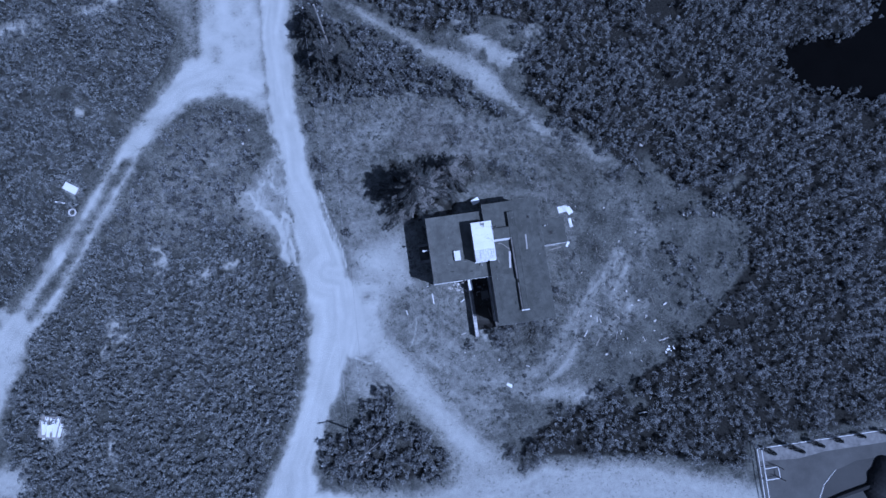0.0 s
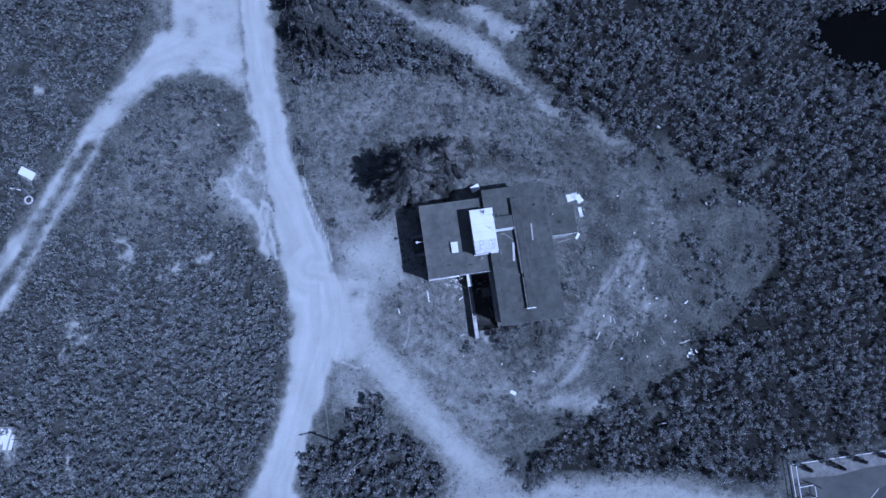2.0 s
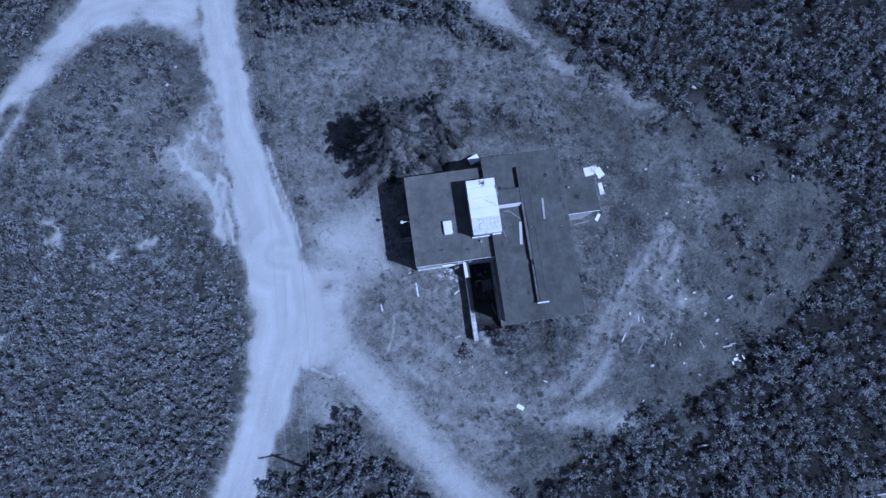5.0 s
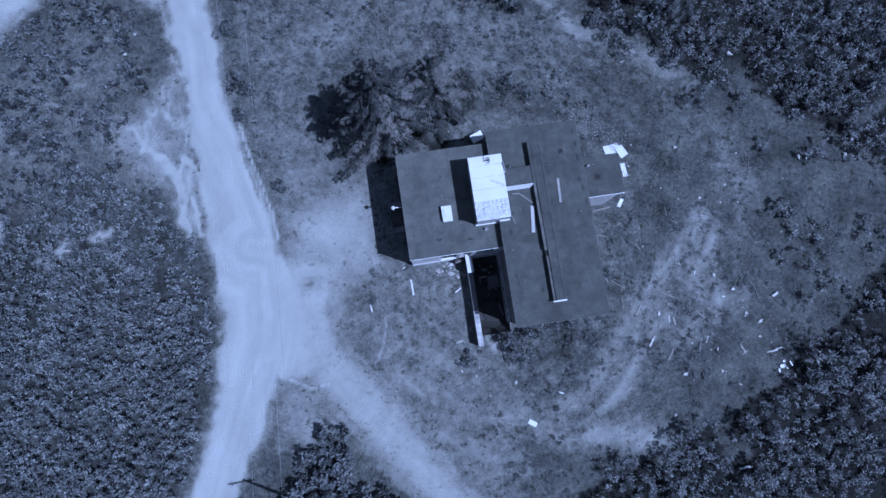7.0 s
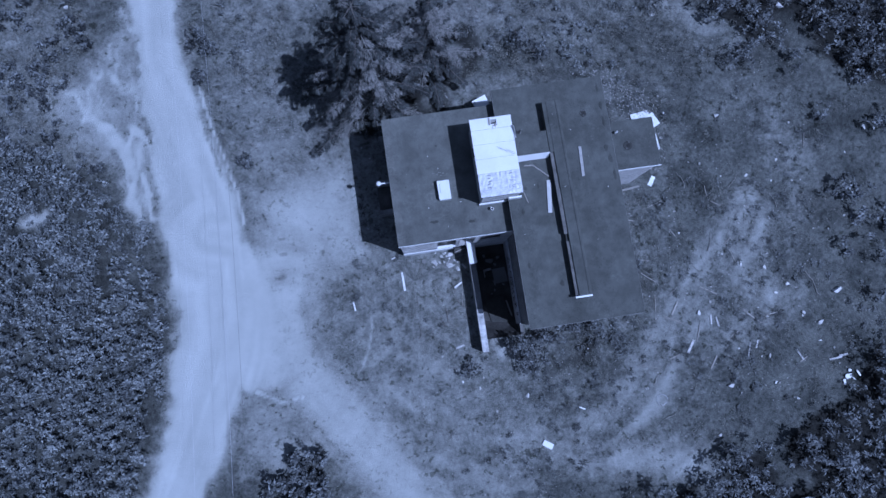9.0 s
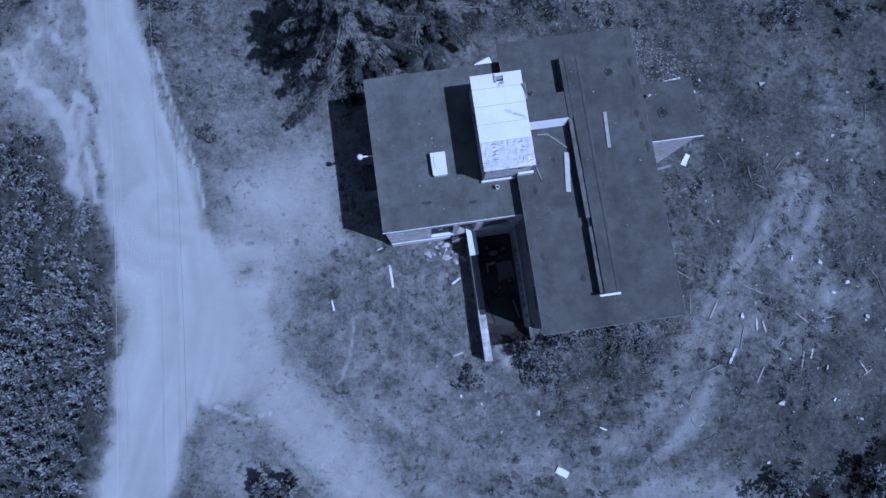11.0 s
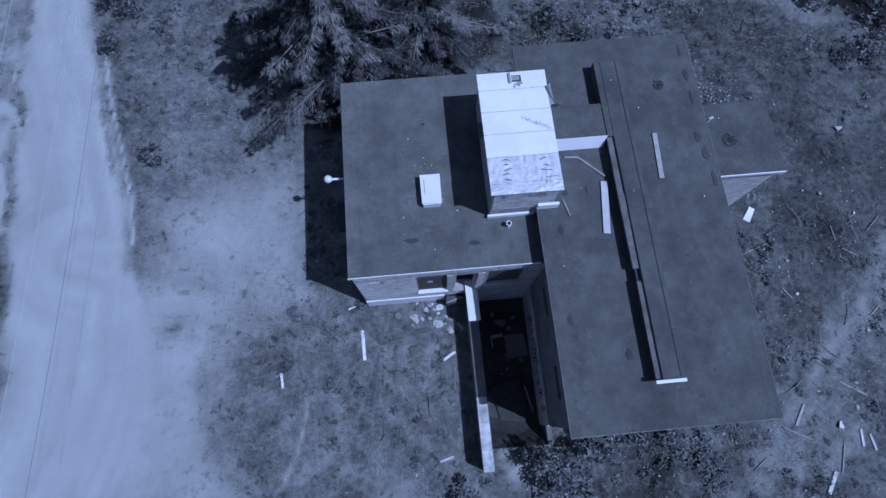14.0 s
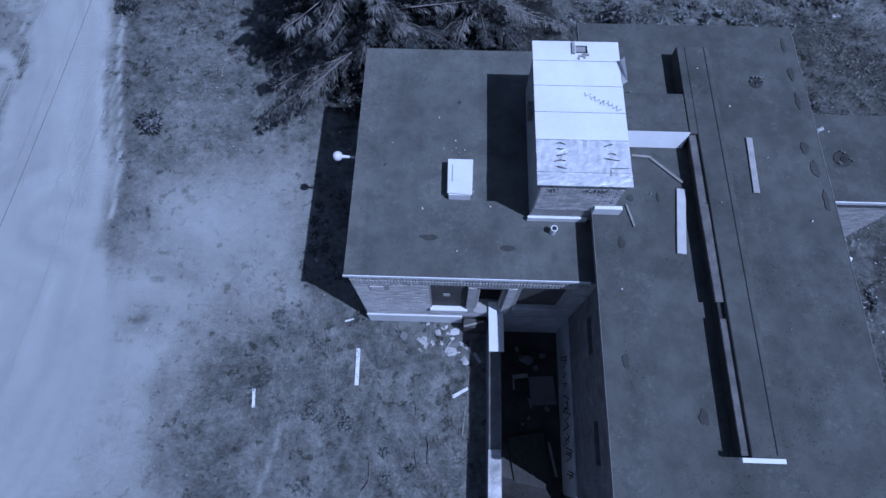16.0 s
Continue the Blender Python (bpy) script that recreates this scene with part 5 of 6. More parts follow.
# ---- trees ----
def spruce(name, at, height, radius, seed, dead=0.3, label="", dead_dir=None, base_z=0.7, whorl_step=0.58, per=7, long_limbs=(), west=0.0, full=0.9):
    """A spruce: tapered trunk, drooping limbs in whorls, each hung with sprays of needles; some limbs are bare."""
    rng = np.random.default_rng(seed)
    t = thing(name, label, "tree", at)
    part("trunk", add_tube(bmesh.new(), [(0, 0, -0.1), (0.04, 0.02, height * 0.35), (0.0, 0.05, height * 0.7), (0.02, 0.0, height)], [height * 0.022, height * 0.016, height * 0.009, 0.012], 9), M_BARK, t, "grey bark trunk")
    green, dry = [], []
    z = base_z
    while z < height - 0.12:
        f = (z - base_z) / (height - base_z)
        reach = radius * (1 - f) ** full
        n_limb = int(rng.integers(per - 2, per + 2)) if f < 0.8 else 5
        start = rng.uniform(0, 6.28)
        for k in range(n_limb):
            az = start + (k + rng.uniform(-0.35, 0.35)) * 2 * math.pi / n_limb
            r = max(0.15, reach * rng.uniform(0.5, 1.08))
            r *= 1 + west * max(0.0, -math.cos(az - 0.15))
            if at[1] + r * math.sin(az) < 8.75 and at[0] + r * math.cos(az) > -2.2 and z < 5.4:
                r = min(r, max(0.3, (at[1] - 8.75) / max(0.01, -math.sin(az))))     # held back by the wall
            is_dead = rng.random() < dead
            if dead_dir is not None:
                is_dead = rng.random() < (dead + 0.35 * max(0, math.cos(az - dead_dir)))
            sag, bend = rng.uniform(0.22, 0.38), rng.uniform(-0.25, 0.25)
            path = lambda s: np.stack([np.cos(az + bend * s) * r * s, np.sin(az + bend * s) * r * s, np.maximum(z + 0.10 * r * s - sag * r * s * s + 0.10 * r * s ** 4, 0.06)], -1)
            pts = [tuple(q) for q in path(np.linspace(0, 1, 7))]
            part("bare_limb" if is_dead else "limb", add_tube(bmesh.new(), pts, [0.009 + 0.022 * (1 - i / 6) * (1 - 0.6 * f) for i in range(7)], 4), M_DEADWOOD if is_dead else M_BARK, t, "bleached bare limb" if is_dead else "")
            # side shoots, which carry the hanging sprays
            shoots = int((9 if is_dead else 12) * r) + 3
            s = np.sort(rng.uniform(0.15, 1.0, shoots))
            p = path(s)
            side = np.where(np.arange(shoots) % 2 == 0, 1, -1)
            a_ = az + bend * s + side * rng.uniform(0.55, 1.05, shoots)
            ln = (0.26 + 0.10 * r) * (1.12 - 0.75 * s) * rng.uniform(0.6, 1.2, shoots)
            m = 14 if is_dead else 32
            idx = np.repeat(np.arange(shoots), m)
            u = rng.uniform(0.05, 1.0, len(idx))
            q = p[idx] + np.stack([np.cos(a_[idx]) * ln[idx] * u, np.sin(a_[idx]) * ln[idx] * u, -0.30 * ln[idx] * u * u], 1) + rng.normal(0, 0.012, (len(idx), 3))
            aa = a_[idx] + rng.choice([-1, 1], len(idx)) * rng.uniform(0.2, 0.9, len(idx))
            sz = rng.uniform(0.09, 0.20, len(idx)) * (1.2 - 0.5 * u) * (1.5 if is_dead else 1.1)
            (dry if is_dead else green).append(leaves(q, aa, rng.uniform(-1.0, 0.05, len(idx)), sz, sz * (0.085 if is_dead else 0.18), 0.2))
        z += whorl_step * rng.uniform(0.75, 1.3) * (1 - 0.3 * f)
    for line in long_limbs:
        pts = np.array(line, float) - np.array(at)
        part("bare_limb", add_tube(bmesh.new(), [tuple(q) for q in pts], [0.026 - 0.018 * i / (len(pts) - 1) for i in range(len(pts))], 5), M_DEADWOOD, t, "long bleached bare limb")
        seg = np.linspace(0.2, 0.99, 90); f_ = seg * (len(pts) - 1); i_ = np.minimum(f_.astype(int), len(pts) - 2)
        root = pts[i_] + (pts[i_ + 1] - pts[i_]) * (f_ - i_)[:, None]
        dirn = pts[i_ + 1] - pts[i_]
        az_ = np.arctan2(dirn[:, 1], dirn[:, 0]) + rng.choice([-1, 1], len(seg)) * rng.uniform(0.5, 1.4, len(seg))
        bm = bmesh.new()
        for q, a1 in zip(root, az_):
            l1 = rng.uniform(0.25, 0.75)
            tip = (q[0] + math.cos(a1) * l1, q[1] + math.sin(a1) * l1, max(0.05, q[2] - 0.45 * l1))
            mid = (q[0] + math.cos(a1 + 0.3) * l1 * 0.5, q[1] + math.sin(a1 + 0.3) * l1 * 0.5, max(0.05, q[2] - 0.08 * l1))
            add_tube(bm, [tuple(q), mid, tip], [0.006, 0.004, 0.002], 3)
            k_ = 7
            u_ = rng.uniform(0.2, 1, k_)
            b_ = np.array(q) + (np.array(tip) - np.array(q)) * u_[:, None]
            dry.append(leaves(b_, a1 + rng.uniform(-1.2, 1.2, k_), rng.uniform(-1.1, -0.1, k_), rng.uniform(0.1, 0.24, k_), np.full(k_, 0.013), 0.2))
        part("twig_spray", bm, M_DEADWOOD, t, "hanging bleached twigs")["kind"] = "stuff"
    for nm, arr, ma in (("crown", green, M_NEEDLE), ("dry_crown", dry, M_DEADNEEDLE)):
        if arr:
            ob = new(nm, quads_mesh(nm, np.concatenate(arr), ma)); ob.parent = t
            ob["kind"] = "stuff"
    return t


DEAD_LIMBS = [[(-0.5, 11.6, 4.0), (-0.6, 11.0, 3.6), (-1.3, 10.4, 2.9), (-2.5, 10.9, 2.5), (-3.5, 11.4, 2.0)],
              [(-0.5, 11.6, 3.6), (-0.4, 10.8, 3.3), (-1.0, 9.9, 2.8), (-1.72, 9.67, 2.5), (-3.0, 9.55, 2.0), (-4.25, 9.37, 1.3)],
              [(-0.5, 11.6, 4.8), (-0.7, 11.5, 4.0), (-2.03, 11.25, 3.0), (-3.18, 10.9, 2.2)],
              [(-0.5, 11.6, 5.0), (-1.2, 12.0, 4.2), (-2.48, 12.0, 3.4), (-3.6, 12.35, 2.6)],
              [(-0.9, 10.0, 2.9), (-2.14, 9.32, 2.2), (-2.75, 9.1, 1.8), (-3.57, 8.8, 1.2)]]
spruce("spruce_tree", (-0.7, 11.5, 0), 10.2, 4.3, 21, base_z=1.4, whorl_step=0.52, per=8, dead=0.10, dead_dir=-0.6, west=0.18, full=0.62, long_limbs=DEAD_LIMBS, label="half-dead spruce with drooping grey limbs beside the roof")
spruce("spruce_tree", (-8.7, 27.4, 0), 6.8, 3.3, 22, dead=0.04, label="dark young spruce beside the dirt road")
spruce("spruce_tree", (-9.3, 31.3, 0), 6.6, 3.1, 23, dead=0.04, label="dark young spruce beside the dirt road")
spruce("spruce_tree", (-6.6, 26.4, 0), 5.2, 2.7, 25, dead=0.04, label="smaller dark spruce beside the overhead wires")
spruce("spruce_tree", (2.9, 13.4, 0), 6.6, 3.3, 24, dead=0.55, label="small half-dead spruce growing into the larger one")


def clump(rng_n, px, py, height, spread, n_leaf, length, width, lift=0.35):
    """Leaf arrays for many plants at once: heads of leaves at the top of short stems."""
    k = len(px)
    h = height * RNG.uniform(0.6, 1.25, k)
    idx = np.repeat(np.arange(k), n_leaf)
    m = len(idx)
    u = RNG.random(m) ** 0.5
    a0 = RNG.uniform(0, 2 * np.pi, m)
    rad = spread * u * RNG.uniform(0.5, 1.0, k)[idx]
    zz = h[idx] * (1.0 - 0.55 * u ** 2) * RNG.uniform(0.72, 1.0, m)
    base = np.stack([px[idx] + rad * np.cos(a0), py[idx] + rad * np.sin(a0), np.maximum(zz, 0.05)], 1)
    az = a0 + RNG.normal(0, 0.7, m)
    return leaves(base, az, RNG.normal(lift, 0.45, m), length * RNG.uniform(0.6, 1.3, m), width * RNG.uniform(0.7, 1.3, m))


def scatter(poly, spacing, keep=None):
    xs = [p[0] for p in poly]; ys = [p[1] for p in poly]
    x0, x1, y0, y1 = max(min(xs), -60), min(max(xs), 66), max(min(ys), -32), min(max(ys), 46)
    n_ = int((x1 - x0) * (y1 - y0) / spacing ** 2 * 1.1)
    X, Y = RNG.uniform(x0, x1, n_), RNG.uniform(y0, y1, n_)
    ok = inside(X + (value_noise(X, Y, 1.7, 21) - 0.5) * 2.2, Y + (value_noise(X, Y, 1.7, 22) - 0.5) * 2.2, poly)
    shore = line_dist(X, Y, POND + POND[:1])
    ok &= (road_sdf(X, Y) > 0.25) & (~inside(X, Y, POND) | (shore < 1.6 * value_noise(X, Y, 1.2, 24))) & ~inside(X, Y, COURT)
    ok &= dirt_mask(X, Y) < 0.62
    for line, w in GLADES:
        ok &= line_dist(X, Y, line) > w * (0.4 + 1.1 * value_noise(X, Y, 0.8, 38))
    X, Y = X[ok], Y[ok]
    if keep is not None:
        s = keep(X, Y); X, Y = X[s], Y[s]
    return X, Y


def stuff(name, arr, material, label, category):
    return tagged(new(name, quads_mesh(name, arr, material)), label, category, kind="stuff")


def gaps(seed, cell, level):
    return lambda x, y: value_noise(x, y, cell, seed) * 0.65 + value_noise(x, y, cell * 0.37, seed + 1) * 0.35 > level


def heads(px, py, height, spread, n_heads, n_leaf, length, width, low=0.45, vary=0.35):
    """Plants of several star-like heads: leaves that spread nearly level round each shoot's tip, and a sparser tier below."""
    k = np.repeat(np.arange(len(px)), n_heads)
    a0, r0 = RNG.uniform(0, 2 * np.pi, len(k)), spread * RNG.random(len(k)) ** 0.5
    hz = (height * RNG.uniform(1 - vary, 1 + vary, len(px)))[k] * RNG.uniform(0.72, 1.08, len(k)) * (1 - 0.35 * (r0 / max(spread, 1e-6)) ** 2)
    hx, hy = px[k] + r0 * np.cos(a0), py[k] + r0 * np.sin(a0)
    idx = np.repeat(np.arange(len(k)), n_leaf)
    m = len(idx)
    tier = RNG.random(m)
    az = RNG.uniform(0, 2 * np.pi, m)
    off = RNG.uniform(0, 0.06, m)
    base = np.stack([hx[idx] + off * np.cos(az), hy[idx] + off * np.sin(az), np.maximum(hz[idx] - np.where(tier > 0.7, RNG.uniform(0.2, 1, m) * low, RNG.uniform(0, 0.10, m)), 0.04)], 1)
    size = RNG.uniform(0.65, 1.3, len(px))[k][idx] * RNG.uniform(0.7, 1.25, m)
    return leaves(base, az, RNG.normal(0.22, 0.33, m), length * size, width * size, 0.22)


# dense shrubs east, with gaps that show the darkened ground
X, Y = scatter(THICKET_EAST, 0.41, gaps(31, 2.6, 0.30))
stuff("shrub_thicket", heads(X, Y, 1.25, 0.05, 1, 14, 0.215, 0.074, 0.45, 0.7), M_LEAF, "dense leafy shrub thicket with dark gaps", "shrubs")
X, Y = scatter(THICKET_EAST, 1.2, gaps(33, 3.0, 0.55))
stuff("tall_shrubs", heads(X, Y, 2.2, 0.36, 4, 15, 0.25, 0.088, 0.7, 0.3), M_LEAF, "taller leafy saplings standing in the thicket", "shrubs")
X, Y = scatter(THICKET_NORTHWEST, 0.33, gaps(35, 4.0, 0.20))
stuff("weed_field", heads(X, Y, 0.75, 0.05, 1, 14, 0.20, 0.075, 0.4, 0.6), M_HERB, "dense knee-high weeds", "weeds")
X, Y = scatter(THICKET_WEST, 0.31, gaps(37, 3.6, 0.20))
stuff("weed_field", heads(X, Y, 0.85, 0.05, 1, 15, 0.20, 0.075, 0.4, 0.6), M_HERB, "dense waist-high weeds beside the road", "weeds")
X, Y = scatter(SCRUB_WEST, 0.5, gaps(39, 2.2, 0.40))
stuff("weed_patches", heads(X, Y, 0.5, 0.25, 2, 15, 0.22, 0.085, 0.3, 0.4), M_LEAF, "patchy low weeds", "weeds")
X, Y = scatter(SCRUB_SOUTH, 0.55, gaps(41, 2.5, 0.27))
stuff("weed_island", heads(X, Y, 1.2, 0.3, 3, 18, 0.25, 0.095, 0.5, 0.45), M_LEAF, "dense bushes in the road fork", "shrubs")
X, Y = scatter(THICKET_NORTH, 0.52, gaps(47, 3.0, 0.26))
stuff("shrub_thicket", heads(X, Y, 1.1, 0.26, 2, 15, 0.235, 0.085, 0.5, 0.6), M_LEAF, "dense leafy shrubs north of the trail", "shrubs")
NORTH_FIELD = [(-10, 24), (2, 24), (10, 20), (17, 15), (21, 11), (16, 10), (9, 11), (4, 16.5), (-4, 17.5), (-9, 13)]
X, Y = scatter(NORTH_FIELD, 0.8, gaps(49, 2.2, 0.50))
stuff("low_shrubs", heads(X, Y, 0.4, 0.25, 3, 12, 0.15, 0.06, 0.3, 0.5), M_HERB, "low shrubs dotted over the rough field", "shrubs")
X, Y = scatter(NORTH_FIELD, 0.33, gaps(50, 2.8, 0.45))
stuff("tall_grass", clump(0, X, Y, 0.35, 0.18, 12, 0.26, 0.02, lift=1.0), M_GRASS, "pale tall dry grass in the rough field", "grass")
DRY_NORTH = [(-3.0, 17.4), (2.1, 21.8), (6.8, 20.5), (6.5, 14.6), (3.9, 14.0), (0.3, 16.1)]
X, Y = scatter(DRY_NORTH, 0.42, gaps(58, 1.8, 0.36))
stuff("dry_stalks", clump(0, X, Y, 0.8, 0.32, 16, 0.42, 0.022, lift=0.8), M_DEADNEEDLE, "tall bleached dry stalks behind the spruce", "grass")
X, Y = scatter(SCRUB_NORTH, 0.52, gaps(43, 2.4, 0.28))
stuff("shrub_band", heads(X, Y, 1.2, 0.35, 3, 18, 0.24, 0.095, 0.5, 0.4), M_LEAF, "low bushes along the trail", "shrubs")

SOUTH_WEEDS = [(4.9, -4.3), (11.2, -3.8), (12.8, -5.4), (11.4, -7.8), (7.2, -8.4), (4.8, -6.8)]
X, Y = scatter(SOUTH_WEEDS, 0.34, gaps(55, 1.6, 0.58))
stuff("weed_patch", heads(X, Y, 0.28, 0.16, 2, 12, 0.13, 0.045, 0.2, 0.5), M_WEED, "dark low weeds south of the building", "weeds")
EAST_WEEDS = [(11.6, 3.5), (15.5, 3.0), (19, -1), (21, -6), (17, -9.5), (14, -7), (12.2, -3)]
X, Y = scatter(EAST_WEEDS, 0.42, gaps(57, 1.5, 0.60))
stuff("weed_patch", heads(X, Y, 0.22, 0.16, 2, 11, 0.12, 0.04, 0.15, 0.5), M_WEED, "dark low weeds on the rough eastern ground", "weeds")
FRINGE = [(20.5, 8.5), (23, 11.5), (29, 9.5), (34, 5.0), (38, 1.7), (33, -4.5), (27.5, -7.5), (26.5, -2), (25.5, 4)]
X, Y = scatter(FRINGE, 0.95, gaps(45, 2.6, 0.46))
stuff("shrub_fringe", heads(X, Y, 0.9, 0.3, 3, 14, 0.2, 0.08, 0.4, 0.5), M_LEAF, "scattered low shrubs at the thicket's edge", "shrubs")

# dry grass tufts over the open ground
OPEN = [(-12.5, 42), (24, 42), (34, 8), (36, 1), (24, -9), (10, -15), (6, -19), (-3, -19), (-8, -6), (-9, 4), (-12, 14)]
off_house = lambda x, y: ~(((x > -0.5) & (x < 6) & (y > 1.3) & (y < 8.5)) | ((x > 3.2) & (x < 11.4) & (y > -4.3) & (y < 9)) | ((x > 11) & (x < 14.0) & (y > 3.7) & (y < 6.7)) | ((x > -1.6) & (x < 0) & (y > 3.9) & (y < 6.3)))
X, Y = scatter(OPEN, 0.34, lambda x, y: (value_noise(x, y, 1.9, 51) * 0.5 + value_noise(x, y, 0.6, 52) * 0.5 > 0.50) & off_house(x, y) & (dirt_mask(x, y) < 0.58))
stuff("grass_tufts", clump(0, X, Y, 0.09, 0.15, 13, 0.11, 0.015, lift=0.6), M_GRASS, "dry grass tufts over bare soil", "grass")
X, Y = scatter(OPEN, 0.62, lambda x, y: (value_noise(x, y, 2.6, 53) * 0.55 + value_noise(x, y, 0.5, 54) * 0.45 > 0.60) & off_house(x, y) & (dirt_mask(x, y) < 0.72))
stuff("low_weeds", heads(X, Y, 0.10, 0.16, 4, 8, 0.11, 0.045, 0.05, 0.5), M_WEED, "low dark weeds dotted over the soil", "weeds")
X, Y = scatter(SCRUB_WEST, 0.45, None)
stuff("grass_tufts", clump(0, X, Y, 0.15, 0.2, 10, 0.24, 0.03, lift=0.7), M_GRASS, "dry grass between the weeds", "grass")


def bush(at, height, spread, n_leaf, seed, label, leaf=0.17):
    global RNG
    keep_rng, RNG = RNG, np.random.default_rng(seed)
    t = thing("bush", label, "bush", at)
    bm = bmesh.new()
    for k in range(6):
        a_ = random.uniform(0, 6.28); r_ = spread * random.uniform(0.3, 0.8)
        add_tube(bm, [(0, 0, -0.05), (math.cos(a_) * r_ * 0.4, math.sin(a_) * r_ * 0.4, height * 0.5), (math.cos(a_) * r_, math.sin(a_) * r_, height * 0.85)], [0.025, 0.016, 0.006], 5)
    part("stem", bm, M_BARK, t)
    arr = []
    for k in range(9):
        a_, r_ = RNG.uniform(0, 6.28), spread * RNG.random() ** 0.6
        arr.append(clump(0, np.array([math.cos(a_) * r_]), np.array([math.sin(a_) * r_]), height, spread * 0.42, n_leaf, leaf, leaf * 0.42))
    ob = new("crown", quads_mesh("crown", np.concatenate(arr), M_LEAF)); ob.parent = t
    RNG = keep_rng
    return t


for i, (x, y, h_, s_, n_) in enumerate(((5.3, -4.6, 1.5, 0.8, 60), (6.4, -4.3, 1.3, 0.8, 50), (7.5, -4.2, 1.2, 0.75, 45), (8.6, -4.0, 1.0, 0.5, 35), (9.7, -4.0, 1.1, 0.55, 35),
                                        (6.0, -5.4, 0.9, 0.8, 40), (11.9, -1.0, 1.0, 0.6, 35), (8.5, 13.9, 1.1, 0.8, 50), (9.4, 12.9, 1.0, 0.7, 45), (-11.5, 20.7, 0.9, 0.7, 45),
                                        (-11.2, 16.8, 0.9, 0.75, 50), (-10.4, 15.9, 0.7, 0.6, 40), (-11.2, 14.2, 0.6, 0.4, 30), (-11.8, 25.2, 0.9, 0.8, 45), (-9.0, 8.5, 0.45, 0.5, 40), (4.4, 18.0, 0.8, 1.1, 45),
                                        (2.4, -5.4, 0.5, 0.55, 30), (15.5, 17.6, 0.9, 0.8, 50), (16.5, 16.5, 0.8, 0.8, 50), (17.4, 15.4, 0.9, 0.8, 45), (21.9, 11.0, 1.1, 0.9, 50), (5.3, -17.4, 0.8, 0.8, 45), (6.6, -18.9, 0.8, 0.8, 45), (13.0, -1.0, 0.9, 0.5, 30))):
    bush((x, y, 0), h_, s_, n_, 100 + i, "small leafy bush on the open ground" if 6 < i < 23 else "leafy bush growing against the building")

# ---- power line ----
def pole(at, height, label, arm):
    t = thing("utility_pole", label, "pole", at)
    part("post", add_tube(bmesh.new(), [(0, 0, -0.2), (0, 0, height * 0.5), (0.03, 0, height)], [0.13, 0.115, 0.09], 10), M_OLDPOLE, t)
    if arm:
        part("crossarm", box(-1.2, 0.6, -0.05, 0.05, -0.05, 0.05), M_POLE, t, "", Matrix.Translation((0, 0, height - 0.35)))
    for s, z in ((-1.1, 8.03), (0.2, 7.23), (0.45, 6.23)):
        part("insulator", add_tube(bmesh.new(), [(s, 0, z - 0.16), (s, 0, z - 0.08), (s, 0, z + 0.02)], [0.045, 0.065, 0.03], 8), M_WHITE, t, "white porcelain insulator")
        if s > 0:
            part("hook", add_tube(bmesh.new(), [(0.05, 0, z - 0.2), (s, 0, z - 0.2), (s, 0, z - 0.15)], [0.02, 0.02, 0.02], 6), M_STEEL, t)
    return t


NP, SP = (-8.3, 30.2), (-9.3, -13.5)
pole((*NP, 0), 8.3, "bleached wooden utility pole beside the spruces", False)
pole((*SP, 0), 8.6, "bleached wooden utility pole in the bushes", True)
single("pole_stay", add_tube(bmesh.new(), [(-8.2, -14.0, 0), (-9.2, -13.5, 6.0)], [0.06, 0.05], 6), M_DEADWOOD, "pale timber stay leaning on the pole", "stay")
for off, za, ma, la in ((0.45, 6.3, M_POLE, "dark insulated overhead wire"), (0.2, 7.3, M_WIRE, "bare aluminium overhead wire"), (-1.1, 8.1, M_WIRE, "bare aluminium overhead wire")):
    for (xa, ya), (xb, yb) in ((NP, SP), (SP, (SP[0] - 1.5, -58.0)), (NP, (NP[0] + 1.0, 74.0))):
        pts = []
        for i in range(19):
            s = i / 18
            pts.append((xa + (xb - xa) * s + off, ya + (yb - ya) * s, za - 1.3 * 4 * s * (1 - s)))
        single("power_wire", add_tube(bmesh.new(), pts, [0.0047] * 19, 5), ma, la, "wire", group="power line")

# ---- loose things on the ground ----
def chunk(name, x, y, z, sx, sy, sz, material, label, category, rz=None, group="", seed=0):
    """A broken lump: a box cut out of true, with knocked-off corners."""
    rng = random.Random(seed + int(x * 100) + int(y * 10))
    bm = bmesh.new()
    for k in range(11):
        c = Vector((rng.uniform(-1, 1), rng.uniform(-1, 1), rng.uniform(-0.2, 1)))
        big = max(abs(c.x), abs(c.y))
        c.x, c.y = c.x / big ** 0.75, c.y / big ** 0.75
        bm.verts.new((c.x * sx * 0.5, c.y * sy * 0.5, c.z * sz))
    hull = bmesh.ops.convex_hull(bm, input=bm.verts[:])
    bmesh.ops.delete(bm, geom=[g for g in set(hull["geom_interior"]) if isinstance(g, bmesh.types.BMVert)], context="VERTS")
    bmesh.ops.recalc_face_normals(bm, faces=bm.faces)
    return single(name, bm, material, label, category, pose(x, y, z, 0, 0, rng.uniform(0, 180) if rz is None else rz), group)


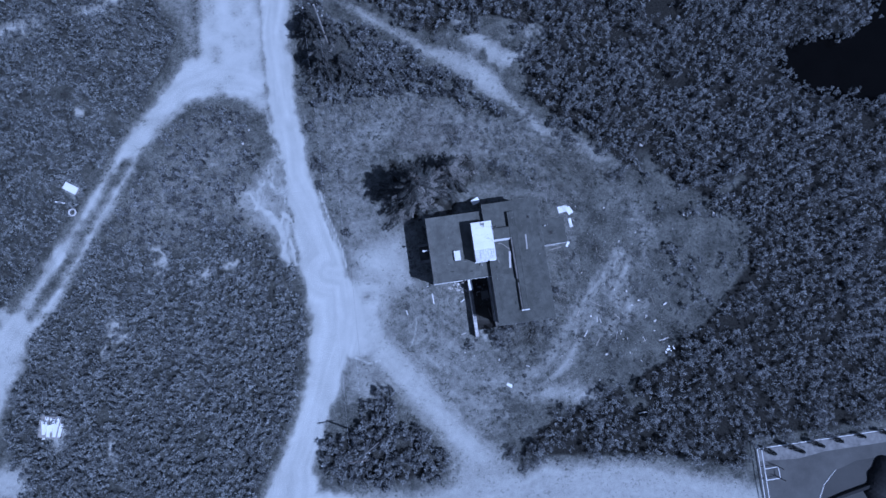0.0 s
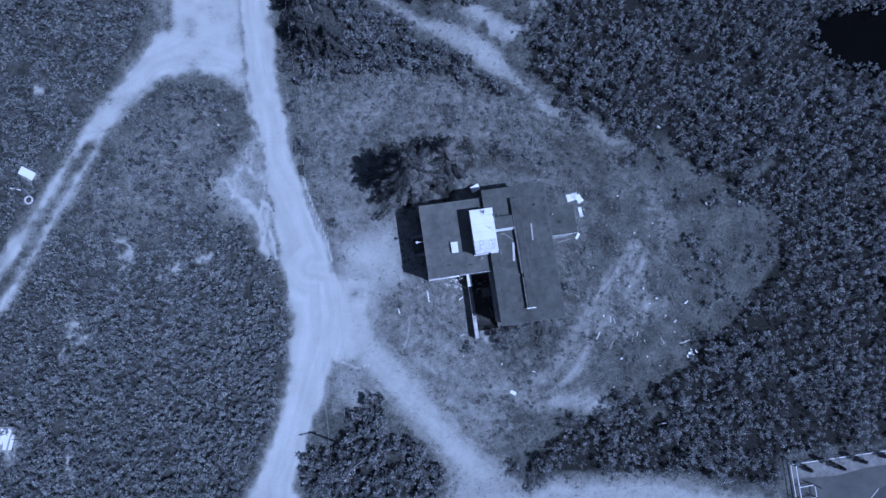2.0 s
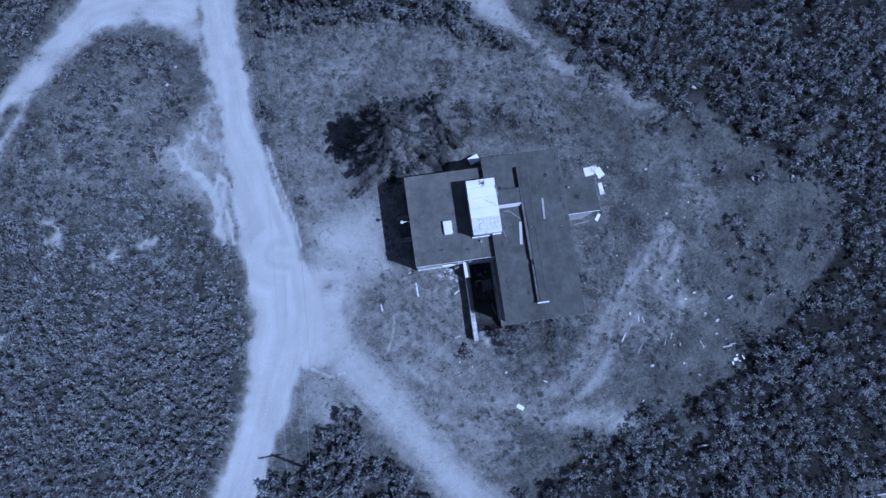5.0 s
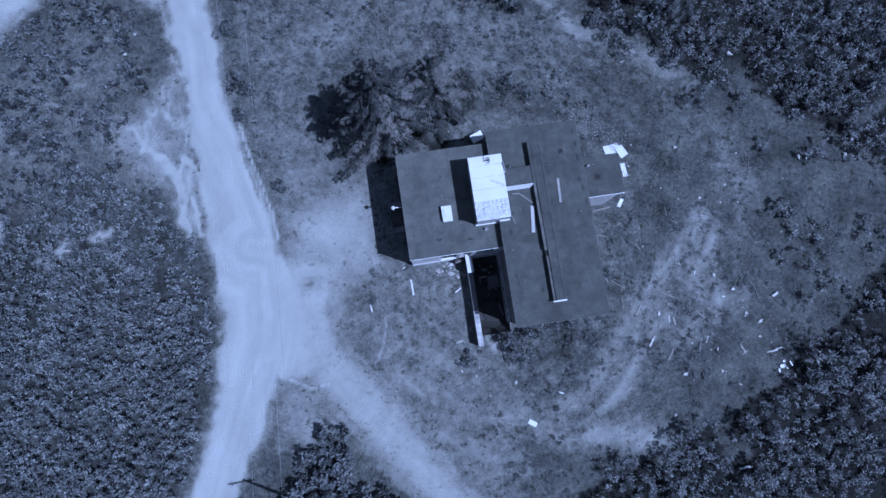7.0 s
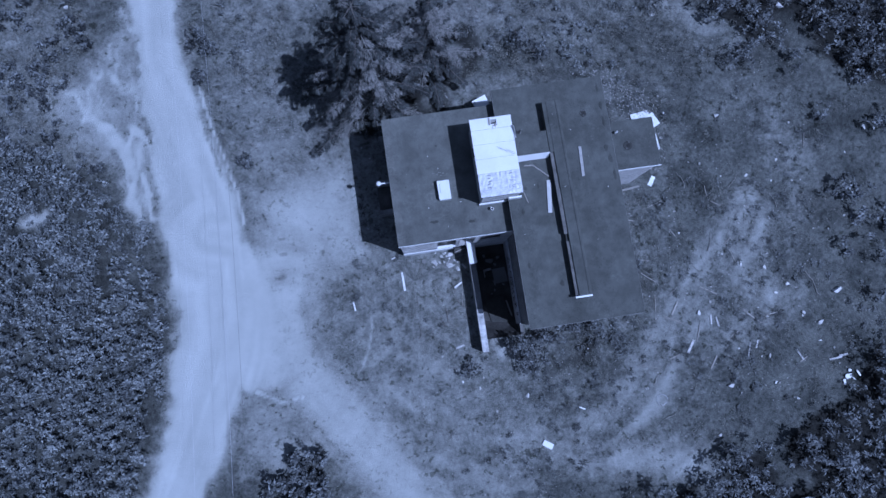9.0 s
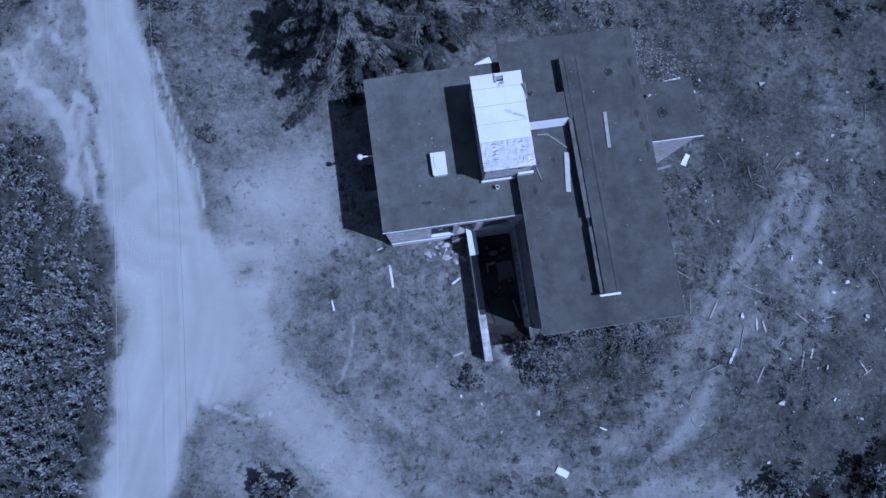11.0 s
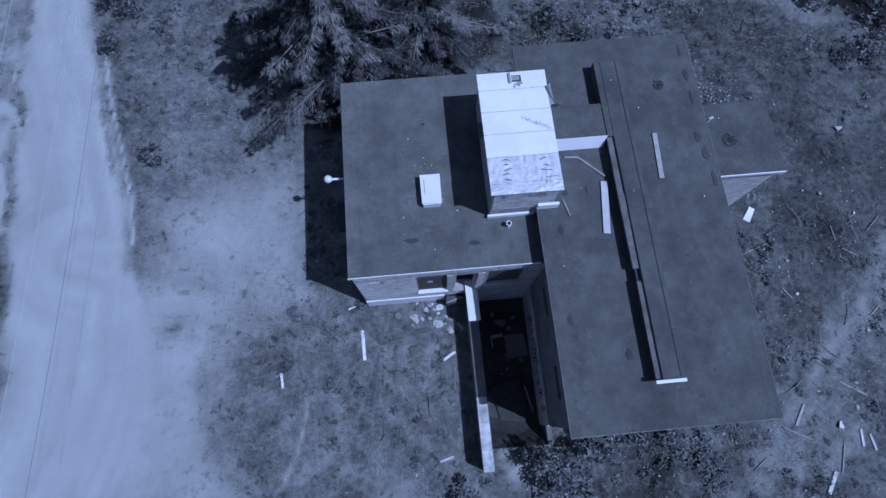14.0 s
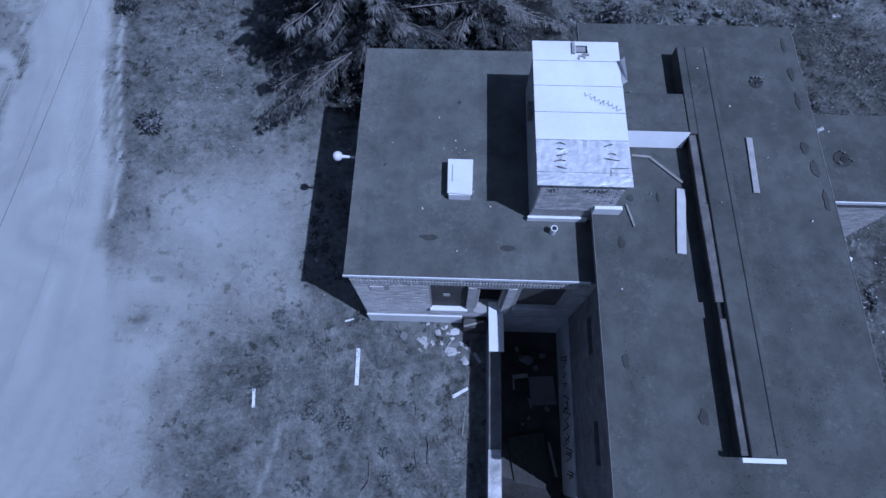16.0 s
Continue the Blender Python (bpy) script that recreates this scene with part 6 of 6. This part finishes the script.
for x, y, s in ((19.45, -1.86, 0.3), (20.74, -2.24, 0.42), (17.36, -8.71, 0.42), (12.39, -8.16, 0.25), (20.01, -7.4, 0.36), (21.12, -3.82, 0.28), (20.35, -5.11, 0.2), (2.91, -6.7, 0.24),
                (1.98, -6.19, 0.2), (1.02, -4.61, 0.14), (3.66, -8.15, 0.2), (24.76, -4.16, 0.65), (20.03, -8.92, 0.25), (21.09, -9.98, 0.25), (16.16, -11.31, 0.28), (21.93, -3.41, 0.36),
                (22.43, -5.37, 0.2), (23.13, -6.94, 0.22), (28.76, 5.36, 0.5), (32.2, 4.88, 0.7), (25.35, 13.89, 0.6), (17.15, 14.41, 0.45), (-18.17, 21.48, 0.4), (-19.02, 20.04, 0.35), (-24.2, 6.2, 0.6), (5.55, -7.49, 0.36)):
    chunk("rubble_block", x, y, -0.01, s * 0.85, s * 0.55, s * 0.35, M_RUBBLE, "pale broken concrete block on the dry ground", "rubble", group="scattered rubble")
plank("white_slab", 6.0, -10.2, 6.5, -10.55, 0.01, 0.32, 0.08, M_WHITE, "white slab lying on the ground south of the building", "slab")
for x0, y0, x1, y1, w_, ma, la in ((17.02, -4.52, 16.95, -5.09, 0.09, M_PALEBOARD, ""), (17.3, -4.7, 17.36, -5.26, 0.09, M_PALEBOARD, ""), (15.73, -5.82, 15.21, -6.57, 0.13, M_PALEBOARD, ""),
                               (15.23, -3.49, 14.74, -4.2, 0.09, M_BOARD, ""), (19.0, -4.54, 19.9, -5.46, 0.07, M_BOARD, ""), (19.01, -6.44, 18.71, -7.29, 0.09, M_PALEBOARD, ""),
                               (19.48, -6.38, 19.28, -6.83, 0.08, M_PALEBOARD, ""), (-0.64, 0.62, -0.6, -0.5, 0.12, M_WHITE, "w"), (-3.69, -0.7, -3.63, -1.24, 0.09, M_WHITE, "w"),
                               (-1.14, 1.46, -0.86, 1.55, 0.05, M_WHITE, "w"), (2.32, -0.75, 2.78, -0.48, 0.1, M_WHITE, "w"), (1.88, -4.25, 2.38, -4.12, 0.09, M_PALEBOARD, ""), (8.4, -8.59, 8.72, -8.76, 0.07, M_WHITE, "w"),
                               (24.02, -7.98, 24.55, -7.95, 0.12, M_PALEBOARD, ""), (23.42, -8.1, 24.18, -8.06, 0.1, M_PALEBOARD, ""), (19.85, -15.5, 20.59, -15.45, 0.1, M_PALEBOARD, ""), (2.72, -1.0, 2.62, -1.9, 0.04, M_BOARD, ""),
                               (13.0, 3.55, 14.3, 3.7, 0.12, M_BOARD, ""), (16.9, -6.9, 16.4, -7.6, 0.08, M_BOARD, ""), (21.6, -7.2, 21.9, -7.9, 0.08, M_PALEBOARD, "")):
    plank("ground_board", x0, y0, x1, y1, 0.012, w_, 0.035, ma, "white painted lath lying on the ground" if la else "weathered board lying on the dry ground", "board", group="scattered boards")

for i, (x, y, sx, sy) in enumerate(((24.3, -9.2, 0.5, 0.3), (24.95, -9.1, 0.4, 0.18), (24.0, -9.5, 0.35, 0.16), (24.45, -8.9, 0.2, 0.2), (24.6, -9.4, 0.25, 0.12))):
    chunk("white_scrap", x, y, 0.0, sx, sy, 0.07, M_WHITE, "torn white scrap of sheeting at the thicket's edge", "scrap", group="white scraps", seed=300 + i)

plank("ground_board", 19.68, -15.43, 20.62, -15.41, 0.3, 0.12, 0.04, M_PALEBOARD, "pale board caught in the thicket", "board", "scattered boards")

# curved dead branches and a wire hoop
random.seed(11)
for x, y, L, a_ in ((18.0, -5.9, 1.1, 1.0), (1.6, -1.9, 1.2, -1.7), (2.3, -1.4, 1.3, -1.5), (-0.2, -3.4, 1.0, 0.6), (1.4, -2.9, 0.8, 2.2), (13.2, -10.0, 0.9, 0.4), (15.0, 5.9, 0.8, 0.8), (-6.8, 10.9, 1.3, 1.2), (-4.6, 11.2, 1.1, 0.8),
                    (-8.2, 12.6, 1.4, 2.0), (-5.4, 9.2, 1.0, 0.4), (17.6, -0.8, 1.2, 1.1), (22.3, 1.2, 1.0, 2.0), (17.0, 3.2, 1.1, 1.7),
                    *[(random.uniform(-9.2, -3.2), random.uniform(7.6, 14.5), random.uniform(0.4, 0.9), random.uniform(0, 6.2)) for k in range(18)],
                    *[(random.uniform(13.0, 24.0), random.uniform(-7.0, 4.0), random.uniform(0.4, 1.0), random.uniform(0, 6.2)) for k in range(12)],
                    *[(random.uniform(-1.0, 3.0), random.uniform(-6.0, -0.5), random.uniform(0.3, 0.7), random.uniform(0, 6.2)) for k in range(8)]):
    pts, px_, py_, aa = [], x, y, a_
    for k in range(7):
        pts.append((px_, py_, 0.03 + 0.05 * abs(math.sin(k * 1.3)))); aa += random.uniform(-0.45, 0.45)
        px_ += math.cos(aa) * L / 6; py_ += math.sin(aa) * L / 6
    bm = add_tube(bmesh.new(), pts, [(0.022 - 0.0025 * k) * min(1.0, L) for k in range(7)], 5)
    for k in (2, 4):
        p_ = Vector(pts[k]); add_tube(bm, [p_, p_ + Vector((random.uniform(-0.2, 0.2), random.uniform(-0.2, 0.2), 0.05))], [0.01, 0.004], 4)
    single("dead_branch", bm, M_DEADWOOD if x > 4 or x < -2 else M_BARK, "fallen dead branch on the ground", "branch", group="fallen branches")
hoop = [(13.22 + 0.33 * math.cos(k * 0.52), -8.9 + 0.3 * math.sin(k * 0.52), 0.03 + 0.03 * math.sin(k)) for k in range(12)]
single("wire_hoop", add_tube(bmesh.new(), hoop, [0.016] * 12, 5), M_STEEL, "bent wire hoop lying on the ground", "wire")

def sheet_thing(x, y, z, sx, sy, rx, ry, rz, label):
    return single("metal_sheet", box(-sx / 2, sx / 2, -sy / 2, sy / 2, 0, 0.012, jitter=0.02), M_WHITE, label, "sheet", pose(x, y, z, rx, ry, rz), "white sheets")


# rubble heap at the doorway
random.seed(17)
for i in range(30):
    x, y = random.gauss(2.15, 0.42), random.gauss(0.92, 0.26)
    if x > 3.2 or y > 1.45 or (x > 2.5 and y > 1.15):
        continue
    big = 1.0 if i < 8 else 0.45
    chunk("rubble_piece", x, y, -0.01, random.uniform(0.22, 0.48) * big, random.uniform(0.14, 0.3) * big, random.uniform(0.04, 0.10), (M_RUBBLE, M_CONC, M_PALEBOARD)[i % 3],
          "broken plaster and concrete piece by the doorway", "rubble", group="doorway rubble", seed=i)
plank("ground_board", 2.6, 1.25, 3.2, 1.42, 0.735, 0.06, 0.03, M_BOARD, "pale lath lying on the landing", "board")
plank("ground_board", 2.95, 0.6, 3.15, 0.3, 0.012, 0.1, 0.03, M_PALEBOARD, "short board in the shade of the wall", "board")

for x, y, sx, sy, rz in ((1.34, 0.88, 0.42, 0.26, -30), (1.81, 1.18, 0.20, 0.30, 20), (2.27, 0.63, 0.34, 0.40, 8), (2.66, 0.33, 0.20, 0.42, 25)):
    chunk("plaster_slab", x, y, 0.0, sx, sy * 0.8, 0.09, M_RUBBLE, "pale broken plaster slab by the doorway", "rubble", rz, "doorway rubble", 700 + int(x * 10))

# things in the sunken yard
ZF = -1.095
for x0, y0, x1, y1, w_ in ((4.25, 0.05, 4.75, 0.12, 0.14), (4.28, 0.0, 4.3, -0.35, 0.06), (4.75, -0.6, 4.85, -0.9, 0.05), (5.35, -1.9, 5.55, -2.9, 0.08)):
    plank("yard_board", x0, y0, x1, y1, ZF, w_, 0.04, M_BOARD, "pale board lying in the sunken yard", "board", group="yard litter")
for i, (x, y, sx, sy) in enumerate(((4.7, 0.6, 0.3, 0.5), (5.0, 0.35, 0.2, 0.18), (5.25, 0.75, 0.25, 0.2), (5.35, -0.9, 0.18, 0.18), (4.75, -1.2, 0.16, 0.14), (4.55, -1.4, 0.1, 0.1), (4.4, 0.95, 0.2, 0.16))):
    chunk("yard_rubble", x, y, ZF, sx, sy, 0.12, M_CONC, "broken rubble in the sunken yard", "rubble", group="yard litter", seed=40 + i)
single("roofing_sheet", box(-0.55, 0.55, -0.85, 0.85, 0, 0.02, jitter=0.02), M_TARFELT, "dark sheet of roofing felt on the yard floor", "sheet", pose(4.75, -2.55, ZF + 0.06, 3, 0, 9))
single("concrete_slab", box(-0.4, 0.4, -0.45, 0.45, 0, 0.07, bevel=0.01), M_CONC, "grey concrete slab on the yard floor", "slab", pose(5.2, -0.35, ZF, 0, 0, 4))
bm = bmesh.new()
random.seed(9)
yy = 0.6
while yy > -2.9:
    h_ = random.uniform(0.3, 0.65); y2 = yy - random.uniform(0.1, 0.32)
    add_tube(bm, [(5.722, yy, random.uniform(-0.5, 0.0)), (5.722, (yy + y2) / 2, h_ - 0.1), (5.722, y2, random.uniform(-0.6, 0.3))], [0.018] * 3, 4)
    yy = y2 - random.uniform(-0.12, 0.25)
part("scrawl", bm, M_PAINT, house, "black spray-painted scrawl")["kind"] = "stuff"

# west side: low cheek walls of a cellar entrance, in the building's shade
for y in (4.2, 6.0):
    single("cheek_wall", box(-1.45, -0.37, y - 0.14, y + 0.14, -0.05, 0.75, bevel=0.02, jitter=0.015), M_CONC, "low concrete cheek wall of a cellar entrance", "wall", group="cellar entrance")
single("cellar_hatch", box(-1.4, -0.37, 4.36, 5.84, 0.0, 0.10, bevel=0.02), M_DARKCONC, "dark closed cellar hatch between cheek walls", "hatch")

# leaning white sheets by the annex and behind the low block
sheet_thing(15.2, 7.88, 0.05, 1.15, 0.75, 0, 2, 8, "white metal sheet lying by the annex")
sheet_thing(15.85, 7.62, 0.10, 0.6, 0.85, 0, 3, 24, "white metal sheet lying by the annex")
sheet_thing(15.8, 6.25, 0.05, 0.36, 1.0, 0, 3, 5, "white metal sheet lying by the annex")
sheet_thing(15.1, 3.9, 0.03, 0.26, 0.62, 2, 0, -35, "small white metal sheet on the ground")
sheet_thing(5.5, 10.0, 0.72, 0.9, 0.6, 12, 0, 20, "white sheet propped behind the building")
single("crate", box(-0.36, 0.36, -0.22, 0.22, 0, 0.66, bevel=0.02), M_BOARD, "weathered wooden crate behind the building", "crate", pose(5.5, 10.0, 0, 0, 0, 20))
# wreckage in the western weeds
for i in range(7):
    sheet_thing(-41.9 + 0.28 * i - 0.6, -7.3 + random.uniform(-0.5, 0.5), 0.5 + 0.05 * (i % 3), 0.32, random.uniform(1.2, 2.1), random.uniform(-6, 6), random.uniform(-5, 5), -12 + random.uniform(-6, 6), "white slat of a collapsed shelter in the weeds")
single("shelter_frame", box(-1.1, 1.1, -1.1, 1.1, 0, 0.47, bevel=0.02), M_BOARD, "grey timber base of a collapsed shelter", "frame", pose(-41.9, -7.3, 0, 0, 0, -12))
single("white_board", box(-0.75, 0.75, -0.4, 0.4, 0, 0.08, bevel=0.01), M_WHITE, "white panel lying in the weeds", "panel", pose(-37.45, 17.4, 0.7, 4, 3, -35))
single("panel_frame", box(-0.7, 0.7, -0.35, 0.35, 0, 0.70), M_BOARD, "weathered crate under the white panel", "crate", pose(-37.45, 17.4, 0, 0, 0, -35))
plank("ground_board", -39.3, 16.2, -38.3, 15.9, 0.5, 0.12, 0.04, M_WHITE, "white lath caught in the weeds", "board")
hoop = [(-37.6 + 0.35 * math.cos(k * 0.52), 14.8 + 0.35 * math.sin(k * 0.52), 0.55) for k in range(13)]
single("old_tyre", add_tube(bmesh.new(), hoop, [0.09] * 13, 8), M_RUBBLE, "pale old tyre lying in the weeds", "tyre")

# crumbled brick and lime along the building's north-east side
k = 620
u = RNG.random(k)
X = 12.2 + 3.6 * u + RNG.normal(0, 0.75, k); Y = 10.6 - 2.4 * u ** 2 + RNG.normal(0, 0.8, k)
X, Y = np.append(X, 15.4 + RNG.normal(0, 0.4, 260)), np.append(Y, RNG.uniform(4.5, 9.0, 260))
ok = off_house(X, Y)
X, Y = X[ok], Y[ok]
s = RNG.uniform(0.015, 0.06, len(X))
stuff("brick_rubble", leaves(np.stack([X, Y, RNG.uniform(0.03, 0.12, len(X))], 1), RNG.uniform(0, 6.28, len(X)), RNG.normal(0, 0.5, len(X)), s * 1.9, s * 1.3, 0.0), M_FADED, "crumbled pale brick and lime beside the building", "rubble")
# broken bits and splinters strewn over the eastern ground
rng_d = np.random.default_rng(515)
for i in range(46):
    x, y = rng_d.uniform(15.5, 27.5), rng_d.uniform(-7.5, 9.0)
    if x - 15 > (y + 16) * 0.95 or (x > 22 and y > 7):
        continue
    sz = rng_d.uniform(0.06, 0.15) * (1.8 if i % 9 == 0 else 1)
    chunk("debris_piece", x, y, 0.0, sz * rng_d.uniform(0.8, 1.6), sz, sz * 0.6, M_RUBBLE, "pale broken piece of debris on the rough ground", "debris", group="scattered debris", seed=200 + i)
for i in range(30):
    x, y, a_, l_ = rng_d.uniform(12.5, 25.0), rng_d.uniform(-8.5, 6.0), rng_d.uniform(0, 3.1), rng_d.uniform(0.35, 1.1)
    if x - 15 > (y + 16) * 0.85:
        continue
    plank("splinter", x, y, x + l_ * math.cos(a_), y + l_ * math.sin(a_), 0.015, rng_d.uniform(0.025, 0.06), 0.03, M_BOARD, "grey wooden splinter on the rough ground", "splinter", group="scattered splinters")
# small pale chips over the open ground
k = 3200
X = RNG.uniform(-9, 30, k); Y = RNG.uniform(-14, 17, k)
ok = off_house(X, Y) & (road_sdf(X, Y) > -1.0) & (value_noise(X, Y, 3.0, 71) > 0.42) & inside(X, Y, OPEN)
X, Y = X[ok], Y[ok]
s = RNG.uniform(0.012, 0.05, len(X)) * np.where(RNG.random(len(X)) > 0.93, 1.9, 1.0)
az = RNG.uniform(0, 6.28, len(X))
stuff("litter_chips", leaves(np.stack([X, Y, np.full(len(X), 0.06)], 1), az, RNG.normal(0.0, 0.2, len(X)), s * 2.2, s * 1.1, 0.0), M_FADED, "small pale chips of litter on the soil", "litter")

# crumbs on the roofs
random.seed(3)
for x, y, z in ((2.22, 5.08, ZL), (2.29, 4.92, ZL), (2.11, 4.98, ZL), (2.43, 5.02, ZL), (2.19, 5.29, ZL), (2.68, 3.81, ZL), (2.03, 3.71, ZL), (1.42, 3.30, ZL), (0.55, 5.2, ZL), (1.9, 5.05, ZL), (1.75, 6.0, ZL), (2.3, 2.2, ZL), (3.1, 3.4, ZL), (8.3, 7.0, ZD), (9.2, 6.2, ZR), (9.9, 4.7, ZR), (7.2, 4.4, ZR), (10.6, 3.0, ZR), (6.0, 1.2, ZR), (12.1, 5.95, ZA), (8.3, 3.2, ZD), (9.6, 0.4, ZR), (6.9, 3.6, ZR)):
    s_ = random.uniform(0.03, 0.065)
    chunk("roof_crumb", x, y, z + 0.004, s_, s_ * 0.8, s_ * 0.8, M_RUBBLE, "pale mortar crumb on the roofing felt", "rubble", group="roof crumbs")

# ---- fence and frames at the sports court ----
fence = thing("court_railing", "low white pipe railing round the sports court", "railing")
for (xa, ya), (xb, yb), heights, gap in (((32.0, -21.1), (60.0, -21.6), (0.45,), 2.8), ((32.0, -21.1), (31.6, -34.0), (0.25, 1.05), 2.6)):
    n_ = int(math.hypot(xb - xa, yb - ya) / gap)
    for i in range(n_ + 1):
        x, y = xa + (xb - xa) * i / n_, ya + (yb - ya) * i / n_
        part("post", add_tube(bmesh.new(), [(x, y, -0.05), (x, y, heights[-1] + 0.05)], [0.035, 0.035], 6), M_STEEL, fence)
    for z in heights:
        part("rail", add_tube(bmesh.new(), [(xa, ya, z), (xb, yb, z)], [0.045, 0.045], 6), M_WHITE, fence, "white painted rail")
goal = thing("goal_frame", "white steel goal frame beside the court railing", "goal")
for y in (-23.3, -24.5):
    part("goal_post", add_tube(bmesh.new(), [(33.8, y, 0.0), (33.8, y, 1.5)], [0.05, 0.05], 6), M_POLE, goal, "dark upright post")
    part("side_bar", add_tube(bmesh.new(), [(32.25, y, 0.5), (33.8, y, 0.5)], [0.045, 0.045], 6), M_WHITE, goal)
    part("goal_post", add_tube(bmesh.new(), [(32.25, y, 0.0), (32.25, y, 0.52)], [0.04, 0.04], 6), M_WHITE, goal)
for x in (32.25, 33.8):
    part("crossbar", add_tube(bmesh.new(), [(x, -23.3, 0.5), (x, -24.5, 0.5)], [0.045, 0.045], 6), M_WHITE, goal)
rng_j = np.random.default_rng(77)
for x, h_ in ((33.0, 1.9), (35.6, 2.7), (38.3, 2.0), (40.8, 1.5), (43.5, 1.3), (46.1, 1.6)):
    tr_ = thing("juniper", "slim dark columnar juniper at the court's edge", "shrub", (x, -21.45, 0), group="junipers along the court")
    part("trunk", add_tube(bmesh.new(), [(0, 0, -0.05), (0, 0, h_ * 0.9)], [0.035, 0.01], 6), M_BARK, tr_)
    k = int(420 * h_)
    zz = rng_j.uniform(0.08, 0.95, k) * h_
    rr = (0.27 * np.sqrt(np.clip(1.0 - zz / h_, 0.02, 1)) * np.clip(zz / 0.3, 0.4, 1)) * rng_j.uniform(0.35, 1.05, k)
    az_ = rng_j.uniform(0, 6.283, k)
    ob = new("crown", quads_mesh("crown", leaves(np.stack([rr * np.cos(az_), rr * np.sin(az_), zz], 1), az_, rng_j.uniform(0.5, 1.2, k), np.full(k, 0.16), np.full(k, 0.05)), M_NEEDLE)); ob.parent = tr_
    ob["kind"] = "stuff"
# black dome and low bar; what they are is assumed
bm = bmesh.new()
bmesh.ops.create_icosphere(bm, subdivisions=4, radius=1.0)
for v in bm.verts:
    k = 1 + 0.10 * math.sin(3.1 * v.co.x + 2.0 * v.co.y) + 0.05 * math.sin(9 * v.co.y + 5 * v.co.x)
    v.co = Vector((v.co.x * 3.0 * k, v.co.y * 2.9 * k, max(v.co.z, -0.02) * 1.7 * k))
single("dark_mound", bm, M_BLACKMOUND, "black low mound on the court", "mound", Matrix.Translation((46.2, -27.4, 0.05)))
single("dark_bar", add_tube(bmesh.new(), [(38.6, -27.9, 0.26), (40.6, -27.5, 0.25), (43.6, -27.0, 0.28)], [0.16, 0.22, 0.24], 8), M_BLACKMOUND, "black low bar lying beside the mound", "tarpaulin")

# ---- bricks ----
def brick_mesh(w, d, h):
    return mesh_of("brick", box(-w / 2, w / 2, -d / 2, d / 2, -h / 2, h / 2, bevel=0.005), M_BRICK)


COURSE, BL = 0.077, 0.26
FULL, HALF, UP = brick_mesh(0.247, 0.03, 0.064), brick_mesh(0.117, 0.03, 0.064), brick_mesh(0.060, 0.06, 0.245)
rest = []
count = 0


def lay(x0, x1, z0, z1, holes, place, parent, limit):
    """Running bond: bricks as parts up to the limit, the others gathered for one joined mesh."""
    global count
    row = 0
    z = z0
    while z + COURSE <= z1 + 1e-6:
        x = x0 - (BL / 2 if row % 2 else 0)
        while x < x1:
            a_, b_ = max(x, x0), min(x + BL, x1)
            if b_ - a_ > 0.1:
                c = (a_ + b_) / 2
                if not any(h[0] - 0.02 < b_ and a_ < h[1] + 0.02 and h[2] - 0.01 < z + COURSE and z < h[3] + 0.01 for h in holes):
                    me = FULL if b_ - a_ > 0.2 else HALF
                    if count < limit:
                        ob = new("brick", me); ob.parent = parent; ob.matrix_local = place(c, z + COURSE / 2); count += 1
                    else:
                        rest.append((me, place(c, z + COURSE / 2)))
            x += BL
        z += COURSE; row += 1


holes = [WIN1, DOOR, WIN2, (2.6, 2.87, 1.2, 3.7), (3.62, 3.88, 1.2, 3.7), (0.08, 0.46, 3.18, 3.57), (2.7, 3.8, 3.58, 3.72)]
lay(LX0, LX1 - 0.02, 0.77, 3.87, holes, lambda c, z: pose(c, SOUTH + 0.004 + random.uniform(-0.003, 0.003), z), wall_s, 300)
x = LX0 + 0.05
k = 0
while x < LX1 - 0.06:
    for z, out in ((4.0, 0.012 + 0.006 * (k % 2)), (4.255, 0.004)):
        ob = new("soldier_brick", UP); ob.parent = wall_s
        ob.matrix_local = pose(x, SOUTH - out, z)
    x += 0.0775; k += 1


def joined_bricks(name, items, label, material=None):
    V, F, o = [], [], 0
    for me, m in items:
        V += [tuple(m @ v.co) for v in me.vertices]
        F += [tuple(i + o for i in p_.vertices) for p_ in me.polygons]
        o += len(me.vertices)
    me = bpy.data.meshes.new(name); me.from_pydata(V, [], F); me.materials.append(material or M_BRICK_REST)
    ob = new(name, me); ob.parent = house
    return tagged(ob, label, kind="stuff")


M_BRICK_REST = mat("grey_brick_rows", (0.43, 0.42, 0.405), rough=0.9, var=0.25, scale=6, fine=80, bump=0.5, per_island=0.18)
# darker copy of the brick rows, for the west wall's shade
M_BRICK_SHADE = mat("shaded_brick", (0.20, 0.195, 0.187), rough=0.92, var=0.3, scale=3, fine=60, bump=0.5, stain=0.4, per_island=0.15)
joined_bricks("brickwork", rest, "grey brick courses")
rest = []
lay(RX0 + 5.36 + 0.02, 13.68, 0.1, ZA - 0.2, [], lambda c, z: pose(c, 3.964, z), house, 0)
joined_bricks("brickwork", rest, "grey brick courses of the annex")
rest = []
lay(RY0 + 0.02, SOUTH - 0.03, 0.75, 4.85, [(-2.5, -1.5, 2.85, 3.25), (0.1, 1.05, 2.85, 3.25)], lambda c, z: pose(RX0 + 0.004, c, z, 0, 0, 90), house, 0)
joined_bricks("brickwork", rest, "brick courses of the long block, darkened for shade", M_BRICK_SHADE)
rest = []
lay(PX0 + 0.02, PX1 - 0.02, ZR + 0.02, ZP - 0.1, [], lambda c, z: pose(c, PY0 + 0.004, z), house, 0)
joined_bricks("brickwork", rest, "grey brick courses of the penthouse")
